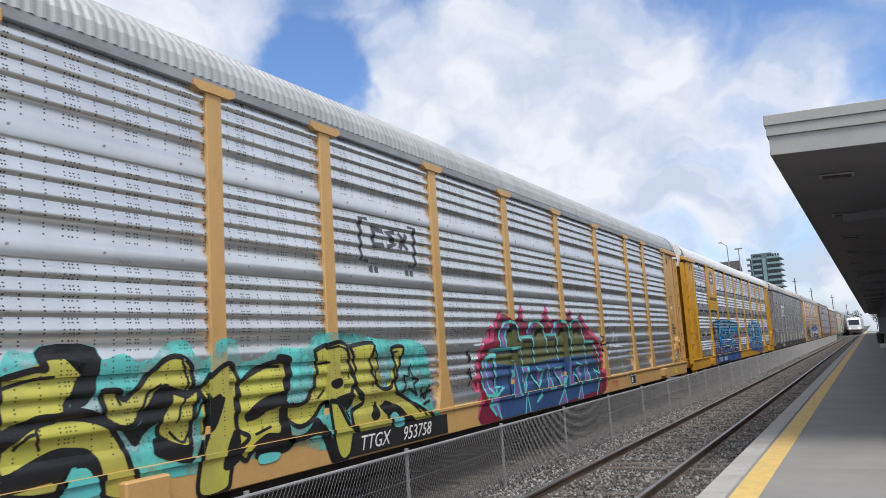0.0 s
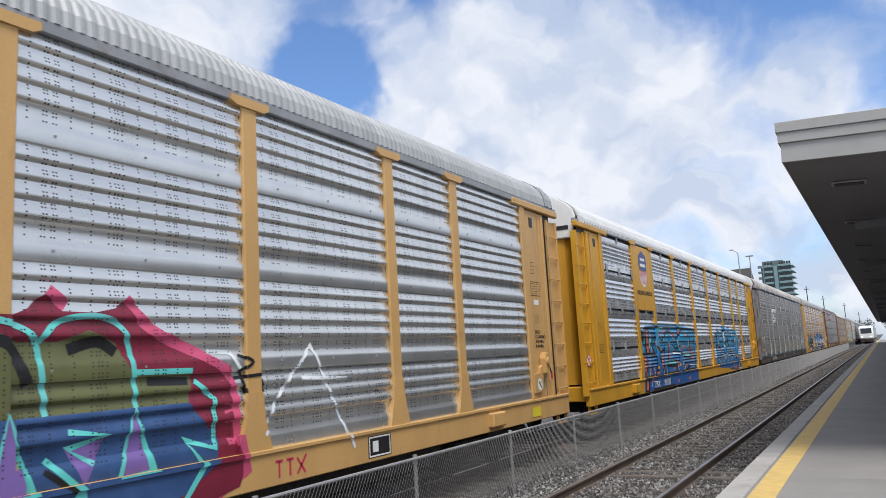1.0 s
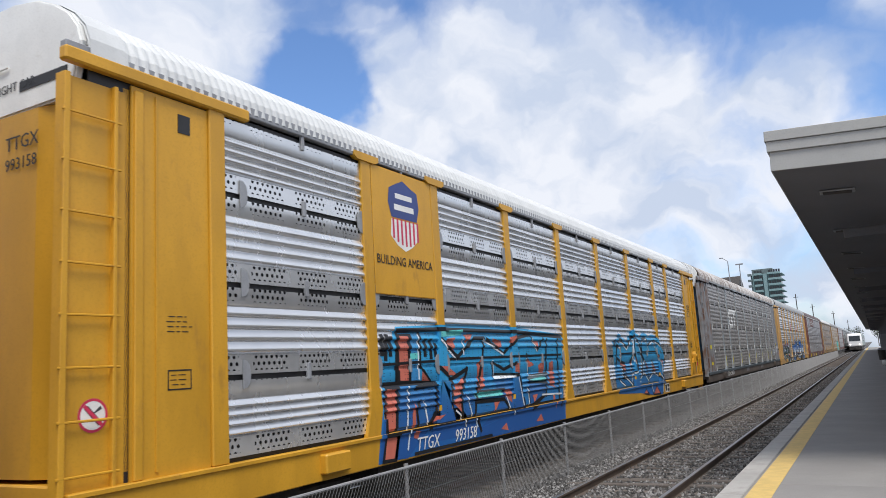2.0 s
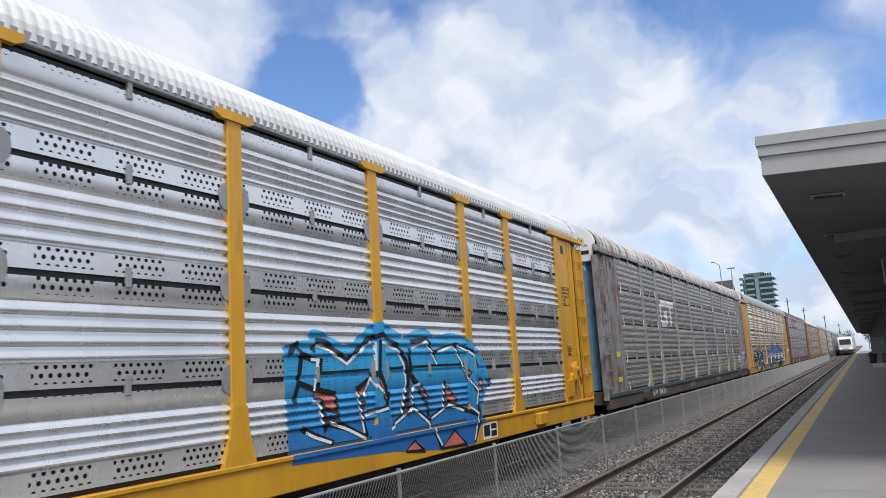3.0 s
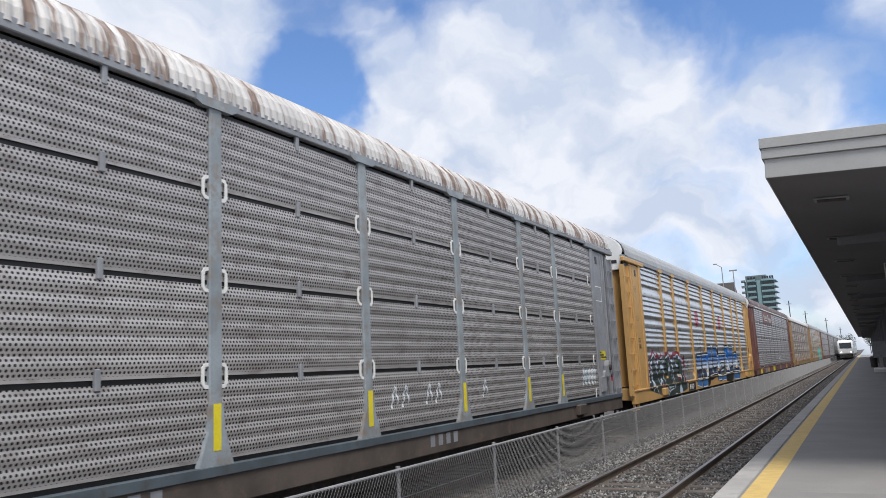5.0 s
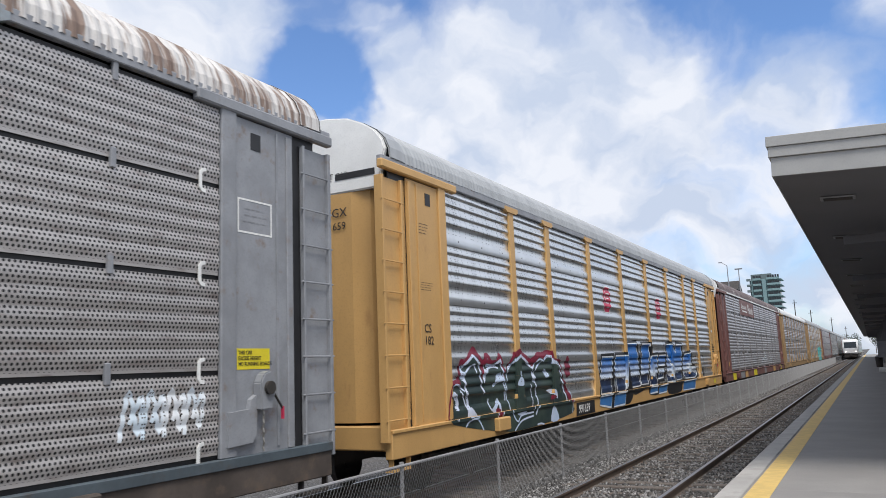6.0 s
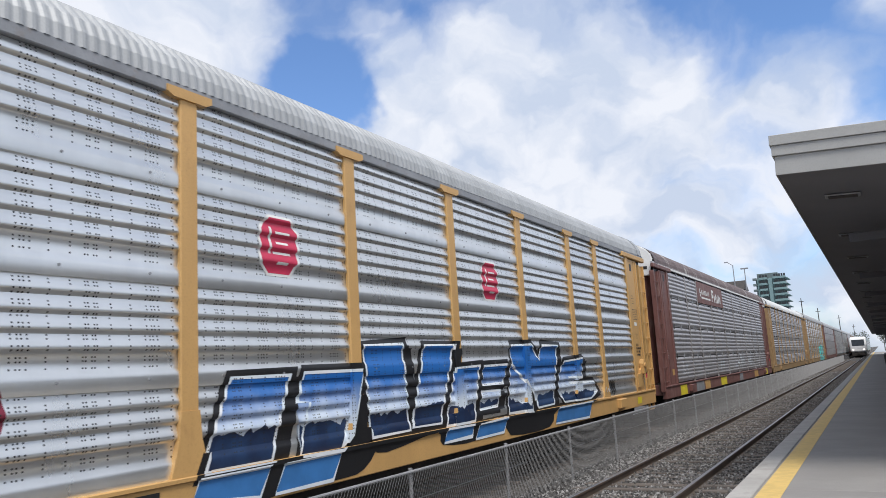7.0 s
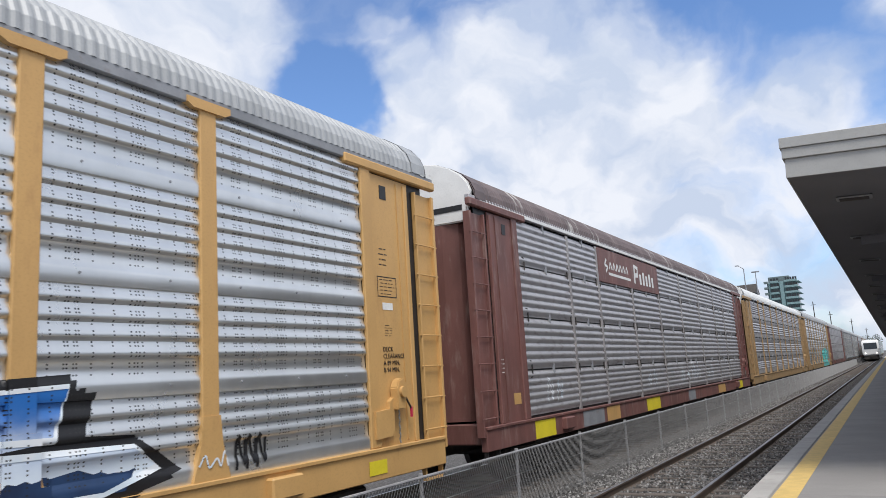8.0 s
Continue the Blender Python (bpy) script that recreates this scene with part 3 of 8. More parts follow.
def make_end(car, s, spec):
    """One end: the round-cornered end doors, the side of the end with its ladder, and the gear below. s: which end."""
    paint, end = M[spec["paint"] if spec["kind"] != "plain" else "maroon"], M[spec["end"]]
    if spec["kind"] == "fine":
        paint = M["rusty_grey"] if s < 0 else M["grey_paint"]
    y = lambda v: s * v
    def pair(a, b):
        return (min(y(a), y(b)), max(y(a), y(b)))
    # end door leaf, bowed out, yellow below and white above
    def bowed(z0, z1, mat, name, label):
        o = [(-1.42, 12.95), (-1.36, 13.2), (-1.2, 13.38), (-0.9, 13.46), (0, 13.48), (0.9, 13.46), (1.2, 13.38), (1.36, 13.2), (1.42, 12.95)]
        bm = bmesh.new()
        a = [bm.verts.new((px, y(py), z0)) for px, py in o]
        b = [bm.verts.new((px, y(py), z1)) for px, py in o]
        for i in range(len(o) - 1):
            bm.faces.new((a[i], a[i + 1], b[i + 1], b[i]))
        bm.faces.new(a), bm.faces.new(b)
        bmesh.ops.recalc_face_normals(bm, faces=bm.faces)
        return part(name, bm, mat, car, label)
    door = bowed(1.24, 4.72, end, "end_door", "")
    # the white head of the end, flush with the door and as high as the roof
    right = [(1.42, 4.724), (1.50, 5.10), (1.55, 5.26), (1.50, 5.42), (1.36, 5.59), (1.14, 5.735), (0.86, 5.86), (0.45, 5.93)]
    shape = right + [(-px, pz) for px, pz in right[::-1]]
    bm = sweep(shape, *pair(13.40, 13.475))
    bmesh.ops.bevel(bm, geom=[e for e in bm.edges if all(abs(abs(v.co.y) - 13.475) < 1e-4 for v in e.verts)], offset=0.02, segments=2, affect="EDGES")
    bmesh.ops.translate(bm, verts=[v for v in bm.verts if v.co.z > 5.05], vec=(0, 0, spec.get("rise", 0.0)))
    head = part("end_head", bm, M["white"], car, "white upper part of the car end")
    if s < 0:
        part("head_slot", boxes((0.62, 1.36, *pair(13.47, 13.484), 4.93, 5.03)), M["black"], head, "black slot over the end door")
    bm = bmesh.new()
    rod(bm, (-1.3, y(13.5), 5.22), (0.45, y(13.5), 5.22), 0.012)
    part("grab_rail", bm, M["white"], head)
    for gx in (-1.42, 1.30):
        part("end_corner_post", boxes((gx, gx + 0.12, *pair(13.30, 13.40), 0.95, 1.25), bevel=0.02), M["iron"], car)
    # side of the end
    part("door_post", boxes((BASE, SIDE, *pair(11.72, 11.95), 1.15, 5.0), bevel=0.012), paint, car)
    leaf = part("end_side_sheet", boxes((BASE, SIDE - 0.035, *pair(11.955, 12.93), 1.15, 4.94)), paint, car)
    part("seam", boxes((SIDE - 0.034, SIDE - 0.02, *pair(12.62, 12.65), 1.2, 4.9)), paint, leaf)
    part("hinge_bar", boxes((SIDE - 0.10, SIDE - 0.01, *pair(12.80, 12.90), 1.15, 4.9), bevel=0.01), paint, car)
    # fills the door gap; at one end black stands in for its shade
    part("door_gap", boxes((SIDE - 0.3, SIDE - 0.07, *pair(12.93, 13.0 if s < 0 else 13.1), 1.25, 4.9)), M["black"] if s > 0 else paint, car)
    lad = part("ladder_panel", boxes((SIDE - 0.085, SIDE - 0.06, *pair(12.98 if s < 0 else 13.1, 13.62), 1.0, 4.85)), paint, car)
    for a, b in ((13.1, 13.14), (13.6, 13.66)):
        part("stile", boxes((SIDE - 0.14, SIDE + 0.0, *pair(a, b), 0.98, 4.86), bevel=0.006), paint, lad)
    for i in range(8):
        bm = bmesh.new()
        z = 1.28 + i * 0.46
        rod(bm, (SIDE - 0.01, y(13.06), z), (SIDE - 0.01, y(13.68), z), 0.012)
        part("rung", bm, paint, lad)
    part("header", boxes((BASE - 0.02, SIDE + 0.03, *pair(11.35, HALF), 4.96, 5.10), bevel=0.02), paint, car)
    part("vent_hole", boxes((SIDE - 0.036, SIDE - 0.028, *pair(12.2, 12.36), 4.6, 4.8)), M["black"], leaf)
    # brake gear at the foot
    if s > 0:
        arm = part("brake_bracket", prism([(y(11.80), 1.62), (y(12.12), 1.64), (y(12.14), 1.74), (y(12.24), 1.80), (y(12.22), 1.36), (y(12.16), 1.28), (y(11.80), 1.26)], SIDE - 0.034, SIDE + 0.03), paint, car)
        bm = prism([(y(12.22), 1.62), (y(12.22), 1.92), (y(12.28), 2.02), (y(12.38), 2.05), (y(12.46), 1.98), (y(12.45), 1.78), (y(12.40), 1.62)], SIDE - 0.03, SIDE + 0.10)
        bmesh.ops.bevel(bm, geom=bm.edges[:], offset=0.015, segments=2, affect="EDGES")
        hub = part("brake_housing", bm, paint, arm)
        bm = bmesh.new()
        rod(bm, (SIDE + 0.1, y(12.34), 1.86), (SIDE + 0.14, y(12.34), 1.86), 0.075, 16)
        part("gear_cover", bm, M["iron"] if spec["kind"] == "fine" else paint, hub)
        bm = bmesh.new()
        rod(bm, (SIDE + 0.05, y(12.44), 1.84), (SIDE + 0.05, y(12.62), 1.62), 0.014)
        part("release_rod", bm, M["iron"], hub)
        part("rod_tip", boxes((SIDE + 0.035, SIDE + 0.065, *pair(12.61, 12.635), 1.50, 1.64)), M["badge_red"], hub, "red tip of the release rod")
        bm = bmesh.new()
        for i in range(9):
            rod(bm, (SIDE + 0.05 + 0.012 * (i % 2), y(12.30), 1.62 - i * 0.05), (SIDE + 0.05 + 0.012 * (1 - i % 2), y(12.30), 1.575 - i * 0.05), 0.012)
        part("chain", bm, M["steel_rod"], hub, "hanging steel chain")
    # sill end, step, coupler
    part("end_sill", boxes((-1.5, 1.5, *pair(13.2, 13.5), 0.85, 1.2), bevel=0.02), M[spec["sill"]], car)
    bm = bmesh.new()
    rod(bm, (0, y(13.4), 0.85), (0, y(14.27), 0.85), 0.1, 8)
    box(bm, -0.16, 0.16, *pair(13.95, 14.26), 0.7, 1.0)
    part("coupler", bm, M["iron"], car)
    bm = boxes((SIDE - 0.1, SIDE - 0.03, *pair(13.05, 13.08), 0.56, 1.0), (SIDE - 0.1, SIDE - 0.03, *pair(13.5, 13.53), 0.56, 1.0), (SIDE - 0.16, SIDE - 0.03, *pair(13.05, 13.53), 0.56, 0.59))
    part("step", bm, M["iron"] if spec["kind"] in ("fine", "plain") else paint, car)
    # the truck
    t = part("truck", boxes((SIDE - 0.5, SIDE - 0.32, *pair(9.2, 12.0), 0.42, 0.66), (SIDE - 0.52, SIDE - 0.3, *pair(10.25, 10.95), 0.25, 0.8), (-1.1, 1.1, *pair(10.4, 10.8), 0.4, 0.75), bevel=0.03), M["iron"], car, "grimy cast-iron wheel truck")
    for wy in (9.7, 11.5):
        for wx in (-0.755, 0.755):
            bm = bmesh.new()
            rod(bm, (wx - 0.06, y(wy), 0.42), (wx + 0.06, y(wy), 0.42), 0.42, 24)
            rod(bm, (wx - 0.08, y(wy), 0.42), (wx + 0.09, y(wy), 0.42), 0.13, 12)
            part("wheel", bm, M["iron"], t)


def make_car(kind, label, spec=None):
    spec = dict(SPECS[kind], **(spec or {}))
    k = spec["kind"]
    car = thing("autorack_car", label, "freight car", group="cars of the freight train")
    paint = M[spec["paint"]]
    bounds = [-PANEL_END] + POSTS + [PANEL_END]
    # wall sheets, row by row
    levels = [FLOOR] + LAPS + [TOP]
    made = {}
    for row, (z0, z1) in enumerate(zip(levels, levels[1:])):
        for i, (a, b) in enumerate(zip(bounds, bounds[1:])):
            half = 0.5 * spec["post"]
            y0, y1 = a + (half if i else 0.0), b - (half if i < len(bounds) - 2 else 0.0)
            y0, y1 = y0 + 0.008, y1 - 0.008
            key = (round(y1 - y0, 2), round(z1 - z0, 2))
            if key not in made:
                prof = [(BASE + d, z) for z, d in panel_profile(k, z1 - z0)]
                made[key] = o = smooth_part("wall_panel", sweep(prof, 0, y1 - y0, closed=False), M[spec["sheet"]], car)
                o.matrix_basis = pose(0, y0, z0)
            else:
                o = again(made[key], "wall_panel", car, 0, y0, z0)
    # a black sheet stands in for the shade inside the car
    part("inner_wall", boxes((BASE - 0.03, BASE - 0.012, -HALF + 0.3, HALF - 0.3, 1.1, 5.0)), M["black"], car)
    part("far_wall", boxes((-SIDE, -SIDE + 0.05, -HALF + 0.1, HALF - 0.1, 1.0, 5.1)), M[spec["sheet"]], car)
    # posts with caps and flared feet
    w = spec["post"]
    post = cap = foot = None
    for y in POSTS:
        if post is None:
            if k == "plain":
                post = part("post", boxes((BASE, SIDE - 0.01, -w, w, 1.12, 5.0), bevel=0.008), paint, car)
                cap = foot = None
            else:
                post = part("post", boxes((BASE, SIDE, -w, w, 1.75, 5.0), bevel=0.012), paint, car)
                cap = part("post_cap", prism([(-0.30, 5.10), (-0.30, 5.03), (-0.22, 4.99), (0.22, 4.99), (0.30, 5.03), (0.30, 5.10)], BASE, SIDE + 0.025), paint, post)
                foot = part("post_foot", prism([(-w, 1.78), (w, 1.78), (w * 1.25, 1.5), (0.25, 1.12), (-0.25, 1.12), (-w * 1.25, 1.5)], BASE, SIDE + 0.012), paint, post)
            post.matrix_basis = pose(0, y, 0)
        else:
            p = again(post, "post", car, 0, y, 0)
            if cap:
                again(cap, "post_cap", p)
                again(foot, "post_foot", p)
    # eave, roof
    part("eave_rail", boxes((BASE - 0.03, SIDE + 0.004, -HALF + 0.02, HALF - 0.02, 5.03, 5.16), bevel=0.01), M["grey_paint"] if k != "plain" else M["worn"], car)
    for o in [make_roof(car, spec["roof"])] + [c for c in car.children if c.name.startswith("roof_end")]:
        o.location.z = spec.get("rise", 0.0)
    # sill
    sill = M[spec["sill"]]
    part("side_sill", boxes((SIDE - 0.12, SIDE + 0.005, -HALF + 0.1, HALF - 0.1, 0.74, 1.14), bevel=0.012), sill, car)
    part("sill_flange", boxes((SIDE - 0.12, SIDE + 0.03, -HALF + 0.1, HALF - 0.1, 1.10 if k != "fine" else 1.04, 1.15), bevel=0.008), M["slate"] if k == "fine" else sill, car)
    part("underframe", boxes((-1.3, 1.3, -8.6, 8.6, 0.42, 0.858)), M["iron"], car)
    part("centre_sill", boxes((-0.35, 0.35, -HALF + 0.4, HALF - 0.4, 0.6, 0.858)), M["iron"], car)
    part("floor_frame", boxes((-1.2, 1.2, -12.9, 12.9, 0.86, 1.1)), M["iron"], car)
    part("floor_deck", boxes((-SIDE + 0.06, BASE - 0.04, -HALF + 0.2, HALF - 0.2, 1.12, 1.18)), M["iron"], car)
    for y in (-10.0, 10.0):
        part("jack_pad", boxes((SIDE - 0.05, SIDE + 0.11, y - 0.25, y + 0.25, 0.82, 1.06), bevel=0.02), sill, car)
    if spec["gusset"]:
        # rounded brackets where the sheets meet the posts, and clips between the sheets
        g = clip = None
        for y in POSTS + [-11.6, 11.6]:
            for z in LAPS + ([1.22] if k == "fine" else []):
                for s in (-1, 1):
                    if abs(y) > 11 and s * y > 0:
                        continue
                    if g is None:
                        o = [(0.0, 0.17), (0.07, 0.16), (0.11, 0.10), (0.11, -0.10), (0.07, -0.16), (0.0, -0.17), (0.0, -0.125), (0.055, -0.11), (0.065, -0.07), (0.065, 0.07), (0.055, 0.11), (0.0, 0.125)]
                        if k == "holed":
                            o = [(0.0, 0.16), (0.06, 0.145), (0.1, 0.10), (0.115, 0.03), (0.115, -0.03), (0.1, -0.10), (0.06, -0.145), (0.0, -0.16)]
                        elif k == "fine":
                            o = [(a * 0.85, b * 0.8) for a, b in o]
                        g = part("bracket", prism(o, SIDE - 0.03, SIDE - 0.018), M[spec["gusset"]], car)
                        g.matrix_basis = pose(0, y + s * w, z)
                    else:
                        b = again(g, "bracket", car)
                        b.matrix_basis = pose(0, y + s * w, z) if s > 0 else pose(2 * SIDE - 0.048, y + s * w, z, 0, 0, 180)
        for a, b in zip(bounds, bounds[1:]):
            for z in LAPS + [TOP - 0.05]:
                if clip is None:
                    clip = part("clip", boxes((BASE, SIDE - 0.01, -0.03, 0.03, -0.10, 0.10), bevel=0.008), M["grey_paint"], car)
                    clip.matrix_basis = pose(0, (a + b) / 2, z)
                else:
                    again(clip, "clip", car, 0, (a + b) / 2, z)
    if spec.get("bolts"):
        first = None
        for a, b in zip(bounds, bounds[1:]):
            n = 3 if b - a > 2.3 else 2
            for z in LAPS:
                for j in range(n):
                    y = a + (b - a) * (j + 0.5) / n
                    if first is None:
                        bm = bmesh.new()
                        for dz in (0.04,):
                            rod(bm, (BASE + 0.02, 0, dz), (BASE + 0.042, 0, dz), 0.014, 6)
                        first = part("bolt", bm, M["grey_paint"], car)
                        first.matrix_basis = pose(0, y, z)
                    else:
                        again(first, "bolt", car, 0, y, z)
    for s in (-1, 1):
        make_end(car, s, spec)
    return car


PITCH, FIRST = 28.54, 14.85
cars = []


def set_car(car, index):
    car.matrix_basis = pose(FREIGHT_X, FIRST + PITCH * index, 0)
    cars.append((car, FIRST + PITCH * index))
    return car


csx = set_car(make_car("lapped", "silver corrugated autorack freight car with tan posts and graffiti", dict(bolts=True)), 0)
upc = set_car(make_car("holed", "bright silver and yellow autorack freight car with blue graffiti"), 1)
gtc = set_car(make_car("fine", "rusty grey perforated autorack freight car with white letters"), 2)
kcs = set_car(make_car("lapped", "grey corrugated autorack freight car with red badges and graffiti", dict(bolts=True)), 3)
spc = set_car(make_car("plain", "weathered silver and maroon autorack freight car"), 4)


# ---- spray paint and marks on the cars ----
def smooth(points, n=5):
    """A rounded line through the points."""
    p = [points[0], *points, points[-1]]
    out = []
    for i in range(1, len(p) - 2):
        a, b, c, d = (Vector(q) for q in p[i - 1:i + 3])
        for k in range(n):
            t = k / n
            out.append(0.5 * (2 * b + (c - a) * t + (2 * a - 5 * b + 4 * c - d) * t * t + (3 * b - a - 3 * c + d) * t ** 3))
    return out + [Vector(points[-1])]


def ribbon(points, width, rounded=True, closed=False, taper=1.0):
    """Quads along a line in (y, z), of that width."""
    pts = [Vector(q) for q in points]
    if closed:
        pts = pts + [pts[0]]
    if rounded:
        pts = smooth([tuple(q) for q in pts])
    left, right = [], []
    for i, q in enumerate(pts):
        a, b = pts[max(0, i - 1)], pts[min(len(pts) - 1, i + 1)]
        if closed and i in (0, len(pts) - 1):
            a, b = pts[-2], pts[1]
        d = b - a
        d = d.normalized() if d.length > 1e-6 else Vector((1, 0))
        n = Vector((-d.y, d.x))
        w = width * (1 + (taper - 1) * i / max(1, len(pts) - 1)) / 2
        if not rounded and 0 < i < len(pts) - 1:
            u = (q - a).normalized() if (q - a).length > 1e-6 else d
            w /= max(0.5, abs(n.dot(Vector((-u.y, u.x)))))
        left.append(q + n * w), right.append(q - n * w)
    # ends run out a little, as a spray can does
    return [[left[i], right[i], right[i + 1], left[i + 1]] for i in range(len(pts) - 1)]


def paint_on(car, kind, name, material, polygons, lift, label="", post=0.115):
    """Lays polygons of (y, z) on the car's side, following corrugations, posts and sill."""
    levels = [FLOOR] + LAPS + [TOP]
    profs = [[(z0 + z, d) for z, d in panel_profile(kind, z1 - z0)] for z0, z1 in zip(levels, levels[1:])]
    cuts = sorted({round(z, 4) for p in profs for z, _ in p} | {1.15, 1.10, 1.35, 1.78})

    def depth(y, z):
        if z < 1.10:
            return SIDE + 0.005
        if z < 1.15:
            return SIDE + 0.03
        near = min(abs(y - q) for q in POSTS)
        wide = post if z > 1.78 or kind == "plain" else (0.16 if z > 1.35 else 0.25)
        if near < wide:
            return SIDE + (0.012 if z < 1.78 else 0.0)
        if abs(y) > PANEL_END:
            return SIDE
        best = BASE
        for p in profs:
            if p[0][0] <= z <= p[-1][0]:
                for (za, da), (zb, db) in zip(p, p[1:]):
                    if za <= z <= zb and zb > za:
                        best = max(best, BASE + da + (db - da) * (z - za) / (zb - za))
        return best

    bm = bmesh.new()
    for number, poly in enumerate(polygons):
        vs = [bm.verts.new((0, max(-HALF + 0.15, min(HALF - 0.15, q[0])), max(0.747, q[1]))) for q in poly]
        try:
            bm.faces.new(vs).material_index = number % 7
        except ValueError:
            pass
    bmesh.ops.triangulate(bm, faces=[f for f in bm.faces if len(f.verts) > 4])
    zs = [v.co.z for v in bm.verts]
    y_lo, y_hi = min(v.co.y for v in bm.verts), max(v.co.y for v in bm.verts)
    for z in cuts:
        if min(zs) < z < max(zs):
            bmesh.ops.bisect_plane(bm, geom=bm.verts[:] + bm.edges[:] + bm.faces[:], plane_co=(0, 0, z), plane_no=(0, 0, 1), dist=1e-5)
    for q in POSTS:
        for e in (q - post, q + post, q - 0.16, q + 0.16, q - 0.25, q + 0.25):
            if y_lo < e < y_hi:
                bmesh.ops.bisect_plane(bm, geom=bm.verts[:] + bm.edges[:] + bm.faces[:], plane_co=(0, e, 0), plane_no=(0, 1, 0), dist=1e-5)
    bmesh.ops.triangulate(bm, faces=[f for f in bm.faces if len(f.verts) > 4])
    sides = [q - w for q in POSTS for w in (post, 0.16, 0.25)]
    verts, faces = [], []
    for i, f in enumerate(bm.faces):
        if f.calc_area() < 1e-7:
            continue
        c = f.calc_center_median()
        n = len(verts)
        turn = f.normal.x < 0
        loop = f.verts[:][::-1] if turn else f.verts[:]
        for e in f.edges:
            a, b = e.verts
            if abs(a.co.y - b.co.y) < 1e-4 and c.y > a.co.y and any(abs(a.co.y - p) < 1e-3 for p in sides):
                zm, out_x, in_x = (a.co.z + b.co.z) / 2, 0.0, 0.0
                out_x, in_x = depth(a.co.y + 0.003, zm), depth(a.co.y - 0.003, zm)
                if out_x - in_x > 0.008:
                    k, ye = len(verts), a.co.y - 0.0015 - lift * 0.3
                    verts += [(out_x + lift, ye, a.co.z), (out_x + lift, ye, b.co.z), (in_x, ye, b.co.z), (in_x, ye, a.co.z)]
                    faces.append((k, k + 1, k + 2, k + 3))
        n = len(verts)
        for v in loop:
            q = v.co.lerp(c, 0.03)
            verts.append((depth(q.y, q.z) + lift + f.material_index * 0.00012, v.co.y, v.co.z))
        faces.append(tuple(range(n, n + len(loop))))
    bm.free()
    me = bpy.data.meshes.new(name)
    me.from_pydata(verts, [], faces)
    bm = bmesh.new()
    bm.from_mesh(me)
    bmesh.ops.remove_doubles(bm, verts=bm.verts[:], dist=0.0025)
    bm.to_mesh(me)
    bm.free()
    me.materials.append(material)
    me.polygons.foreach_set("use_smooth", [True] * len(me.polygons))
    me.set_sharp_from_angle(angle=radians(40))
    ob = new(name, me)
    ob.parent = car
    if label:
        ob["label"] = label
    return ob


def spray(name, color, other=None, rough=0.45):
    other = other or [c * 0.75 for c in color]
    m = Nodes(name)
    c = m.mix(m.ramp(m.noise(1.6, 5, 0.6), 0.35, 0.68), color, other)
    x, y, z = m.axes()
    c = punched(m, c, 1.3, 5, (0.02, 0.02, 0.02), 0.0085)
    return m.done(c, rough)


def misted(name, color):
    """A thin coat that lets the sheet show through in patches."""
    m = Nodes(name)
    m.put(m.bsdf.inputs["Alpha"], m.math("ADD", m.math("MULTIPLY", m.ramp(m.noise(2.0, 5, 0.6), 0.38, 0.60), 0.75), 0.2))
    return m.done(punched(m, m.mix(m.ramp(m.noise(1.2, 3), 0.4, 0.65), color, [c * 0.8 for c in color]), 1.3, 5, (0.02, 0.02, 0.02), 0.0085), 0.5)


def blended(name, low, high, z0, z1):
    """Spray paint that fades from one colour to another up the wall."""
    m = Nodes(name)
    x, y, z = m.axes()
    soft = m.math("ADD", z, m.math("MULTIPLY", m.math("SUBTRACT", m.noise(2.5, 5), 0.5), 0.5))
    c = m.mix(m.ramp(soft, z0, z1), low, high)
    c = punched(m, c, 1.3, 5, (0.02, 0.02, 0.02), 0.0085)
    return m.done(c, 0.42)


def flat_list(lists):
    return [q for l in lists for q in l]


SP = {
    "black": spray("black_spray", (0.012, 0.012, 0.014)),
    "lime": spray("yellow_green_spray", (0.52, 0.50, 0.085), (0.40, 0.36, 0.09)),
    "cyan": spray("turquoise_spray", (0.12, 0.62, 0.58), (0.16, 0.50, 0.52)),
    "mist": misted("thin_turquoise_spray", (0.13, 0.60, 0.56)),
    "range": spray("blue_black_spray", (0.010, 0.022, 0.065), (0.018, 0.05, 0.13)),
    "maroon": spray("dark_red_spray", (0.22, 0.018, 0.045)),
    "pink": spray("hot_pink_spray", (0.62, 0.09, 0.20)),
    "olive": spray("olive_spray", (0.13, 0.14, 0.055)),
    "navy": spray("navy_spray", (0.03, 0.075, 0.20), (0.05, 0.12, 0.30)),
    "purple": spray("violet_spray", (0.22, 0.14, 0.42)),
    "white": spray("white_spray", (0.78, 0.80, 0.82), (0.62, 0.72, 0.80)),
    "salmon": spray("salmon_spray", (0.62, 0.17, 0.12)),
    "sky": blended("sky_blue_spray", (0.02, 0.10, 0.34), (0.05, 0.28, 0.56), 1.0, 2.4),
    "azure": blended("azure_spray", (0.02, 0.13, 0.40), (0.04, 0.34, 0.64), 0.9, 2.2),
    "chrome": blended("blue_fade_spray", (0.72, 0.80, 0.88), (0.018, 0.14, 0.46), 1.38, 2.0),
    "low_blue": spray("mid_blue_spray", (0.05, 0.20, 0.50)),
    "pale": spray("pale_lilac_spray", (0.66, 0.72, 0.86), (0.50, 0.62, 0.80)),
    "deep": spray("deep_green_spray", (0.022, 0.040, 0.040), (0.05, 0.075, 0.06)),
    "grey_mark": spray("dark_grey_stencil", (0.07, 0.07, 0.075)),
}


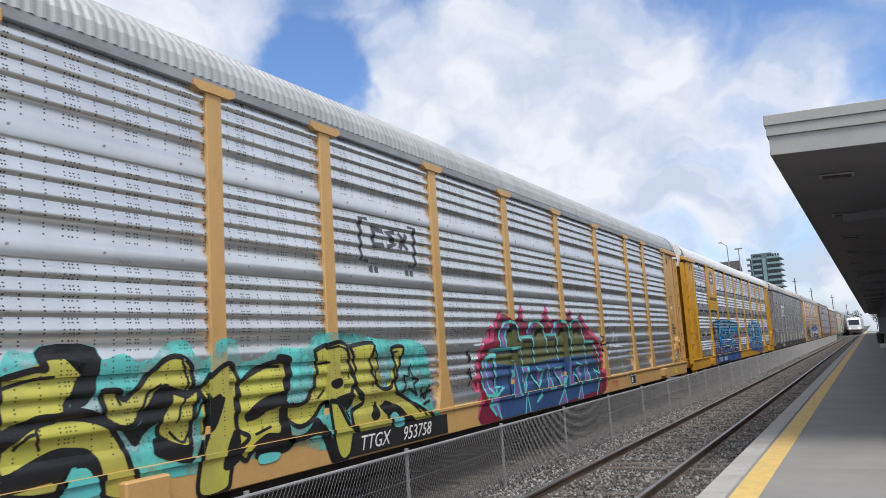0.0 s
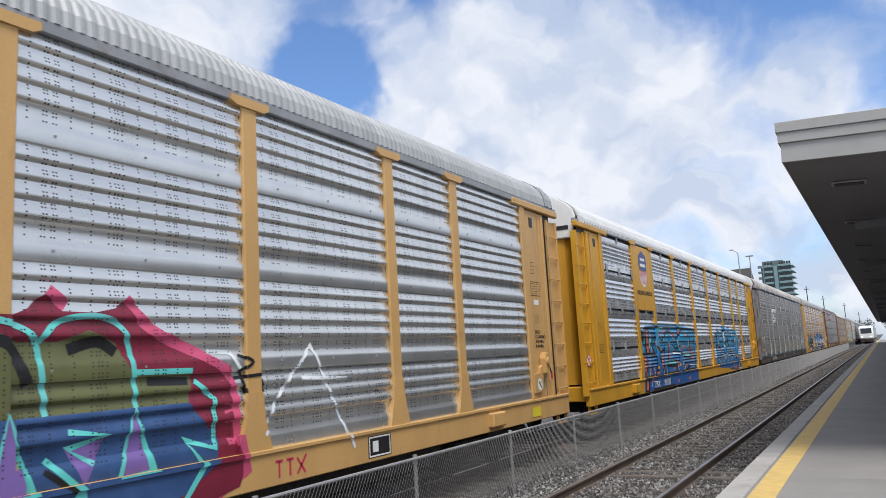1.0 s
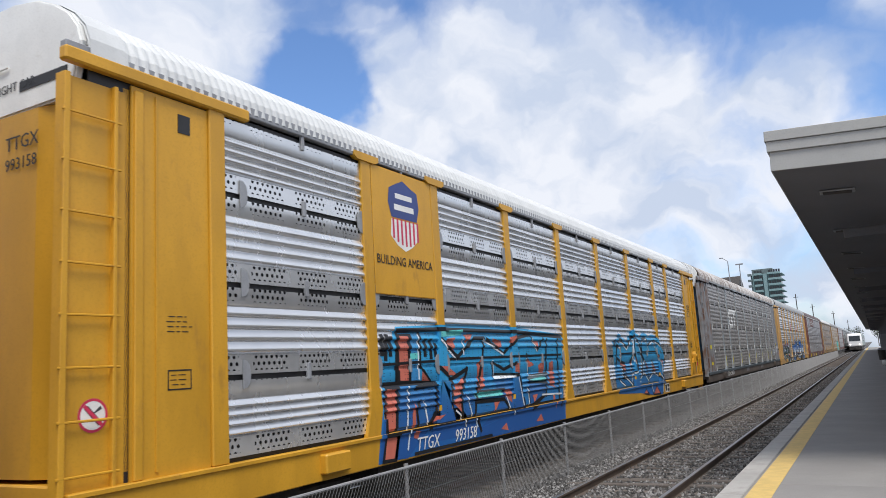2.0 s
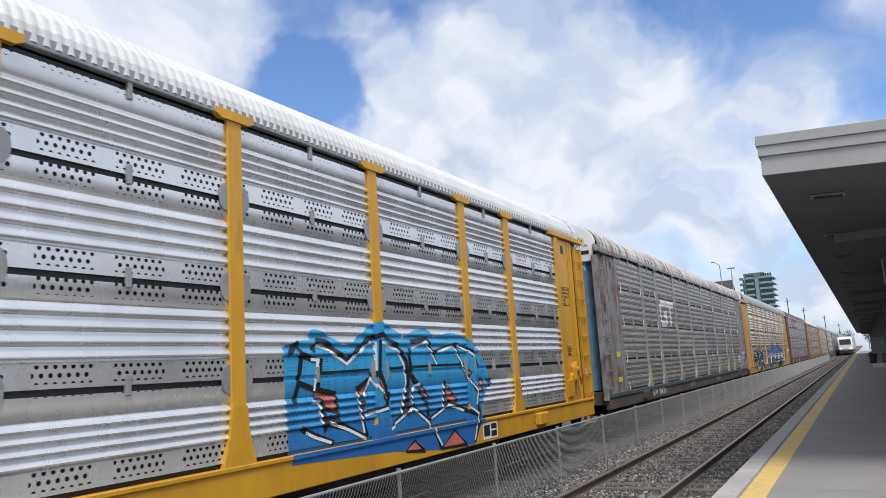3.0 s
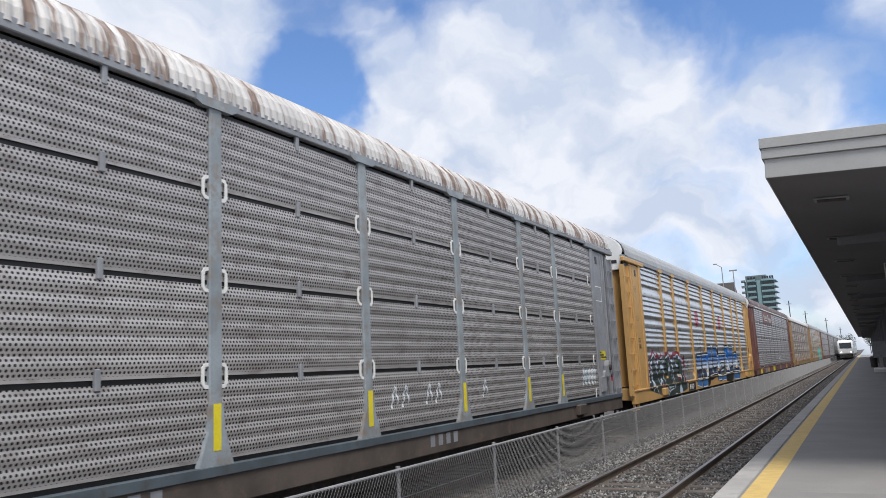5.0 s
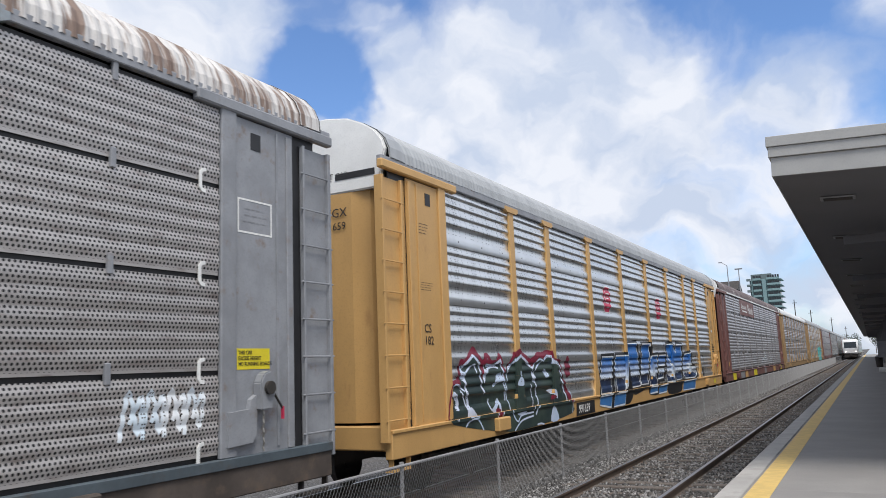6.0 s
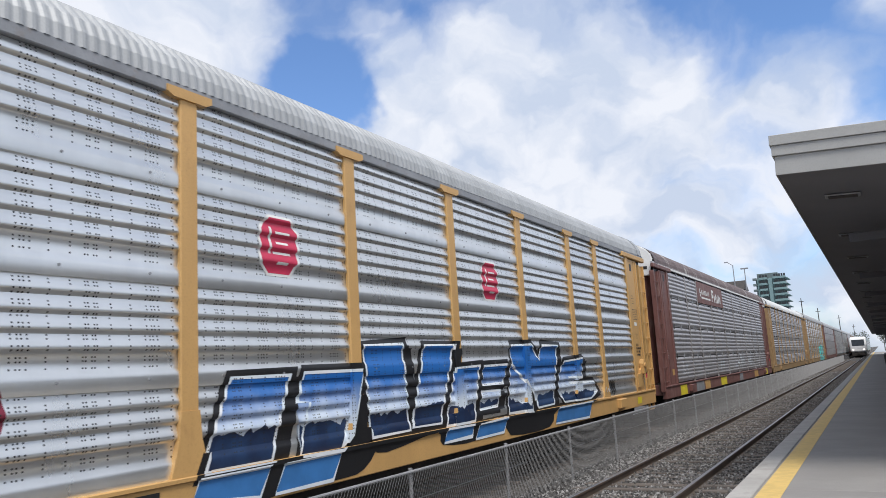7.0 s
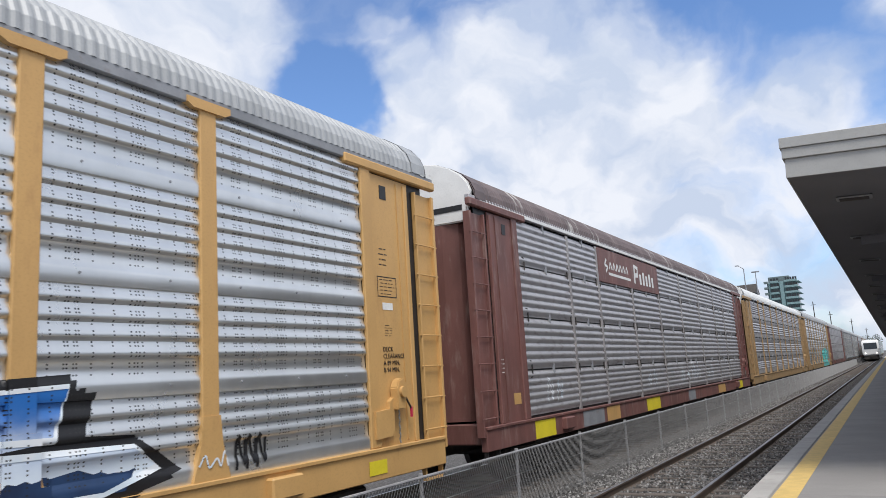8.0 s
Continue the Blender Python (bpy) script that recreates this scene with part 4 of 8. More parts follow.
class Spray:
    """A sprayed piece, built up in layers on the side of a car."""
    WORDS = {"mist": "thin turquoise sprayed", "range": "jagged blue-black sprayed", "cyan": "turquoise sprayed", "lime": "yellow-green sprayed", "black": "black sprayed", "pink": "pink sprayed", "maroon": "dark red sprayed", "olive": "olive sprayed", "navy": "dark blue sprayed", "purple": "violet sprayed", "azure": "light blue sprayed", "sky": "blue sprayed", "salmon": "salmon sprayed", "white": "white sprayed", "deep": "deep green sprayed", "pale": "pale lilac sprayed", "chrome": "blue to white faded", "low_blue": "mid blue sprayed"}

    def __init__(self, car, kind):
        self.car, self.kind, self.layers, self.rng = car, kind, {}, random.Random(3)

    def fill(self, color, layer, *outline):
        if color in ("mist", "cyan", "lime", "maroon", "black", "pale", "deep"):
            ring = smooth([outline[-1], *outline, outline[0], outline[1]], 3)[3:-3]
            outline = [tuple(q) for q in ring]
        self.layers.setdefault((layer, color, "field"), []).append([list(outline)])

    def line(self, color, layer, width, *points, closed=False, rounded=True):
        self.layers.setdefault((layer, color, "linework"), []).append(ribbon(points, width, rounded, closed))

    def block(self, *outline):
        """The black side that a block letter throws down and to its right."""
        self.layers.setdefault((0, "black", "field"), []).append(ribbon(outline, 0.2, False, True) + [[(a + dy, b + dz) for a, b in outline] for dy, dz in ((0.08, 0.05), (0.16, -0.02), (0.26, -0.06))])

    def range(self, share, a, b, c, d):
        """A jagged dark range over the foot of a letter with the corners a, b, c, d."""
        a, b, c, d = (Vector(q) for q in (a, b, c, d))
        left, right = a.lerp(d, share), b.lerp(c, share)
        n = max(5, int((right - left).length / 0.07))
        top = [left.lerp(right, i / n) + Vector((0, self.rng.uniform(-0.05, 0.05))) for i in range(n + 1)]
        self.fill("range", 3, *(tuple(q) for q in [d, *top, c]))

    def done(self):
        for (layer, color, what), items in sorted(self.layers.items(), key=lambda q: (q[0][0], q[0][2] == "linework")):
            lift = 0.003 + 0.0016 * layer + (0.0008 if what == "linework" else 0.0)
            label = self.WORDS[color] + (" line" if what == "linework" else " field")
            for item in items:
                paint_on(self.car, self.kind, "graffiti_" + what, SP[color], item, lift, label)


def shards(rng, y0, y1, z0, z1, count):
    out = []
    for _ in range(count):
        y, z = rng.uniform(y0, y1), rng.uniform(z0, z1)
        w, h = rng.uniform(0.12, 0.3), rng.uniform(0.2, 0.45)
        out.append([(y, z), (y + w, z + h * 0.4), (y + w * 0.4, z + h), (y - w * 0.3, z + h * 0.5)])
    return out


def graffiti_letters(car):
    """Yellow-green letters with black sides on a turquoise cloud."""
    g = Spray(car, "lapped")
    g.fill("mist", 0, (-11.30, 2.17), (-11.02, 2.23), (-10.95, 2.29), (-10.47, 2.28), (-10.38, 2.15), (-10.15, 2.20), (-9.93, 2.09), (-9.63, 2.29), (-9.38, 2.29), (-9.26, 2.09), (-9.10, 2.15), (-9.02, 2.30), (-8.71, 2.30), (-8.65, 2.06), (-8.27, 2.12), (-8.08, 2.20), (-7.52, 2.19), (-7.34, 2.34), (-6.63, 2.37), (-5.84, 2.24), (-4.99, 2.23), (-4.65, 1.90), (-4.61, 1.20), (-4.55, 1.01), (-7.10, 0.91), (-7.84, 1.05), (-8.67, 1.01), (-9.30, 0.98), (-10.04, 1.02), (-10.39, 0.95), (-11.28, 1.12))
    g.fill("lime", 1, (-11.30, 2.03), (-11.02, 2.09), (-10.92, 2.09), (-10.92, 2.19), (-10.53, 2.18), (-10.55, 2.07), (-10.72, 1.79), (-10.77, 1.70), (-11.01, 1.69), (-11.29, 1.60))
    g.fill("lime", 1, (-11.29, 1.47), (-11.01, 1.64), (-10.66, 1.67), (-10.36, 1.58), (-10.20, 1.42), (-10.11, 1.20), (-10.01, 0.88), (-10.39, 0.95), (-10.41, 1.15), (-10.50, 1.34), (-10.66, 1.39), (-10.86, 1.39), (-11.28, 1.26))
    g.fill("lime", 1, (-11.28, 1.16), (-10.91, 1.19), (-10.84, 1.18), (-10.81, 1.08), (-10.96, 1.06), (-11.28, 1.12))
    g.fill("lime", 1, (-10.39, 1.87), (-10.21, 1.86), (-10.14, 1.78), (-9.89, 1.98), (-9.68, 2.13), (-9.49, 2.14), (-9.35, 2.01), (-9.39, 1.76), (-9.63, 1.83), (-9.72, 1.86), (-9.89, 1.69), (-10.06, 1.54), (-10.20, 1.53), (-10.34, 1.62))
    g.fill("lime", 1, (-9.63, 1.83), (-9.39, 1.78), (-9.26, 1.80), (-9.36, 1.50), (-9.42, 1.25), (-9.74, 1.38), (-9.76, 1.52))
    g.fill("lime", 1, (-9.26, 1.80), (-9.08, 1.96), (-8.88, 2.05), (-8.76, 1.98), (-8.71, 1.70), (-8.76, 1.29), (-8.88, 0.96), (-8.96, 0.76), (-9.32, 0.76), (-9.30, 1.08), (-9.20, 1.34), (-9.01, 1.70), (-9.17, 1.67))
    g.fill("lime", 1, (-8.74, 1.76), (-8.64, 1.87), (-8.37, 1.99), (-8.08, 2.04), (-7.87, 2.03), (-7.93, 1.70), (-8.25, 1.63), (-8.52, 1.53), (-8.58, 1.44), (-8.39, 1.46), (-8.06, 1.59), (-8.06, 1.23), (-8.31, 1.22), (-8.58, 1.09), (-8.67, 1.01), (-8.77, 1.11), (-8.58, 1.24), (-8.72, 1.34), (-8.76, 1.59))
    g.fill("lime", 1, (-7.41, 2.14), (-7.19, 2.20), (-6.87, 2.24), (-6.65, 2.13), (-6.57, 1.86), (-6.64, 1.61), (-6.89, 1.47), (-7.23, 1.50), (-7.46, 1.33), (-7.73, 1.26), (-7.91, 1.35), (-7.97, 1.51), (-7.66, 1.52), (-7.47, 1.67), (-7.37, 1.91))
    g.fill("lime", 1, (-7.20, 1.50), (-7.04, 1.48), (-6.82, 1.19), (-6.59, 1.02), (-6.78, 0.83), (-6.97, 0.76), (-7.10, 0.95))
    g.fill("lime", 1, (-6.75, 2.17), (-6.12, 2.21), (-6.21, 1.96), (-6.10, 1.69), (-5.93, 1.57), (-5.68, 1.62), (-5.60, 1.94), (-5.70, 2.12), (-5.37, 2.13), (-5.51, 1.85), (-5.61, 1.54), (-5.33, 1.39), (-4.63, 1.04), (-5.13, 1.02), (-5.64, 1.30), (-5.92, 1.36), (-5.81, 1.00), (-6.36, 0.99), (-6.61, 1.06), (-6.69, 1.32), (-6.39, 1.44), (-6.56, 1.68), (-6.67, 1.91))
    g.line("black", 2, 0.055, (-11.30, 2.03), (-11.02, 2.09), (-10.92, 2.09), (-10.92, 2.19), (-10.53, 2.18), (-10.55, 2.07), (-10.72, 1.79), (-10.77, 1.70), (-11.01, 1.69), (-11.29, 1.60), closed=True)
    g.line("black", 2, 0.055, (-11.29, 1.47), (-11.01, 1.64), (-10.66, 1.67), (-10.36, 1.58), (-10.20, 1.42), (-10.11, 1.20), (-10.01, 0.88), (-10.39, 0.95), (-10.41, 1.15), (-10.50, 1.34), (-10.66, 1.39), (-10.86, 1.39), (-11.28, 1.26), closed=True)
    g.line("black", 2, 0.055, (-11.28, 1.16), (-10.91, 1.19), (-10.84, 1.18), (-10.81, 1.08), (-10.96, 1.06), (-11.28, 1.12), closed=True)
    g.line("black", 2, 0.055, (-10.39, 1.87), (-10.21, 1.86), (-10.14, 1.78), (-9.89, 1.98), (-9.68, 2.13), (-9.49, 2.14), (-9.35, 2.01), (-9.39, 1.76), (-9.63, 1.83), (-9.72, 1.86), (-9.89, 1.69), (-10.06, 1.54), (-10.20, 1.53), (-10.34, 1.62), closed=True)
    g.line("black", 2, 0.055, (-9.63, 1.83), (-9.39, 1.78), (-9.26, 1.80), (-9.36, 1.50), (-9.42, 1.25), (-9.74, 1.38), (-9.76, 1.52), closed=True)
    g.line("black", 2, 0.055, (-9.26, 1.80), (-9.08, 1.96), (-8.88, 2.05), (-8.76, 1.98), (-8.71, 1.70), (-8.76, 1.29), (-8.88, 0.96), (-8.96, 0.76), (-9.32, 0.76), (-9.30, 1.08), (-9.20, 1.34), (-9.01, 1.70), (-9.17, 1.67), closed=True)
    g.line("black", 2, 0.055, (-8.74, 1.76), (-8.64, 1.87), (-8.37, 1.99), (-8.08, 2.04), (-7.87, 2.03), (-7.93, 1.70), (-8.25, 1.63), (-8.52, 1.53), (-8.58, 1.44), (-8.39, 1.46), (-8.06, 1.59), (-8.06, 1.23), (-8.31, 1.22), (-8.58, 1.09), (-8.67, 1.01), (-8.77, 1.11), (-8.58, 1.24), (-8.72, 1.34), (-8.76, 1.59), closed=True)
    g.line("black", 2, 0.055, (-7.41, 2.14), (-7.19, 2.20), (-6.87, 2.24), (-6.65, 2.13), (-6.57, 1.86), (-6.64, 1.61), (-6.89, 1.47), (-7.23, 1.50), (-7.46, 1.33), (-7.73, 1.26), (-7.91, 1.35), (-7.97, 1.51), (-7.66, 1.52), (-7.47, 1.67), (-7.37, 1.91), closed=True)
    g.line("black", 2, 0.055, (-7.20, 1.50), (-7.04, 1.48), (-6.82, 1.19), (-6.59, 1.02), (-6.78, 0.83), (-6.97, 0.76), (-7.10, 0.95), closed=True)
    g.line("black", 2, 0.055, (-6.75, 2.17), (-6.12, 2.21), (-6.21, 1.96), (-6.10, 1.69), (-5.93, 1.57), (-5.68, 1.62), (-5.60, 1.94), (-5.70, 2.12), (-5.37, 2.13), (-5.51, 1.85), (-5.61, 1.54), (-5.33, 1.39), (-4.63, 1.04), (-5.13, 1.02), (-5.64, 1.30), (-5.92, 1.36), (-5.81, 1.00), (-6.36, 0.99), (-6.61, 1.06), (-6.69, 1.32), (-6.39, 1.44), (-6.56, 1.68), (-6.67, 1.91), closed=True)
    g.fill("black", 2, (-11.29, 1.62), (-11.01, 1.70), (-10.74, 1.70), (-10.71, 1.76), (-10.50, 1.72), (-10.27, 1.60), (-10.39, 1.58), (-10.66, 1.64), (-11.01, 1.62), (-11.29, 1.47))
    g.fill("black", 2, (-11.28, 1.25), (-11.01, 1.32), (-10.81, 1.38), (-10.61, 1.39), (-10.47, 1.31), (-10.40, 1.15), (-10.38, 0.95), (-10.43, 0.96), (-10.47, 1.14), (-10.58, 1.24), (-10.69, 1.25), (-10.79, 1.15), (-10.81, 1.04), (-10.89, 1.04), (-10.84, 1.19), (-11.10, 1.17), (-11.28, 1.17))
    g.fill("black", 2, (-10.97, 2.28), (-10.44, 2.26), (-10.45, 1.89), (-10.55, 1.76), (-10.69, 1.76), (-10.61, 1.93), (-10.53, 2.14), (-10.53, 2.20), (-10.91, 2.21), (-10.92, 2.10), (-10.98, 2.11))
    g.fill("black", 2, (-10.27, 1.60), (-10.06, 1.50), (-9.87, 1.69), (-9.74, 1.85), (-9.58, 1.84), (-9.64, 1.64), (-9.81, 1.52), (-9.94, 1.43), (-10.03, 1.34), (-10.18, 1.52))
    g.fill("black", 2, (-9.79, 1.39), (-9.44, 1.25), (-9.36, 1.25), (-9.44, 1.10), (-9.81, 1.22), (-9.83, 1.32))
    g.fill("black", 2, (-9.17, 1.67), (-8.97, 1.71), (-8.98, 1.61), (-9.10, 1.39), (-9.20, 1.40))
    g.fill("black", 2, (-8.75, 1.44), (-8.71, 1.11), (-8.88, 0.96), (-9.00, 0.98), (-8.95, 1.14), (-8.87, 1.30))
    g.fill("black", 2, (-8.58, 1.44), (-8.52, 1.55), (-8.25, 1.64), (-7.93, 1.70), (-7.96, 1.56), (-8.30, 1.48), (-8.48, 1.43))
    g.fill("black", 2, (-8.51, 1.08), (-8.45, 1.18), (-8.06, 1.22), (-7.93, 1.19), (-7.89, 1.09), (-8.04, 1.01), (-8.50, 1.00))
    g.fill("black", 2, (-8.04, 1.65), (-7.90, 1.51), (-7.97, 1.35), (-7.89, 1.18), (-7.63, 1.18), (-7.41, 1.33), (-7.31, 1.25), (-7.10, 0.95), (-7.02, 0.76), (-7.19, 0.76), (-7.27, 0.90), (-7.42, 1.12), (-7.74, 1.10), (-7.94, 1.09), (-8.06, 1.23))
    g.fill("black", 2, (-7.14, 1.75), (-6.95, 1.78), (-6.91, 1.70), (-7.03, 1.65), (-7.14, 1.68))
    g.fill("black", 2, (-7.06, 1.54), (-6.63, 1.57), (-6.65, 1.43), (-6.84, 1.34), (-6.95, 1.45))
    g.fill("black", 2, (-6.20, 1.31), (-6.12, 1.42), (-6.05, 1.22), (-6.19, 1.16), (-6.27, 1.24))
    g.fill("black", 2, (-6.03, 1.35), (-5.63, 1.34), (-5.35, 1.15), (-5.14, 0.97), (-5.41, 0.92), (-5.65, 1.18), (-5.87, 1.20))
    g.fill("black", 2, (-6.62, 1.76), (-6.44, 1.56), (-6.35, 1.48), (-6.45, 1.45), (-6.59, 1.61))
    g.fill("black", 2, (-8.08, 2.12), (-7.84, 2.08), (-7.88, 1.90), (-7.93, 1.70), (-8.00, 1.71), (-7.96, 2.00), (-8.10, 2.03))
    g.line("black", 3, 0.028, (-11.30, 1.95), (-11.04, 2.01), (-10.84, 2.02))
    g.line("black", 3, 0.028, (-10.76, 1.77), (-10.63, 1.90), (-10.55, 2.09))
    g.line("black", 3, 0.028, (-11.18, 1.46), (-11.08, 1.55), (-11.01, 1.57))
    g.line("black", 3, 0.028, (-10.96, 1.43), (-10.99, 1.61), (-10.82, 1.65))
    g.line("black", 3, 0.028, (-10.24, 1.87), (-10.20, 1.73))
    g.line("black", 3, 0.028, (-10.03, 1.57), (-9.89, 1.80), (-9.74, 1.89))
    g.line("black", 3, 0.028, (-9.49, 2.10), (-9.41, 1.93), (-9.46, 1.71), (-9.56, 1.50))
    g.line("black", 3, 0.028, (-9.64, 1.43), (-9.47, 1.31), (-9.32, 1.53), (-9.17, 1.71))
    g.line("black", 3, 0.028, (-8.55, 1.90), (-8.28, 1.98), (-8.04, 1.98))
    g.line("black", 3, 0.028, (-8.49, 1.26), (-8.21, 1.32))
    g.line("black", 3, 0.028, (-7.19, 2.16), (-6.87, 2.18), (-6.71, 2.06), (-6.71, 1.76))
    g.line("black", 3, 0.028, (-7.37, 1.97), (-7.14, 1.99))
    g.line("black", 3, 0.028, (-7.39, 1.56), (-7.22, 1.65))
    g.line("black", 3, 0.028, (-6.95, 1.45), (-6.78, 1.22), (-6.67, 1.07))
    g.line("black", 3, 0.028, (-5.54, 1.49), (-5.25, 1.33), (-4.88, 1.10))
    g.line("black", 3, 0.028, (-6.17, 1.61), (-6.03, 1.95), (-6.10, 2.13))
    g.line("black", 3, 0.028, (-5.71, 2.06), (-5.53, 2.08))
    g.line("black", 3, 0.028, (-10.33, 1.57), (-10.18, 1.37), (-10.11, 1.15))
    g.line("black", 3, 0.03, (-5.20, 1.88), (-5.14, 1.68), (-4.95, 1.64), (-5.13, 1.57), (-5.01, 1.41), (-5.23, 1.52), (-5.44, 1.48), (-5.32, 1.61), (-5.41, 1.72), (-5.26, 1.71), closed=True)
    g.line("black", 3, 0.04, (-4.91, 1.53), (-4.81, 1.35), (-4.69, 1.55))
    g.line("black", 3, 0.04, (-4.92, 1.40), (-4.58, 1.46))
    g.line("black", 3, 0.04, (-4.89, 1.27), (-4.68, 1.31))
    g.fill("cyan", 4, (-10.71, 1.21), (-10.55, 1.23), (-10.47, 1.12), (-10.45, 0.99), (-10.76, 1.02))
    g.fill("cyan", 4, (-8.45, 1.04), (-8.14, 1.02), (-8.19, 0.94), (-8.46, 0.94))
    g.fill("cyan", 4, (-5.79, 1.20), (-5.65, 1.22), (-5.49, 1.04), (-5.74, 1.03))
    g.done()


def graffiti_arches(car):
    """Olive and blue arches with turquoise lines on a dark red cloud."""
    g = Spray(car, "lapped")
    g.line("pink", 0, 0.22, (-3.09, 0.83), (-2.98, 1.09), (-2.83, 1.23), (-2.87, 1.51), (-2.94, 1.75), (-2.82, 1.97), (-2.66, 2.10), (-2.38, 2.14), (-2.21, 2.21), (-2.11, 2.43), (-1.93, 2.59), (-1.83, 2.64), rounded=False)
    g.line("pink", 0, 0.22, (-1.02, 2.63), (-0.96, 2.68), (-0.89, 2.57), rounded=False)
    g.line("pink", 0, 0.22, (0.24, 2.55), (0.36, 2.70), (0.51, 2.43), (0.66, 2.47), rounded=False)
    g.line("pink", 0, 0.22, (1.81, 2.75), (1.97, 2.61), rounded=False)
    g.line("pink", 0, 0.22, (2.56, 2.70), (2.77, 2.48), (2.99, 2.34), (3.39, 2.19), (3.81, 1.99), (3.91, 1.73), (3.94, 1.33), (4.01, 1.03), (3.62, 0.76), rounded=False)
    g.line("pink", 0, 0.13, (-2.37, 2.40), (-2.43, 2.31), (-2.38, 2.22), (-2.32, 2.31), closed=True)
    g.line("pink", 0, 0.13, (-3.05, 1.54), (-3.14, 1.46), (-3.05, 1.36), (-3.00, 1.44), closed=True)
    g.fill("maroon", 1, (-3.09, 0.77), (-2.98, 1.09), (-2.83, 1.23), (-2.87, 1.51), (-2.94, 1.75), (-2.82, 1.97), (-2.66, 2.10), (-2.38, 2.14), (-2.21, 2.21), (-2.11, 2.43), (-1.93, 2.59), (-1.83, 2.66), (-1.64, 2.66), (-1.45, 2.56), (-1.19, 2.55), (-1.02, 2.66), (-0.96, 2.68), (-0.89, 2.57), (-0.69, 2.53), (0.18, 2.51), (0.30, 2.67), (0.39, 2.69), (0.48, 2.43), (0.63, 2.45), (0.75, 2.58), (1.54, 2.57), (1.81, 2.75), (1.97, 2.61), (2.43, 2.62), (2.60, 2.70), (2.77, 2.48), (2.99, 2.34), (3.39, 2.19), (3.81, 1.99), (3.91, 1.73), (3.94, 1.33), (4.01, 1.03), (3.61, 0.76), (0.59, 0.76), (-1.73, 0.76))
    g.fill("maroon", 1, (-2.37, 2.38), (-2.42, 2.31), (-2.38, 2.23), (-2.33, 2.31))
    g.fill("maroon", 1, (-3.05, 1.52), (-3.11, 1.46), (-3.05, 1.37), (-3.01, 1.45))
    g.fill("olive", 2, (-2.59, 1.78), (-2.55, 1.98), (-1.86, 1.99), (-1.75, 2.30), (-1.50, 2.46), (-1.20, 2.40), (-1.05, 2.19), (-0.48, 2.18), (-0.34, 2.36), (-0.08, 2.49), (0.17, 2.39), (0.30, 2.24), (0.90, 2.23), (1.04, 2.35), (1.36, 2.45), (1.60, 2.35), (1.80, 2.17), (1.94, 2.35), (2.23, 2.45), (2.50, 2.34), (2.66, 2.07), (3.37, 2.03), (3.33, 1.74), (0.68, 1.74), (-1.07, 1.66))
    g.fill("navy", 2, (-2.82, 1.79), (-2.59, 1.78), (-1.07, 1.66), (0.68, 1.74), (3.33, 1.74), (3.71, 1.35), (3.68, 1.11), (3.21, 0.86), (0.60, 0.76), (-1.13, 0.76), (-2.17, 0.76), (-2.33, 0.81), (-2.61, 1.14), (-2.76, 1.33), (-2.85, 1.57))
    g.fill("purple", 3, (-1.95, 2.06), (-1.92, 2.30), (-1.80, 2.43), (-1.55, 2.48), (-1.65, 2.36), (-1.74, 2.23), (-1.76, 2.04))
    g.fill("purple", 3, (-2.55, 1.90), (-2.71, 1.84), (-2.82, 1.68), (-2.82, 1.45), (-2.68, 1.18), (-2.34, 1.18), (-2.56, 1.34), (-2.66, 1.58), (-2.65, 1.75))
    g.fill("purple", 3, (-2.63, 1.16), (-2.28, 1.15), (-2.41, 1.05), (-2.25, 0.76), (-2.45, 0.86), (-2.66, 1.05))
    g.fill("purple", 3, (-1.53, 1.78), (-1.65, 1.09), (-1.31, 1.10))
    g.fill("purple", 3, (-1.05, 1.64), (-0.74, 1.64), (-1.03, 1.14))
    g.fill("purple", 3, (-0.68, 2.25), (-0.58, 2.45), (-0.36, 2.51), (-0.45, 2.29))
    g.fill("purple", 3, (0.67, 2.27), (0.80, 2.43), (1.02, 2.50), (0.91, 2.29))
    g.fill("purple", 3, (0.28, 1.70), (0.18, 1.12), (0.46, 1.12))
    g.fill("purple", 3, (1.51, 1.78), (1.36, 1.12), (1.73, 1.13))
    g.fill("purple", 3, (2.71, 1.74), (2.54, 1.14), (2.90, 1.15))
    g.fill("purple", 3, (-0.30, 1.53), (0.04, 1.52), (-0.32, 1.23))
    g.fill("purple", 3, (0.66, 1.48), (1.04, 1.53), (1.25, 1.35), (1.04, 1.09))
    g.fill("purple", 3, (2.02, 1.45), (2.40, 1.53), (2.20, 1.12))
    g.fill("purple", 3, (1.04, 1.05), (0.62, 0.76), (1.16, 0.76))
    g.fill("purple", 3, (2.16, 1.09), (1.86, 0.77), (2.21, 0.76))
    g.line("black", 3, 0.1, (-1.61, 2.31), (-1.45, 2.42), (-1.25, 2.36), (-1.18, 2.12))
    g.line("black", 3, 0.1, (-0.29, 2.24), (-0.09, 2.34), (0.12, 2.33))
    g.line("black", 3, 0.1, (1.06, 2.25), (1.27, 2.35), (1.51, 2.33), (1.68, 2.00))
    g.line("black", 3, 0.1, (2.03, 2.28), (2.31, 2.35), (2.50, 2.25))
    g.line("black", 3, 0.08, (-2.26, 1.96), (-1.22, 1.97), (-1.20, 1.68), rounded=False)
    g.line("black", 3, 0.08, (-0.96, 2.14), (-0.50, 2.14), (-0.50, 1.76), rounded=False)
    g.line("black", 3, 0.08, (0.36, 2.16), (0.79, 2.17), (0.81, 1.83), rounded=False)
    g.line("black", 3, 0.08, (2.84, 1.97), (3.32, 1.95), rounded=False)
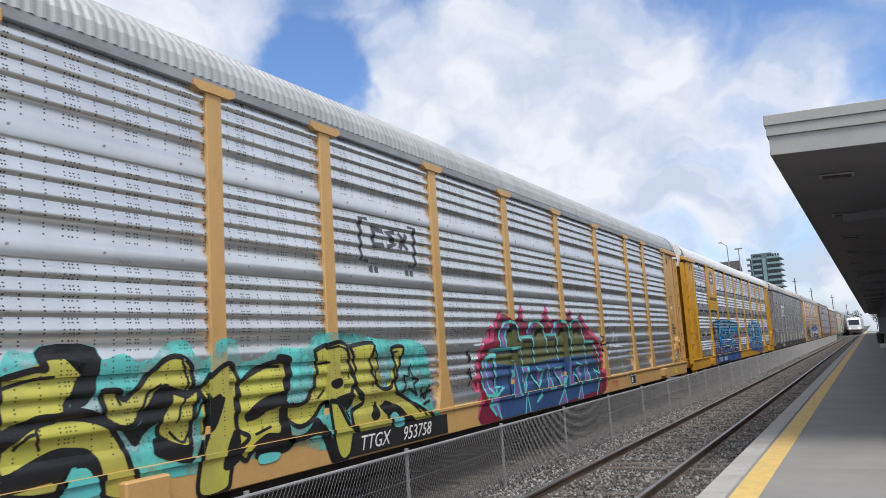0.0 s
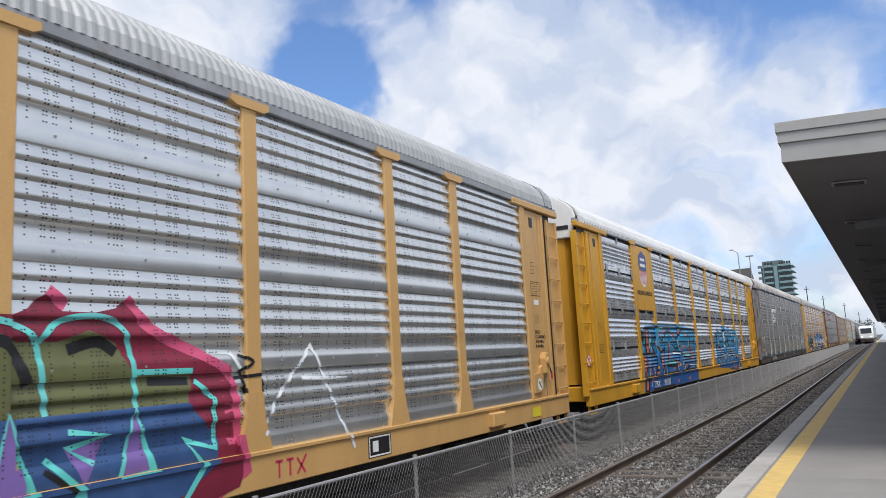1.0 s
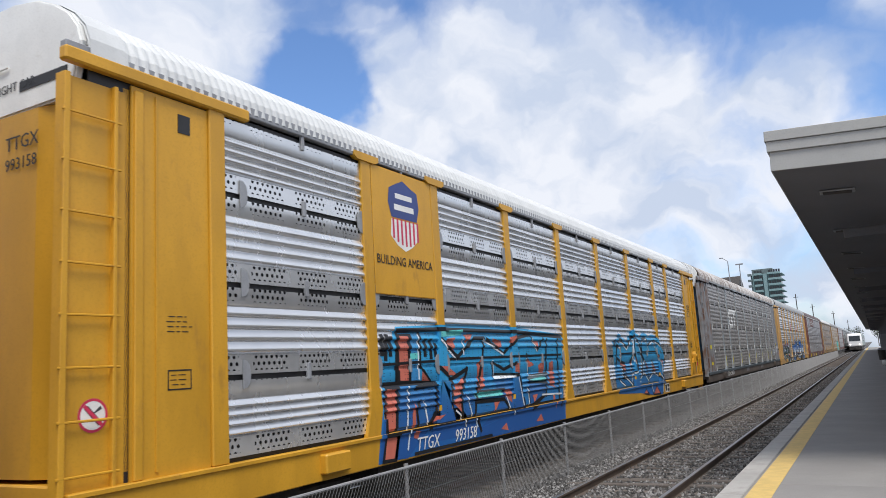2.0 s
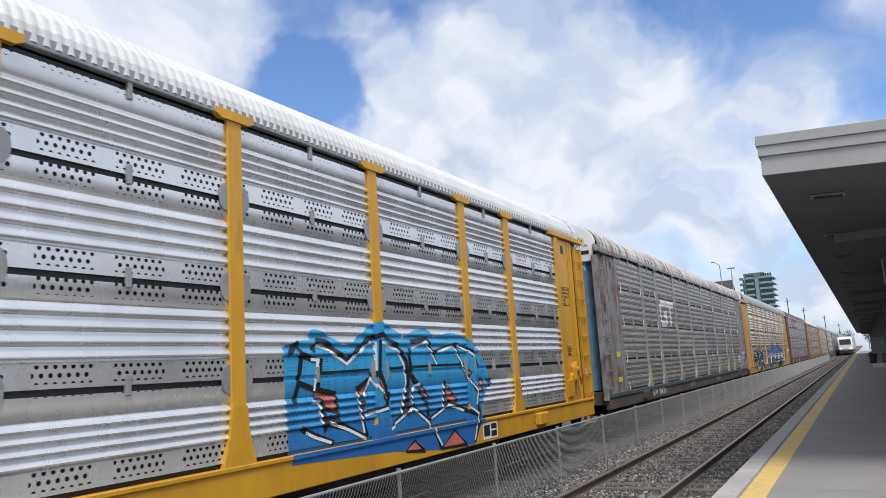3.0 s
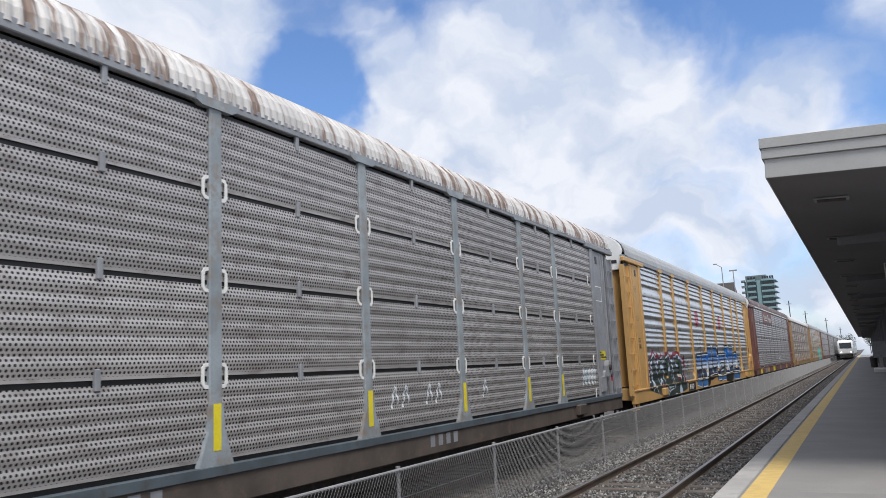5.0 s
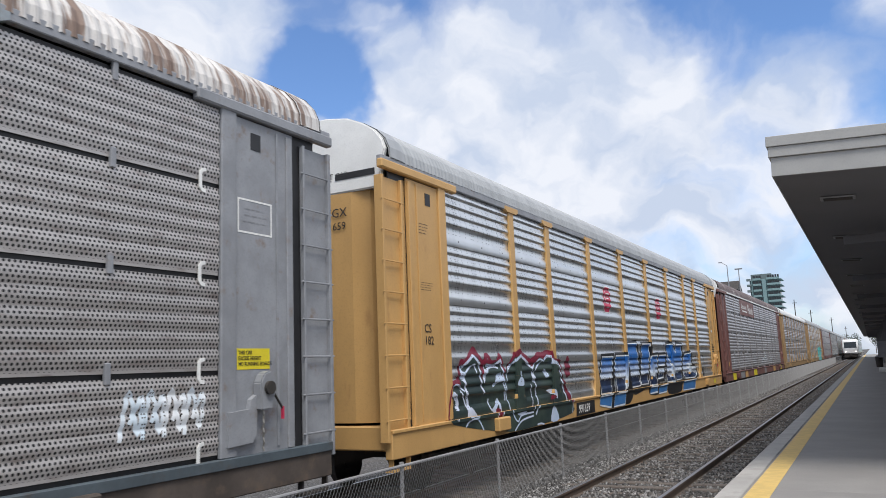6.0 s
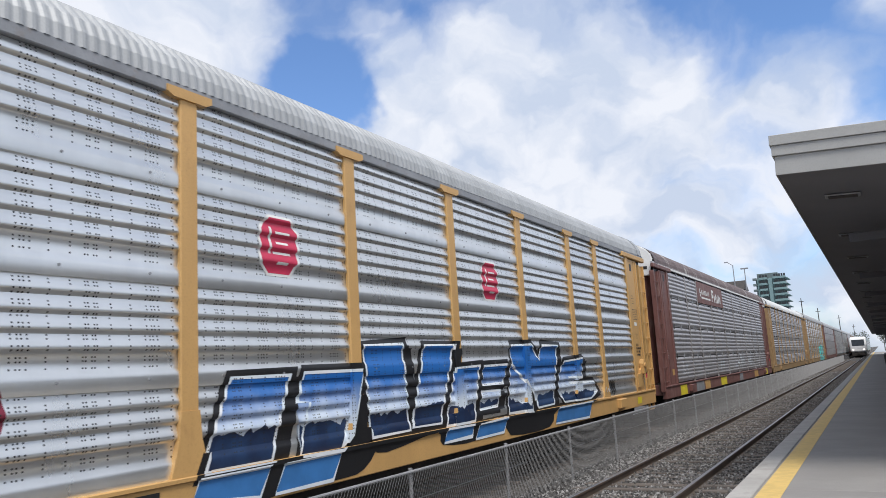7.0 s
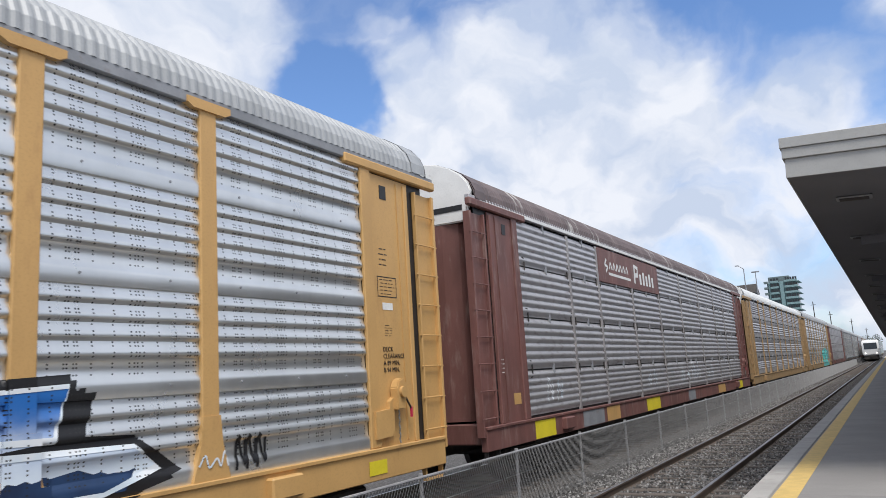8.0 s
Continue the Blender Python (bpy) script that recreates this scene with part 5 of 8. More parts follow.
    g.line("black", 3, 0.05, (-1.68, 1.68), (-1.71, 1.08))
    g.line("black", 3, 0.05, (-0.64, 1.40), (-0.18, 1.07))
    g.line("black", 3, 0.05, (0.58, 1.42), (1.00, 1.09))
    g.line("black", 3, 0.05, (1.83, 1.30), (2.11, 1.09))
    g.line("black", 3, 0.05, (-2.36, 1.76), (-2.37, 1.41))
    g.line("cyan", 4, 0.055, (-2.02, 2.05), (-1.99, 2.30), (-1.84, 2.45), (-1.60, 2.52), (-1.30, 2.48), (-1.12, 2.36), (-1.07, 2.14))
    g.line("cyan", 4, 0.055, (-1.76, 2.04), (-1.74, 2.25), (-1.60, 2.43))
    g.line("cyan", 4, 0.055, (-2.30, 1.89), (-2.67, 1.87), (-2.82, 1.71), (-2.84, 1.51), (-2.72, 1.22))
    g.line("cyan", 4, 0.055, (-2.55, 1.88), (-2.65, 1.78), (-2.67, 1.61), (-2.56, 1.34), (-2.32, 1.18))
    g.line("cyan", 4, 0.055, (-0.68, 2.29), (-0.58, 2.45), (-0.33, 2.53), (-0.02, 2.51), (0.17, 2.39), (0.27, 2.20), (0.30, 1.85))
    g.line("cyan", 4, 0.055, (0.65, 2.27), (0.82, 2.45), (1.05, 2.53), (1.45, 2.52), (1.72, 2.39), (1.79, 2.09), (1.83, 1.74))
    g.line("cyan", 4, 0.055, (1.77, 2.35), (1.96, 2.53), (2.33, 2.57), (2.57, 2.46), (2.67, 2.16), (2.71, 1.74))
    g.line("cyan", 4, 0.055, (-2.48, 2.00), (-1.06, 2.02), (-1.06, 1.61), (-1.05, 1.17), rounded=False)
    g.line("cyan", 4, 0.055, (-2.51, 1.92), (-2.29, 1.93), (-2.32, 1.19), rounded=False)
    g.line("cyan", 4, 0.055, (-2.72, 1.22), (-2.32, 1.18), (-1.99, 1.32), (-2.28, 1.34), rounded=False)
    g.line("cyan", 4, 0.055, (-2.64, 1.18), (-2.69, 1.05), (-2.45, 0.85), rounded=False)
    g.line("cyan", 4, 0.055, (-2.25, 0.76), (-2.41, 1.05), (-2.66, 1.05), rounded=False)
    g.line("cyan", 4, 0.055, (-1.05, 1.64), (-0.74, 1.64), (-1.03, 1.14), (-0.91, 0.76), rounded=False)
    g.line("cyan", 4, 0.055, (-1.03, 1.13), (-1.16, 0.76), rounded=False)
    g.line("cyan", 4, 0.055, (-1.02, 2.22), (-0.45, 2.23), (-0.46, 1.67), rounded=False)
    g.line("cyan", 4, 0.055, (0.27, 2.25), (0.90, 2.25), (0.88, 1.69), rounded=False)
    g.line("cyan", 4, 0.055, (2.71, 2.06), (3.37, 2.05), rounded=False)
    g.line("cyan", 4, 0.055, (3.40, 1.95), (3.66, 1.75), (3.65, 1.26), (3.28, 1.38), (3.50, 1.12), (3.20, 0.77), rounded=False)
    g.line("cyan", 4, 0.055, (-0.33, 1.62), (-0.30, 1.53), (0.04, 1.52), (-0.32, 1.20), (-0.25, 1.05), (-0.56, 0.92), rounded=False)
    g.line("cyan", 4, 0.055, (-0.64, 1.47), (-0.32, 1.20), rounded=False)
    g.line("cyan", 4, 0.055, (0.59, 1.52), (1.04, 1.53), (1.06, 1.33), (1.25, 1.35), (1.04, 1.07), (0.66, 1.48), rounded=False)
    g.line("cyan", 4, 0.055, (1.04, 1.07), (0.62, 0.76), rounded=False)
    g.line("cyan", 4, 0.055, (1.04, 1.07), (1.16, 0.76), rounded=False)
    g.line("cyan", 4, 0.055, (2.04, 1.59), (2.40, 1.53), (2.04, 1.45), (2.28, 1.30), rounded=False)
    g.line("cyan", 4, 0.055, (1.84, 1.39), (2.16, 1.10), (1.86, 0.77), rounded=False)
    g.line("cyan", 4, 0.055, (2.16, 1.10), (2.21, 0.76), rounded=False)
    g.line("cyan", 4, 0.05, (-1.53, 1.78), (-1.65, 1.09), (-1.31, 1.10), closed=True, rounded=False)
    g.line("cyan", 4, 0.05, (0.28, 1.70), (0.18, 1.12), (0.46, 1.12), closed=True, rounded=False)
    g.line("cyan", 4, 0.05, (1.51, 1.78), (1.36, 1.12), (1.73, 1.13), closed=True, rounded=False)
    g.line("cyan", 4, 0.05, (2.71, 1.74), (2.54, 1.14), (2.90, 1.15), closed=True, rounded=False)
    g.line("white", 1, 0.045, (4.36, 1.30), (4.60, 1.70), (5.22, 2.28), (5.64, 1.55), (5.97, 0.97), rounded=False)
    g.line("white", 1, 0.045, (5.02, 1.90), (5.90, 1.85), rounded=False)
    g.line("white", 1, 0.045, (3.57, 2.24), (3.89, 2.22), (4.04, 2.03), rounded=False)
    g.line("white", 1, 0.035, (-3.08, 2.11), (-2.70, 2.12))
    g.line("white", 1, 0.035, (-3.22, 1.88), (-2.97, 1.89))
    g.line("white", 1, 0.035, (-3.22, 1.77), (-3.05, 1.59))
    g.line("black", 2, 0.035, (-3.35, 1.94), (-3.29, 2.02), (-3.32, 1.83), (-3.25, 1.96), (-3.27, 1.80))
    g.line("black", 2, 0.035, (-3.37, 1.62), (-3.32, 1.72), (-3.29, 1.56), (-3.23, 1.66), (-3.29, 1.48), (-3.34, 1.43))
    g.line("black", 2, 0.035, (4.00, 2.19), (4.20, 2.11), (3.99, 2.01))
    g.line("black", 2, 0.035, (4.04, 2.01), (4.10, 1.78))
    g.line("black", 2, 0.035, (3.94, 1.95), (4.32, 1.97))
    g.line("black", 2, 0.035, (4.34, 1.92), (4.39, 1.77))
    g.done()


def graffiti_blocks(car):
    """Blue block letters with salmon slabs and black outlines."""
    g = Spray(car, "holed")
    g.fill("azure", 0, (-8.81, 2.22), (-8.49, 2.47), (-8.39, 2.64), (-7.09, 2.69), (-4.01, 2.70), (-1.55, 2.57), (-1.84, 0.76), (-5.91, 0.76), (-9.02, 0.77), (-8.78, 1.85))
    g.fill("sky", 1, (-8.74, 1.81), (-7.27, 1.76), (-7.28, 1.27), (-7.65, 1.10), (-8.27, 0.76), (-8.98, 0.80))
    g.fill("sky", 1, (-8.20, 2.53), (-7.73, 2.54), (-7.74, 1.85), (-8.01, 1.83))
    g.fill("sky", 1, (-7.15, 1.82), (-6.78, 1.80), (-6.80, 1.22), (-6.02, 1.13), (-5.90, 0.89), (-7.66, 0.90), (-7.30, 1.27))
    g.fill("sky", 1, (-6.41, 1.55), (-5.99, 1.52), (-6.03, 1.06), (-6.38, 1.04))
    g.fill("sky", 1, (-5.27, 1.80), (-4.12, 1.78), (-3.97, 1.15), (-5.89, 0.97), (-4.90, 1.37))
    g.fill("sky", 1, (-3.65, 1.63), (-2.67, 1.58), (-2.76, 1.29), (-3.62, 1.12))
    g.fill("sky", 1, (-3.97, 1.15), (-1.88, 1.20), (-1.96, 0.76), (-5.91, 0.76), (-6.04, 0.94))
    g.fill("salmon", 2, (-8.33, 2.52), (-8.02, 2.52), (-8.05, 1.84), (-8.36, 1.84))
    g.fill("salmon", 2, (-8.72, 1.77), (-8.40, 1.76), (-8.46, 1.15), (-8.78, 1.15))
    g.fill("salmon", 2, (-8.80, 1.11), (-8.49, 1.11), (-8.59, 0.78), (-8.90, 0.79))
    g.fill("salmon", 2, (-8.02, 1.37), (-7.92, 1.53), (-7.94, 1.17), (-8.04, 1.15))
    g.fill("salmon", 2, (-8.06, 1.12), (-7.91, 1.10), (-7.97, 1.00), (-8.09, 1.02))
    g.fill("salmon", 2, (-7.67, 2.00), (-7.44, 1.80), (-7.72, 1.82))
    g.fill("salmon", 2, (-7.44, 1.27), (-7.12, 1.28), (-7.42, 1.18))
    g.fill("salmon", 2, (-7.14, 2.03), (-6.89, 2.03), (-6.52, 1.86), (-6.84, 1.88))
    g.fill("salmon", 2, (-6.86, 2.47), (-6.60, 2.49), (-6.65, 2.21), (-6.87, 2.40))
    g.fill("salmon", 2, (-6.26, 2.54), (-5.90, 2.56), (-6.20, 2.39))
    g.fill("salmon", 2, (-6.66, 1.72), (-6.31, 1.85), (-6.47, 1.56), (-6.77, 1.54))
    g.fill("salmon", 2, (-6.78, 1.47), (-6.48, 1.52), (-6.46, 1.25), (-6.68, 1.39))
    g.fill("salmon", 2, (-5.82, 2.03), (-5.60, 2.15), (-5.61, 1.61), (-5.91, 1.58))
    g.fill("salmon", 2, (-5.20, 2.48), (-4.74, 2.43), (-4.89, 2.26))
    g.fill("salmon", 2, (-4.41, 2.50), (-4.02, 2.56), (-4.34, 2.34))
    g.fill("salmon", 2, (-4.28, 2.03), (-4.04, 2.00), (-4.08, 1.82), (-4.31, 1.85))
    g.fill("salmon", 2, (-4.80, 1.52), (-4.49, 1.54), (-4.47, 1.28), (-4.72, 1.39))
    g.fill("salmon", 2, (-5.24, 1.34), (-4.99, 1.36), (-5.22, 1.18))
    g.fill("salmon", 2, (-3.58, 2.10), (-3.29, 1.95), (-3.59, 1.91))
    g.fill("salmon", 2, (-3.07, 1.94), (-2.72, 2.03), (-2.82, 1.78), (-3.05, 1.79))
    g.fill("salmon", 2, (-3.22, 2.43), (-2.95, 2.43), (-3.06, 2.29))
    g.fill("salmon", 2, (-2.47, 1.97), (-2.24, 2.02), (-2.26, 1.45), (-2.56, 1.52))
    g.fill("salmon", 2, (-3.46, 1.36), (-3.20, 1.37), (-3.40, 1.19))
    g.fill("salmon", 2, (-2.38, 1.31), (-2.24, 1.30), (-2.34, 1.00))
    g.fill("salmon", 2, (-5.12, 0.86), (-4.88, 0.95), (-4.81, 0.81))
    g.fill("salmon", 2, (-3.49, 0.85), (-3.21, 0.98), (-3.10, 0.83))
    g.line("black", 3, 0.05, (-8.33, 2.52), (-8.02, 2.52), (-8.05, 1.84), (-8.36, 1.84), closed=True, rounded=False)
    g.line("black", 3, 0.05, (-8.72, 1.77), (-8.40, 1.76), (-8.46, 1.15), (-8.78, 1.15), closed=True, rounded=False)
    g.line("black", 3, 0.05, (-8.80, 1.11), (-8.49, 1.11), (-8.59, 0.78), (-8.90, 0.79), closed=True, rounded=False)
    g.line("black", 3, 0.07, (-8.39, 2.58), (-7.10, 2.62), (-4.02, 2.61), (-1.64, 2.52), rounded=False)
    g.line("black", 3, 0.07, (-8.35, 2.57), (-8.42, 1.82), rounded=False)
    g.line("black", 3, 0.07, (-8.78, 1.82), (-7.88, 1.81), (-7.27, 1.77), rounded=False)
    g.line("black", 3, 0.07, (-8.00, 2.54), (-8.05, 1.82), rounded=False)
    g.line("black", 3, 0.07, (-7.73, 2.57), (-7.73, 2.06), (-7.39, 1.76), (-7.93, 1.73), rounded=False)
    g.line("black", 3, 0.07, (-7.23, 2.04), (-6.78, 1.80), (-6.80, 1.22), rounded=False)
    g.line("black", 3, 0.07, (-6.84, 1.80), (-6.24, 1.96), rounded=False)
    g.line("black", 3, 0.07, (-6.20, 2.00), (-6.47, 1.56), (-6.45, 1.03), rounded=False)
    g.line("black", 3, 0.07, (-7.27, 1.76), (-7.32, 1.34), (-7.65, 1.10), rounded=False)
    g.line("black", 3, 0.07, (-7.11, 2.47), (-6.52, 2.17), (-5.90, 2.48), (-5.52, 2.48), (-5.60, 2.15), (-5.92, 1.52), (-6.02, 1.13), (-5.90, 0.89), rounded=False)
    g.line("black", 3, 0.07, (-8.40, 1.79), (-8.46, 1.20), (-8.59, 0.79), rounded=False)
    g.line("black", 3, 0.07, (-5.84, 1.55), (-4.79, 1.54), rounded=False)
    g.line("black", 3, 0.07, (-6.00, 1.40), (-4.81, 1.37), (-4.49, 1.11), rounded=False)
    g.line("black", 3, 0.07, (-1.91, 2.49), (-2.03, 1.03), rounded=False)
    g.line("black", 3, 0.07, (-2.53, 2.49), (-2.76, 1.29), rounded=False)
    g.line("black", 3, 0.06, (-5.44, 2.48), (-4.72, 2.20), (-4.03, 2.50), (-3.41, 2.56), (-3.07, 2.24), (-2.71, 2.49), rounded=False)
    g.line("black", 3, 0.06, (-5.20, 2.05), (-4.75, 1.91), (-4.19, 2.02), rounded=False)
    g.line("black", 3, 0.06, (-5.24, 2.05), (-5.22, 1.80), (-4.12, 1.79), rounded=False)
    g.line("black", 3, 0.06, (-3.63, 2.20), (-3.63, 1.72), (-2.64, 1.76), rounded=False)
    g.line("black", 3, 0.06, (-3.65, 1.63), (-2.67, 1.58), rounded=False)
    g.line("black", 3, 0.06, (-4.13, 1.75), (-3.97, 1.19), rounded=False)
    g.line("black", 3, 0.06, (-3.66, 1.54), (-3.62, 1.12), (-2.71, 1.36), rounded=False)
    g.line("black", 3, 0.06, (-7.78, 1.55), (-7.90, 1.40), (-7.86, 1.13), rounded=False)
    g.line("black", 4, 0.04, (-8.77, 2.10), (-7.25, 2.12), rounded=False)
    g.line("black", 4, 0.04, (-6.82, 2.14), (-1.71, 2.14), rounded=False)
    g.line("black", 4, 0.04, (-8.80, 1.14), (-6.02, 1.15), (-1.88, 1.18), rounded=False)
    g.line("black", 2, 0.09, (-8.76, 2.53), (-8.75, 2.22))
    g.line("black", 2, 0.09, (-8.63, 2.53), (-8.67, 2.15))
    g.line("black", 2, 0.09, (-8.54, 2.50), (-8.54, 2.21))
    g.line("black", 2, 0.09, (-7.57, 2.47), (-7.57, 2.19))
    g.line("black", 2, 0.09, (-7.40, 2.47), (-7.39, 2.15))
    g.line("black", 2, 0.09, (-7.26, 2.40), (-7.25, 2.18))
    g.line("white", 4, 0.035, (-8.11, 1.77), (-8.18, 1.17), (-8.27, 0.87), rounded=False)
    g.line("white", 4, 0.035, (-7.77, 2.54), (-7.79, 1.85), rounded=False)
    g.line("white", 4, 0.035, (-7.68, 1.54), (-7.59, 1.16), rounded=False)
    g.line("white", 4, 0.035, (-6.33, 2.47), (-6.30, 2.20), rounded=False)
    g.line("white", 4, 0.035, (-6.27, 1.54), (-6.04, 0.98), rounded=False)
    g.line("white", 4, 0.035, (-7.11, 2.46), (-6.56, 2.12), rounded=False)
    g.line("white", 4, 0.035, (-5.57, 2.46), (-4.72, 2.18), rounded=False)
    g.line("white", 4, 0.035, (-3.32, 2.48), (-3.07, 2.22), rounded=False)
    g.line("white", 4, 0.035, (-5.19, 2.09), (-5.22, 1.78), (-4.32, 1.76), rounded=False)
    g.line("white", 4, 0.035, (-3.64, 2.10), (-3.65, 1.72), (-2.65, 1.73), rounded=False)
    g.line("white", 4, 0.035, (-4.20, 1.75), (-4.04, 1.20), rounded=False)
    g.line("white", 4, 0.035, (-3.70, 1.54), (-3.65, 1.15), rounded=False)
    g.line("white", 4, 0.035, (-4.72, 1.43), (-4.49, 1.06), rounded=False)
    g.line("white", 4, 0.035, (-2.98, 1.34), (-1.86, 1.30), rounded=False)
    g.line("white", 4, 0.035, (-6.69, 1.31), (-6.54, 1.23), (-6.45, 1.03), rounded=False)
    g.line("cyan", 3, 0.09, (-5.99, 1.51), (-4.89, 1.49))
    g.line("cyan", 3, 0.09, (-3.58, 1.68), (-2.75, 1.66))
    g.line("cyan", 3, 0.09, (-7.10, 2.54), (-6.32, 2.58))
    g.line("cyan", 3, 0.09, (-8.01, 2.20), (-7.75, 2.21))
    g.done()


def graffiti_bubbles(car):
    """Blue rounded letters with white inner edges and salmon darts."""
    g = Spray(car, "holed")
    g.line("azure", 0, 0.24, (2.69, 2.50), (2.83, 2.51), (3.18, 2.39), (3.45, 2.29), (3.99, 2.56), (4.29, 2.65), (4.68, 2.52), (4.98, 2.36), (5.06, 2.50), (5.60, 2.57), (5.73, 2.44), (6.44, 2.52), (7.18, 2.34), (7.40, 2.12), (7.62, 2.01), (7.55, 1.76), (7.34, 1.50), (7.27, 1.07))
    g.fill("azure", 0, (2.18, 2.41), (2.42, 2.49), (2.69, 2.50), (2.83, 2.51), (3.18, 2.38), (3.45, 2.25), (3.99, 2.55), (4.29, 2.63), (4.68, 2.51), (4.95, 2.28), (5.03, 2.48), (5.60, 2.55), (5.73, 2.36), (6.44, 2.49), (7.18, 2.31), (7.35, 2.08), (7.61, 2.00), (7.55, 1.78), (7.31, 1.50), (7.25, 1.07), (6.96, 0.76), (5.82, 0.80), (4.38, 0.94), (2.24, 1.04))
    g.fill("salmon", 1, (2.73, 1.87), (3.16, 1.80), (3.18, 1.57), (2.92, 1.65), (2.85, 1.77), (2.73, 1.78))
    g.fill("salmon", 1, (3.68, 1.82), (3.86, 1.93), (3.79, 1.76), (3.71, 1.74))
    g.fill("salmon", 1, (3.73, 1.67), (3.80, 1.68), (3.80, 1.58), (3.74, 1.59))
    g.fill("salmon", 1, (4.13, 2.02), (4.32, 1.85), (4.33, 1.71), (4.18, 1.86))
    g.fill("salmon", 1, (4.22, 1.72), (4.33, 1.74), (4.32, 1.61))
    g.fill("salmon", 1, (5.07, 2.24), (5.13, 1.97), (5.25, 1.88), (5.10, 1.88), (5.05, 2.04))
    g.fill("salmon", 1, (5.29, 1.77), (5.36, 1.81), (5.54, 1.61), (5.35, 1.66))
    g.fill("salmon", 1, (4.90, 1.78), (4.96, 1.63), (4.96, 1.52), (4.82, 1.45), (4.84, 1.67))
    g.fill("salmon", 1, (6.10, 1.82), (6.50, 1.50), (6.34, 1.48), (6.12, 1.56))
    g.fill("salmon", 1, (6.02, 1.57), (6.12, 1.50), (5.98, 1.43))
    g.fill("salmon", 1, (6.76, 2.10), (7.04, 1.95), (6.92, 1.92))
    g.fill("salmon", 1, (7.40, 1.86), (7.50, 1.82), (7.45, 1.67), (7.22, 1.58))
    g.fill("salmon", 1, (5.82, 0.82), (6.27, 1.06), (6.68, 0.79))
    g.fill("salmon", 1, (4.74, 0.90), (5.01, 1.03), (5.29, 0.85))
    g.fill("salmon", 1, (7.15, 1.51), (7.21, 1.36), (7.17, 1.22))
    g.line("black", 2, 0.035, (2.73, 1.87), (3.16, 1.80), (3.18, 1.57), (2.92, 1.65), (2.85, 1.77), (2.73, 1.78), closed=True, rounded=False)
    g.line("black", 2, 0.035, (3.68, 1.82), (3.86, 1.93), (3.79, 1.76), (3.71, 1.74), closed=True, rounded=False)
    g.line("black", 2, 0.035, (3.73, 1.67), (3.80, 1.68), (3.80, 1.58), (3.74, 1.59), closed=True, rounded=False)
    g.line("black", 2, 0.035, (4.13, 2.02), (4.32, 1.85), (4.33, 1.71), (4.18, 1.86), closed=True, rounded=False)
    g.line("black", 2, 0.035, (4.22, 1.72), (4.33, 1.74), (4.32, 1.61), closed=True, rounded=False)
    g.line("black", 2, 0.035, (5.07, 2.24), (5.13, 1.97), (5.25, 1.88), (5.10, 1.88), (5.05, 2.04), closed=True, rounded=False)
    g.line("black", 2, 0.035, (5.29, 1.77), (5.36, 1.81), (5.54, 1.61), (5.35, 1.66), closed=True, rounded=False)
    g.line("black", 2, 0.035, (4.90, 1.78), (4.96, 1.63), (4.96, 1.52), (4.82, 1.45), (4.84, 1.67), closed=True, rounded=False)
    g.line("black", 2, 0.035, (6.10, 1.82), (6.50, 1.50), (6.34, 1.48), (6.12, 1.56), closed=True, rounded=False)
    g.line("black", 2, 0.035, (6.02, 1.57), (6.12, 1.50), (5.98, 1.43), closed=True, rounded=False)
    g.line("black", 2, 0.035, (6.76, 2.10), (7.04, 1.95), (6.92, 1.92), closed=True, rounded=False)
    g.line("black", 2, 0.035, (7.40, 1.86), (7.50, 1.82), (7.45, 1.67), (7.22, 1.58), closed=True, rounded=False)
    g.line("black", 2, 0.035, (5.82, 0.82), (6.27, 1.06), (6.68, 0.79), closed=True, rounded=False)
    g.line("black", 2, 0.035, (4.74, 0.90), (5.01, 1.03), (5.29, 0.85), closed=True, rounded=False)
    g.line("black", 2, 0.035, (7.15, 1.51), (7.21, 1.36), (7.17, 1.22), closed=True, rounded=False)
    g.line("black", 3, 0.075, (2.71, 2.36), (2.83, 2.50), (2.97, 2.48), (3.45, 2.23), (3.92, 2.51), (4.29, 2.59), (4.72, 2.42), (4.95, 2.19), (4.98, 1.92), (4.90, 1.58), (4.74, 1.45), rounded=False)
    g.line("black", 3, 0.075, (2.44, 1.98), (2.70, 1.90), (3.16, 1.81), (3.19, 1.56), (3.25, 1.43), (3.00, 1.50), (2.93, 1.41), rounded=False)
    g.line("black", 3, 0.075, (2.90, 2.27), (2.80, 1.87), rounded=False)
    g.line("black", 3, 0.075, (2.85, 1.75), (2.90, 1.68), (2.94, 1.36), (3.00, 1.49), (3.41, 1.36), (3.84, 1.18), rounded=False)
    g.line("black", 3, 0.075, (2.46, 1.44), (2.72, 1.33), (3.10, 1.20), rounded=False)
    g.line("black", 3, 0.075, (4.22, 2.51), (4.17, 2.07), (4.35, 1.74), (4.28, 1.59), rounded=False)
    g.line("black", 3, 0.075, (4.17, 2.06), (3.65, 1.85), (3.72, 1.54), (3.84, 1.21), rounded=False)
    g.line("black", 3, 0.075, (3.83, 1.53), (4.32, 1.55), rounded=False)
    g.line("black", 3, 0.075, (4.42, 1.28), (4.71, 1.38), (5.06, 1.51), (5.51, 1.28), (5.73, 0.95), (5.82, 0.81), rounded=False)
    g.line("black", 3, 0.075, (5.03, 2.39), (5.05, 1.98), (5.48, 1.53), (5.52, 1.34), rounded=False)
    g.line("black", 3, 0.075, (5.06, 2.48), (5.60, 2.53), (5.85, 2.16), rounded=False)
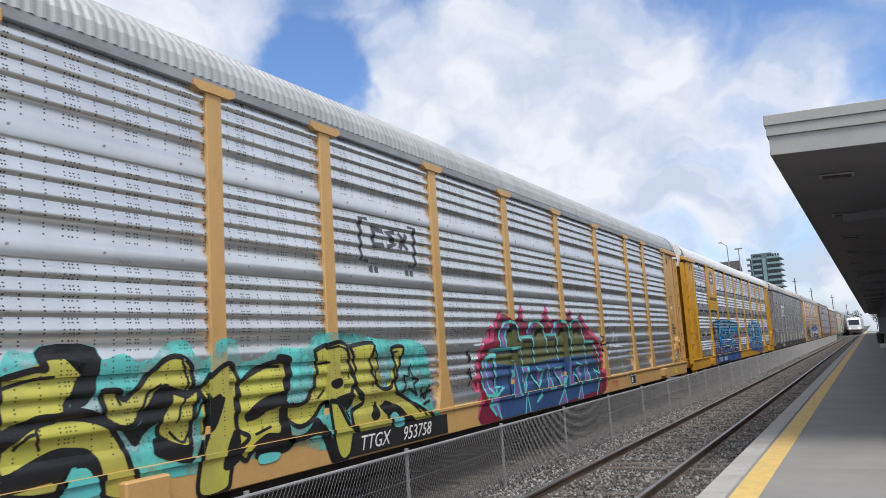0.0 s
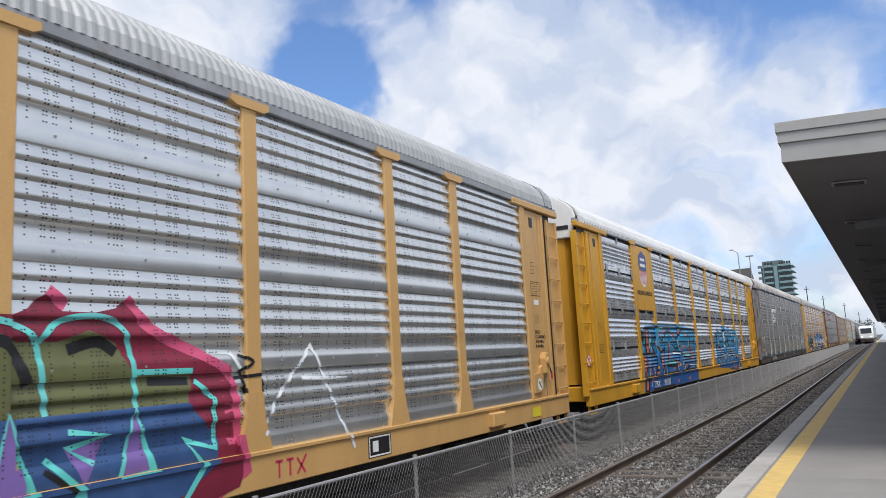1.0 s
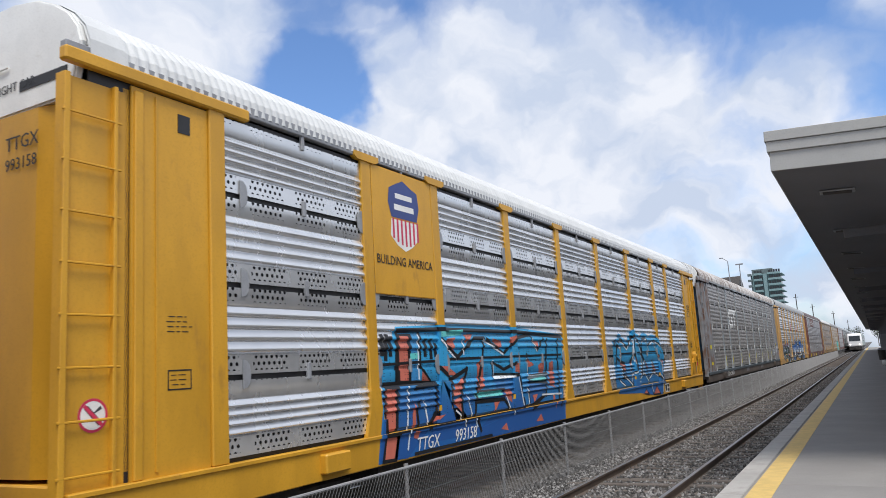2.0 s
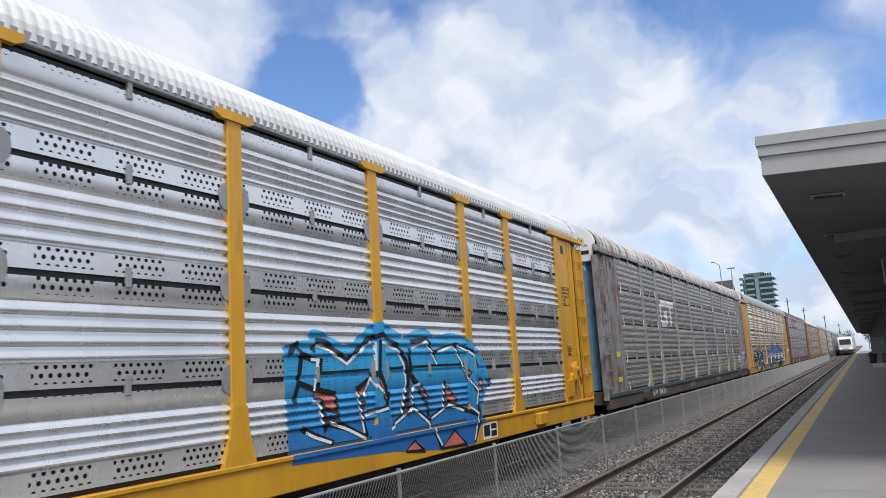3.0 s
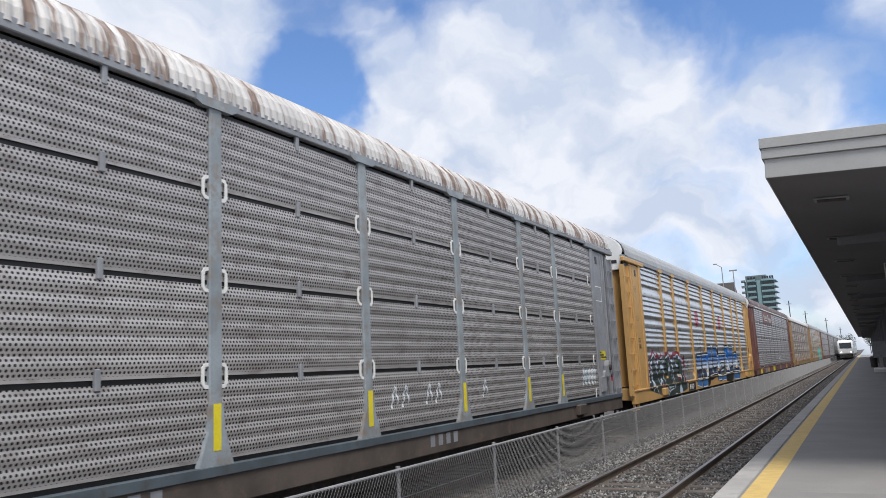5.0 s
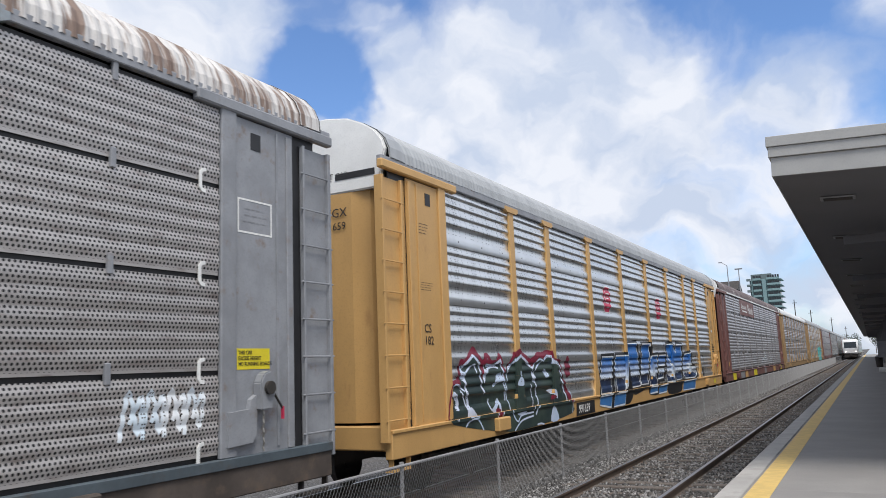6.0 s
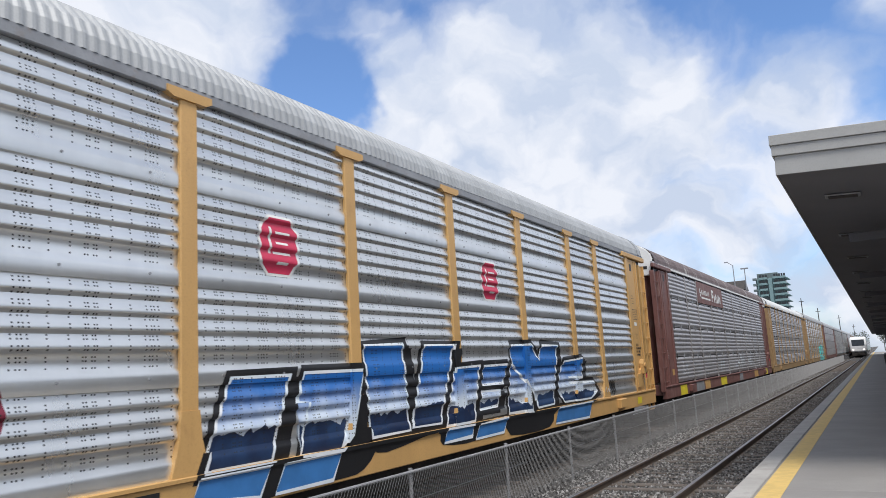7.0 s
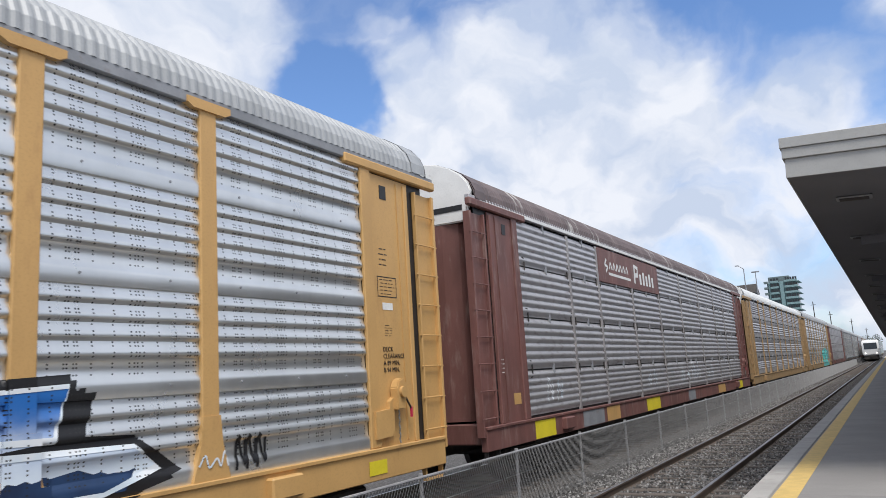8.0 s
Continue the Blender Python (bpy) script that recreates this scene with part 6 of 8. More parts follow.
    g.line("black", 3, 0.075, (5.78, 2.32), (6.49, 2.44), (6.92, 1.88), (7.26, 1.57), (7.16, 1.08), (6.97, 0.80), rounded=False)
    g.line("black", 3, 0.075, (6.50, 2.45), (7.18, 2.31), (7.35, 2.05), rounded=False)
    g.line("black", 3, 0.075, (5.02, 1.80), (5.07, 1.53), rounded=False)
    g.line("black", 3, 0.075, (6.10, 1.86), (5.99, 1.45), rounded=False)
    g.line("black", 3, 0.075, (5.56, 1.30), (6.24, 1.49), (7.23, 1.22), rounded=False)
    g.line("black", 3, 0.075, (2.51, 2.32), (2.69, 2.27), (2.79, 2.25), rounded=False)
    g.line("black", 3, 0.075, (2.26, 2.32), (2.42, 2.45), (2.51, 2.32), (2.44, 1.98), (2.33, 1.74), rounded=False)
    g.line("white", 4, 0.04, (2.80, 2.43), (2.97, 2.40), (3.44, 2.19), (3.99, 2.48), rounded=False)
    g.line("white", 4, 0.04, (4.10, 2.48), (4.09, 2.08), rounded=False)
    g.line("white", 4, 0.04, (4.25, 2.48), (4.68, 2.37), (4.87, 2.13), (4.89, 1.87), (4.71, 1.43), rounded=False)
    g.line("white", 4, 0.04, (3.77, 1.74), (3.96, 1.98), (4.25, 1.77), rounded=False)
    g.line("white", 4, 0.04, (3.64, 1.82), (3.78, 1.26), rounded=False)
    g.line("white", 4, 0.04, (3.81, 1.49), (4.33, 1.55), rounded=False)
    g.line("white", 4, 0.04, (2.67, 1.74), (2.82, 1.72), (2.88, 1.46), rounded=False)
    g.line("white", 4, 0.04, (3.02, 1.46), (3.41, 1.34), (3.84, 1.17), rounded=False)
    g.line("white", 4, 0.04, (2.55, 1.38), (2.72, 1.31), (3.05, 1.21), rounded=False)
    g.line("white", 4, 0.04, (4.38, 1.25), (5.06, 1.50), (5.51, 1.25), (5.82, 0.87), rounded=False)
    g.line("white", 4, 0.04, (5.06, 1.57), (5.02, 1.74), (5.14, 1.82), (5.31, 1.84), rounded=False)
    g.line("white", 4, 0.04, (5.12, 2.39), (5.55, 2.49), (5.87, 2.13), rounded=False)
    g.line("white", 4, 0.04, (5.87, 2.32), (6.44, 2.42), (6.70, 2.17), (6.97, 1.81), (7.20, 1.65), (7.12, 1.41), rounded=False)
    g.line("white", 4, 0.04, (6.60, 2.44), (7.24, 2.23), (7.29, 2.01), rounded=False)
    g.line("white", 4, 0.04, (6.05, 1.83), (5.96, 1.45), rounded=False)
    g.line("white", 4, 0.04, (5.60, 1.30), (6.19, 1.47), (6.71, 1.34), rounded=False)
    g.line("white", 4, 0.04, (6.89, 1.38), (7.17, 1.26), (7.10, 1.09), (6.97, 0.83), rounded=False)
    g.line("white", 4, 0.04, (2.69, 2.26), (2.83, 2.25), (2.79, 2.05), (2.73, 1.87), rounded=False)
    g.line("black", 4, 0.035, (2.79, 2.09), (3.29, 2.09), (3.96, 2.10), rounded=False)
    g.line("black", 4, 0.035, (4.39, 2.10), (5.03, 2.11), (5.59, 2.11), rounded=False)
    g.line("black", 4, 0.035, (5.68, 2.12), (6.87, 2.11), rounded=False)
    g.line("black", 1, 0.05, (7.66, 1.84), (7.72, 1.73))
    g.line("black", 1, 0.05, (7.77, 1.85), (7.81, 1.70))
    g.line("black", 1, 0.05, (7.86, 1.82), (7.66, 1.77))
    g.done()


def graffiti_dark(car):
    """Deep green letters with pale edges and a dark red halo."""
    g = Spray(car, "lapped")
    g.fill("maroon", 0, (-11.90, 1.29), (-11.80, 1.61), (-11.66, 1.77), (-11.42, 1.80), (-11.46, 2.03), (-11.35, 2.13), (-11.27, 2.09), (-10.98, 2.26), (-10.84, 2.34), (-10.66, 2.20), (-10.54, 2.08), (-10.45, 2.20), (-10.29, 2.22), (-10.25, 2.10), (-9.98, 2.09), (-9.82, 2.23), (-9.70, 2.06), (-9.58, 1.89), (-9.44, 2.02), (-8.93, 2.30), (-8.39, 2.09), (-8.15, 2.15), (-7.96, 2.22), (-7.64, 2.22), (-7.50, 2.26), (-7.15, 2.25), (-7.09, 2.09), (-6.65, 2.04), (-6.59, 1.75), (-6.37, 1.49), (-6.23, 1.32), (-6.17, 1.06), (-7.84, 1.01), (-9.56, 1.02), (-11.70, 1.12))
    g.fill("maroon", 0, (-6.38, 1.95), (-6.24, 2.12), (-6.11, 2.07), (-6.05, 1.81), (-6.20, 1.65), (-6.39, 1.70))
    g.fill("deep", 1, (-11.74, 1.58), (-11.66, 1.70), (-11.45, 1.67), (-11.39, 1.70), (-11.41, 1.93), (-11.38, 2.03), (-11.30, 2.00), (-10.91, 2.19), (-10.65, 2.06), (-10.63, 1.89), (-10.58, 1.66), (-10.48, 1.94), (-10.40, 2.04), (-10.23, 2.01), (-9.82, 2.09), (-9.70, 1.90), (-9.65, 1.59), (-9.61, 1.83), (-9.49, 1.95), (-8.92, 2.17), (-8.28, 1.90), (-7.93, 2.11), (-7.65, 2.07), (-7.48, 2.12), (-7.23, 2.13), (-7.10, 2.01), (-6.73, 1.99), (-6.65, 1.59), (-6.47, 1.26), (-6.21, 1.11), (-6.19, 0.86), (-8.33, 0.76), (-9.56, 0.76), (-11.76, 1.07), (-11.68, 1.21), (-11.56, 1.34), (-11.57, 1.44), (-11.77, 1.49))
    g.fill("pale", 2, (-11.77, 1.53), (-11.69, 1.60), (-11.57, 1.56), (-11.47, 1.43), (-11.51, 1.31), (-11.70, 1.13), (-11.65, 1.25), (-11.57, 1.36), (-11.58, 1.44), (-11.68, 1.48))
    g.fill("pale", 2, (-11.37, 2.03), (-11.33, 1.92), (-11.23, 1.89), (-11.20, 1.71), (-11.12, 1.44), (-11.10, 1.31), (-10.97, 1.21), (-10.86, 1.12), (-11.03, 1.14), (-11.21, 1.14), (-11.18, 1.32), (-11.22, 1.50), (-11.27, 1.71), (-11.39, 1.80), (-11.41, 1.93))
    g.fill("pale", 2, (-10.48, 2.02), (-10.45, 1.91), (-10.31, 1.93), (-10.54, 1.68), (-10.50, 1.88))
    g.fill("pale", 2, (-10.17, 1.60), (-10.03, 1.76), (-9.90, 1.85), (-9.77, 1.84), (-9.70, 1.71), (-9.90, 1.68))
    g.fill("pale", 2, (-8.95, 1.76), (-8.80, 1.59), (-9.16, 1.60))
    g.fill("pale", 2, (-7.70, 1.88), (-7.37, 1.75), (-7.60, 1.69))
    g.fill("pale", 2, (-7.55, 1.42), (-7.14, 1.43), (-7.08, 1.23), (-7.31, 1.34))
    g.fill("pale", 2, (-7.30, 1.10), (-7.04, 0.80), (-7.52, 0.79))
    g.fill("pale", 2, (-9.22, 1.07), (-8.76, 1.08), (-9.08, 1.02))
    g.fill("pale", 2, (-10.28, 1.20), (-10.15, 1.28), (-9.99, 1.40), (-9.90, 1.31), (-9.86, 1.11), (-9.94, 1.16), (-9.99, 1.29), (-10.14, 1.15))
    g.fill("pale", 2, (-8.31, 1.83), (-8.17, 1.76), (-8.15, 1.61), (-8.31, 1.66))
    g.line("pale", 2, 0.055, (-11.33, 1.98), (-10.91, 2.18), (-10.68, 2.03), (-10.62, 1.66), (-10.53, 1.51), rounded=False)
    g.line("pale", 2, 0.055, (-9.49, 1.92), (-8.88, 2.17), (-8.28, 1.90), (-8.31, 1.76), (-8.17, 1.61), (-8.10, 1.18), (-8.32, 0.99), rounded=False)
    g.line("pale", 2, 0.055, (-10.40, 2.00), (-10.11, 1.98), (-9.81, 2.08), (-9.68, 1.84), (-9.64, 1.34), rounded=False)
    g.line("pale", 2, 0.055, (-7.65, 2.07), (-7.48, 2.14), (-7.20, 2.13), (-7.17, 2.02), (-6.73, 1.96), (-6.67, 1.68), (-6.47, 1.26), (-6.41, 1.13), rounded=False)
    g.line("pale", 2, 0.035, (-11.71, 1.63), (-11.60, 1.70), (-11.45, 1.68), (-11.27, 1.58))
    g.line("pale", 2, 0.035, (-11.43, 1.60), (-11.29, 1.46), (-11.20, 1.27))
    g.line("pale", 2, 0.035, (-11.23, 1.89), (-10.97, 2.00), (-10.85, 2.01), (-10.80, 1.87))
    g.line("pale", 2, 0.035, (-10.39, 1.93), (-10.11, 1.97), (-9.90, 1.94))
    g.line("pale", 2, 0.035, (-9.49, 1.92), (-9.59, 1.52), (-9.46, 1.13), (-9.23, 0.92), (-9.03, 1.02), (-8.43, 1.04))
    g.line("pale", 2, 0.035, (-8.94, 1.86), (-8.95, 1.76))
    g.line("pale", 2, 0.035, (-8.80, 1.57), (-8.75, 1.41))
    g.line("pale", 2, 0.035, (-8.41, 1.59), (-8.36, 1.35), (-8.41, 1.07))
    g.line("pale", 2, 0.035, (-8.28, 1.90), (-7.93, 2.07), (-7.65, 2.03))
    g.line("pale", 2, 0.035, (-8.22, 1.79), (-8.10, 1.90), (-7.78, 2.02))
    g.line("pale", 2, 0.035, (-6.19, 1.40), (-6.11, 1.14), (-6.19, 0.86))
    g.line("pale", 2, 0.035, (-10.35, 1.41), (-10.38, 1.30), (-10.28, 1.20))
    g.line("pale", 2, 0.035, (-9.38, 0.76), (-9.03, 0.92), (-8.44, 0.97))
    g.line("pale", 2, 0.035, (-11.35, 1.00), (-11.19, 1.09), (-10.90, 1.09), (-10.69, 0.89))
    g.line("pale", 2, 0.035, (-11.07, 1.30), (-10.86, 1.14))
    g.line("pale", 2, 0.035, (-11.51, 1.31), (-11.65, 1.12))
    g.line("pale", 2, 0.035, (-8.27, 0.78), (-8.09, 0.79), (-7.91, 0.76))
    g.fill("maroon", 3, (-10.13, 1.19), (-9.91, 1.19), (-9.89, 0.92), (-10.04, 0.91))
    g.fill("maroon", 3, (-7.40, 1.22), (-7.29, 1.32), (-7.12, 1.27))
    g.line("pale", 4, 0.03, (-10.13, 1.19), (-10.04, 0.90), rounded=False)
    g.line("pale", 4, 0.03, (-9.90, 1.17), (-9.88, 0.92), rounded=False)
    g.done()


def graffiti_sky(car):
    """Block letters that fade from blue to white over a jagged dark range, with white edges and black sides."""
    g = Spray(car, "lapped")
    g.block((-3.65, 2.08), (-2.71, 2.08), (-3.05, 1.15), (-4.05, 1.15))
    g.block((-2.46, 2.10), (-1.27, 2.10), (-1.57, 1.28), (-1.80, 1.12), (-2.57, 1.14), (-2.36, 1.75), (-2.58, 1.76))
    g.block((-1.21, 2.43), (-0.24, 2.45), (-0.15, 1.21), (-1.10, 1.20))
    g.block((0.37, 2.43), (1.30, 2.44), (0.75, 1.23), (-0.07, 1.24))
    g.block((1.31, 2.06), (2.18, 2.08), (1.88, 1.17), (0.92, 1.17))
    g.block((2.33, 2.07), (3.31, 2.08), (3.08, 1.75), (2.24, 1.75))
    g.block((2.22, 1.64), (2.99, 1.63), (2.83, 1.36), (2.12, 1.34))
    g.block((3.52, 2.43), (4.52, 2.45), (4.84, 2.14), (5.05, 2.43), (5.91, 2.43), (5.48, 1.22), (4.62, 1.20), (4.11, 1.74), (3.51, 2.08))
    g.block((3.46, 2.08), (4.22, 1.63), (4.27, 1.17), (3.23, 1.19))
    g.block((6.23, 2.08), (7.46, 2.14), (7.34, 1.70), (6.43, 1.73), (6.51, 1.61), (8.11, 1.58), (8.39, 1.37), (7.80, 1.20), (6.07, 1.22), (5.80, 1.49), (5.94, 1.85))
    g.fill("black", 1, (-3.05, 1.15), (-2.57, 1.14), (-1.82, 1.12), (-1.57, 1.28), (-1.27, 2.10), (-1.01, 2.06), (-0.97, 1.22), (-1.36, 0.83), (-1.95, 0.78), (-3.04, 0.77), (-3.32, 0.78))
    g.fill("black", 1, (-1.10, 1.20), (-0.15, 1.21), (0.92, 1.19), (1.88, 1.17), (3.23, 1.19), (5.47, 1.21), (8.01, 1.20), (7.78, 1.11), (5.61, 1.11), (5.07, 0.79), (3.17, 0.81), (3.10, 1.14), (1.98, 1.10), (1.80, 0.86), (0.71, 0.91), (0.56, 1.11), (-0.83, 0.98), (-1.21, 1.10))
    g.fill("chrome", 2, (-3.65, 2.08), (-2.71, 2.08), (-3.05, 1.15), (-4.05, 1.15))
    g.fill("chrome", 2, (-2.46, 2.10), (-1.27, 2.10), (-1.57, 1.28), (-1.80, 1.12), (-2.57, 1.14), (-2.36, 1.75), (-2.58, 1.76))
    g.fill("chrome", 2, (-1.21, 2.43), (-0.24, 2.45), (-0.15, 1.21), (-1.10, 1.20))
    g.fill("chrome", 2, (0.37, 2.43), (1.30, 2.44), (0.75, 1.23), (-0.07, 1.24))
    g.fill("chrome", 2, (1.31, 2.06), (2.18, 2.08), (1.88, 1.17), (0.92, 1.17))
    g.fill("chrome", 2, (2.33, 2.07), (3.31, 2.08), (3.08, 1.75), (2.24, 1.75))
    g.fill("chrome", 2, (2.22, 1.64), (2.99, 1.63), (2.83, 1.36), (2.12, 1.34))
    g.fill("chrome", 2, (3.52, 2.43), (4.52, 2.45), (4.84, 2.14), (5.05, 2.43), (5.91, 2.43), (5.48, 1.22), (4.62, 1.20), (4.11, 1.74), (3.51, 2.08))
    g.fill("chrome", 2, (3.46, 2.08), (4.22, 1.63), (4.27, 1.17), (3.23, 1.19))
    g.fill("chrome", 2, (6.23, 2.08), (7.46, 2.14), (7.34, 1.70), (6.43, 1.73), (6.51, 1.61), (8.11, 1.58), (8.39, 1.37), (7.80, 1.20), (6.07, 1.22), (5.80, 1.49), (5.94, 1.85))
    g.fill("low_blue", 2, (-4.12, 1.10), (-3.10, 1.10), (-3.28, 0.79), (-4.21, 0.90))
    g.fill("low_blue", 2, (-2.87, 1.09), (-1.82, 1.10), (-2.01, 0.79), (-3.04, 0.79))
    g.fill("low_blue", 2, (0.88, 1.13), (1.77, 1.12), (1.69, 0.94), (0.75, 0.93))
    g.fill("low_blue", 2, (1.98, 1.10), (3.10, 1.14), (2.90, 0.89), (1.80, 0.88))
    g.fill("low_blue", 2, (5.62, 1.13), (7.79, 1.13), (7.50, 0.79), (5.39, 0.82))
    g.range(0.62, (-3.65, 2.08), (-2.71, 2.08), (-3.05, 1.15), (-4.05, 1.15))
    g.range(0.64, (-2.46, 2.10), (-1.27, 2.10), (-1.80, 1.12), (-2.57, 1.14))
    g.range(0.78, (-1.21, 2.43), (-0.24, 2.45), (-0.15, 1.21), (-1.10, 1.20))
    g.range(0.76, (0.37, 2.43), (1.30, 2.44), (0.75, 1.23), (-0.07, 1.24))
    g.range(0.72, (1.31, 2.06), (2.18, 2.08), (1.88, 1.17), (0.92, 1.17))
    g.range(0.6, (2.22, 1.64), (2.99, 1.63), (2.83, 1.36), (2.12, 1.34))
    g.range(0.72, (3.46, 2.08), (4.22, 1.63), (4.27, 1.17), (3.23, 1.19))
    g.range(0.78, (4.84, 2.14), (5.91, 2.43), (5.48, 1.22), (4.62, 1.20))
    g.range(0.5, (5.95, 1.61), (8.28, 1.56), (8.01, 1.20), (6.07, 1.22))
    g.line("white", 4, 0.04, (-3.65, 2.08), (-2.71, 2.08), (-3.05, 1.15), (-4.05, 1.15), closed=True, rounded=False)
    g.line("white", 4, 0.04, (-2.46, 2.10), (-1.27, 2.10), (-1.57, 1.28), (-1.80, 1.12), (-2.57, 1.14), (-2.36, 1.75), (-2.58, 1.76), closed=True, rounded=False)
    g.line("white", 4, 0.04, (-1.21, 2.43), (-0.24, 2.45), (-0.15, 1.21), (-1.10, 1.20), closed=True, rounded=False)
    g.line("white", 4, 0.04, (0.37, 2.43), (1.30, 2.44), (0.75, 1.23), (-0.07, 1.24), closed=True, rounded=False)
    g.line("white", 4, 0.04, (1.31, 2.06), (2.18, 2.08), (1.88, 1.17), (0.92, 1.17), closed=True, rounded=False)
    g.line("white", 4, 0.04, (2.33, 2.07), (3.31, 2.08), (3.08, 1.75), (2.24, 1.75), closed=True, rounded=False)
    g.line("white", 4, 0.04, (2.22, 1.64), (2.99, 1.63), (2.83, 1.36), (2.12, 1.34), closed=True, rounded=False)
    g.line("white", 4, 0.04, (3.52, 2.43), (4.52, 2.45), (4.84, 2.14), (5.05, 2.43), (5.91, 2.43), (5.48, 1.22), (4.62, 1.20), (4.11, 1.74), (3.51, 2.08), closed=True, rounded=False)
    g.line("white", 4, 0.04, (3.46, 2.08), (4.22, 1.63), (4.27, 1.17), (3.23, 1.19), closed=True, rounded=False)
    g.line("white", 4, 0.04, (6.23, 2.08), (7.46, 2.14), (7.34, 1.70), (6.43, 1.73), (6.51, 1.61), (8.11, 1.58), (8.39, 1.37), (7.80, 1.20), (6.07, 1.22), (5.80, 1.49), (5.94, 1.85), closed=True, rounded=False)
    g.line("white", 4, 0.035, (-4.12, 1.10), (-3.10, 1.10), (-3.28, 0.79), (-4.21, 0.90), closed=True, rounded=False)
    g.line("white", 4, 0.035, (-2.87, 1.09), (-1.82, 1.10), (-2.01, 0.79), (-3.04, 0.79), closed=True, rounded=False)
    g.line("white", 4, 0.035, (0.88, 1.13), (1.77, 1.12), (1.69, 0.94), (0.75, 0.93), closed=True, rounded=False)
    g.line("white", 4, 0.035, (1.98, 1.10), (3.10, 1.14), (2.90, 0.89), (1.80, 0.88), closed=True, rounded=False)
    g.line("white", 4, 0.035, (5.62, 1.13), (7.79, 1.13), (7.50, 0.79), (5.39, 0.82), closed=True, rounded=False)
    for y in (9.35, 9.5, 9.65):
        g.line("black", 2, 0.035, (y, 1.2), (y + 0.05, 1.55), (y + 0.12, 1.25), (y + 0.16, 1.5))
    g.line("white", 3, 0.022, (8.82, 1.3), (8.9, 1.4), (8.95, 1.28), (9.05, 1.36), (9.1, 1.28), (9.15, 1.42), (9.2, 1.27))
    g.done()


def bars(car, kind, name, color, y0, y1, z0, z1, rows, label="", lift=0.006, seed=1):
    """Lines of small unreadable print as plain bars."""
    rng = random.Random(seed)
    out, h = [], (z1 - z0) / rows
    for i in range(rows):
        a, b = y0 + rng.uniform(0, 0.12) * (y1 - y0), y1 - rng.uniform(0, 0.25) * (y1 - y0)
        while a < b - 0.02:
            w = min(b - a, rng.uniform(0.04, 0.12))
            out.append([(a, z0 + h * (i + 0.42)), (a + w, z0 + h * (i + 0.42)), (a + w, z0 + h * (i + 0.6)), (a, z0 + h * (i + 0.6))])
            a += w + 0.025
    return side_plate(car, name, color, out, lift, label)


def side_plate(car, name, color, polygons, lift, label="", x=None):
    """Flat marks on the smooth end sheets or the sill."""
    bm = bmesh.new()
    for p in polygons:
        vs = [bm.verts.new(((SIDE - 0.035 if x is None else x) + lift, a, b)) for a, b in p]
        f = bm.faces.new(vs)
        f.normal_update()
        if f.normal.x < 0:
            f.normal_flip()
    return part(name, bm, color, car, label)


def rect(y0, y1, z0, z1):
    return [(y0, z0), (y1, z0), (y1, z1), (y0, z1)]


def frame_lines(y0, y1, z0, z1, w):
    return [rect(y0, y1, z0, z0 + w), rect(y0, y1, z1 - w, z1), rect(y0, y0 + w, z0 + w, z1 - w), rect(y1 - w, y1, z0 + w, z1 - w)]


def print_on_end(car, ink, s):
    """The small print, frame and labels on the smooth side of an end."""
    a, b = sorted((s * 12.05, s * 12.52))
    side_plate(car, "print_frame", ink, frame_lines(a, b, 3.18, 3.47, 0.012), 0.003)
    bars(car, "", "small_print", ink, a + 0.03, b - 0.03, 3.2, 3.45, 5, seed=2, lift=0.003)
    bars(car, "", "small_print", ink, a + 0.05, a + 0.28, 3.6, 3.9, 4, seed=3, lift=0.003)
    bars(car, "", "small_print", ink, a + 0.12, a + 0.32, 2.62, 2.8, 5, seed=4, lift=0.003)
    lettering("deck_print", "DECK\nCLEARANCE\nA 89 MIN.\nB 94 MIN.", 0.095, ink, car, SIDE - 0.029, a + 0.06, 2.42, 0, "black deck clearance print")


def round_label(car, y, z, r, x=None, ring=False):
    disc = [(y + r * math.cos(i * math.tau / 20), z + r * math.sin(i * math.tau / 20)) for i in range(20)]
    side_plate(car, "round_label", M["white"], [disc], 0.004, "white round label with a dark mark", x)
    if ring:
        inner = [(y + (a - y) * 0.84, z + (b - z) * 0.84) for a, b in disc]
        side_plate(car, "label_ring", M["badge_red"], [[disc[i], disc[(i + 1) % 20], inner[(i + 1) % 20], inner[i]] for i in range(20)], 0.005, "red ring of the label", x)
        side_plate(car, "label_bar", M["badge_red"], [[(y - r * 0.66, z + r * 0.5), (y - r * 0.5, z + r * 0.66), (y + r * 0.66, z - r * 0.5), (y + r * 0.5, z - r * 0.66)]], 0.0062, "red slanting bar", x)
    side_plate(car, "label_mark", SP["grey_mark"], [[(y - r * 0.6, z + r * 0.4), (y - r * 0.35, z + r * 0.6), (y + r * 0.6, z - r * 0.4), (y + r * 0.35, z - r * 0.6)]] + [[(y - 0.02, z), (y + r * 0.6, z + r * 0.35), (y + r * 0.5, z + r * 0.55)]], 0.0055, "", x)


INK = M["black"]

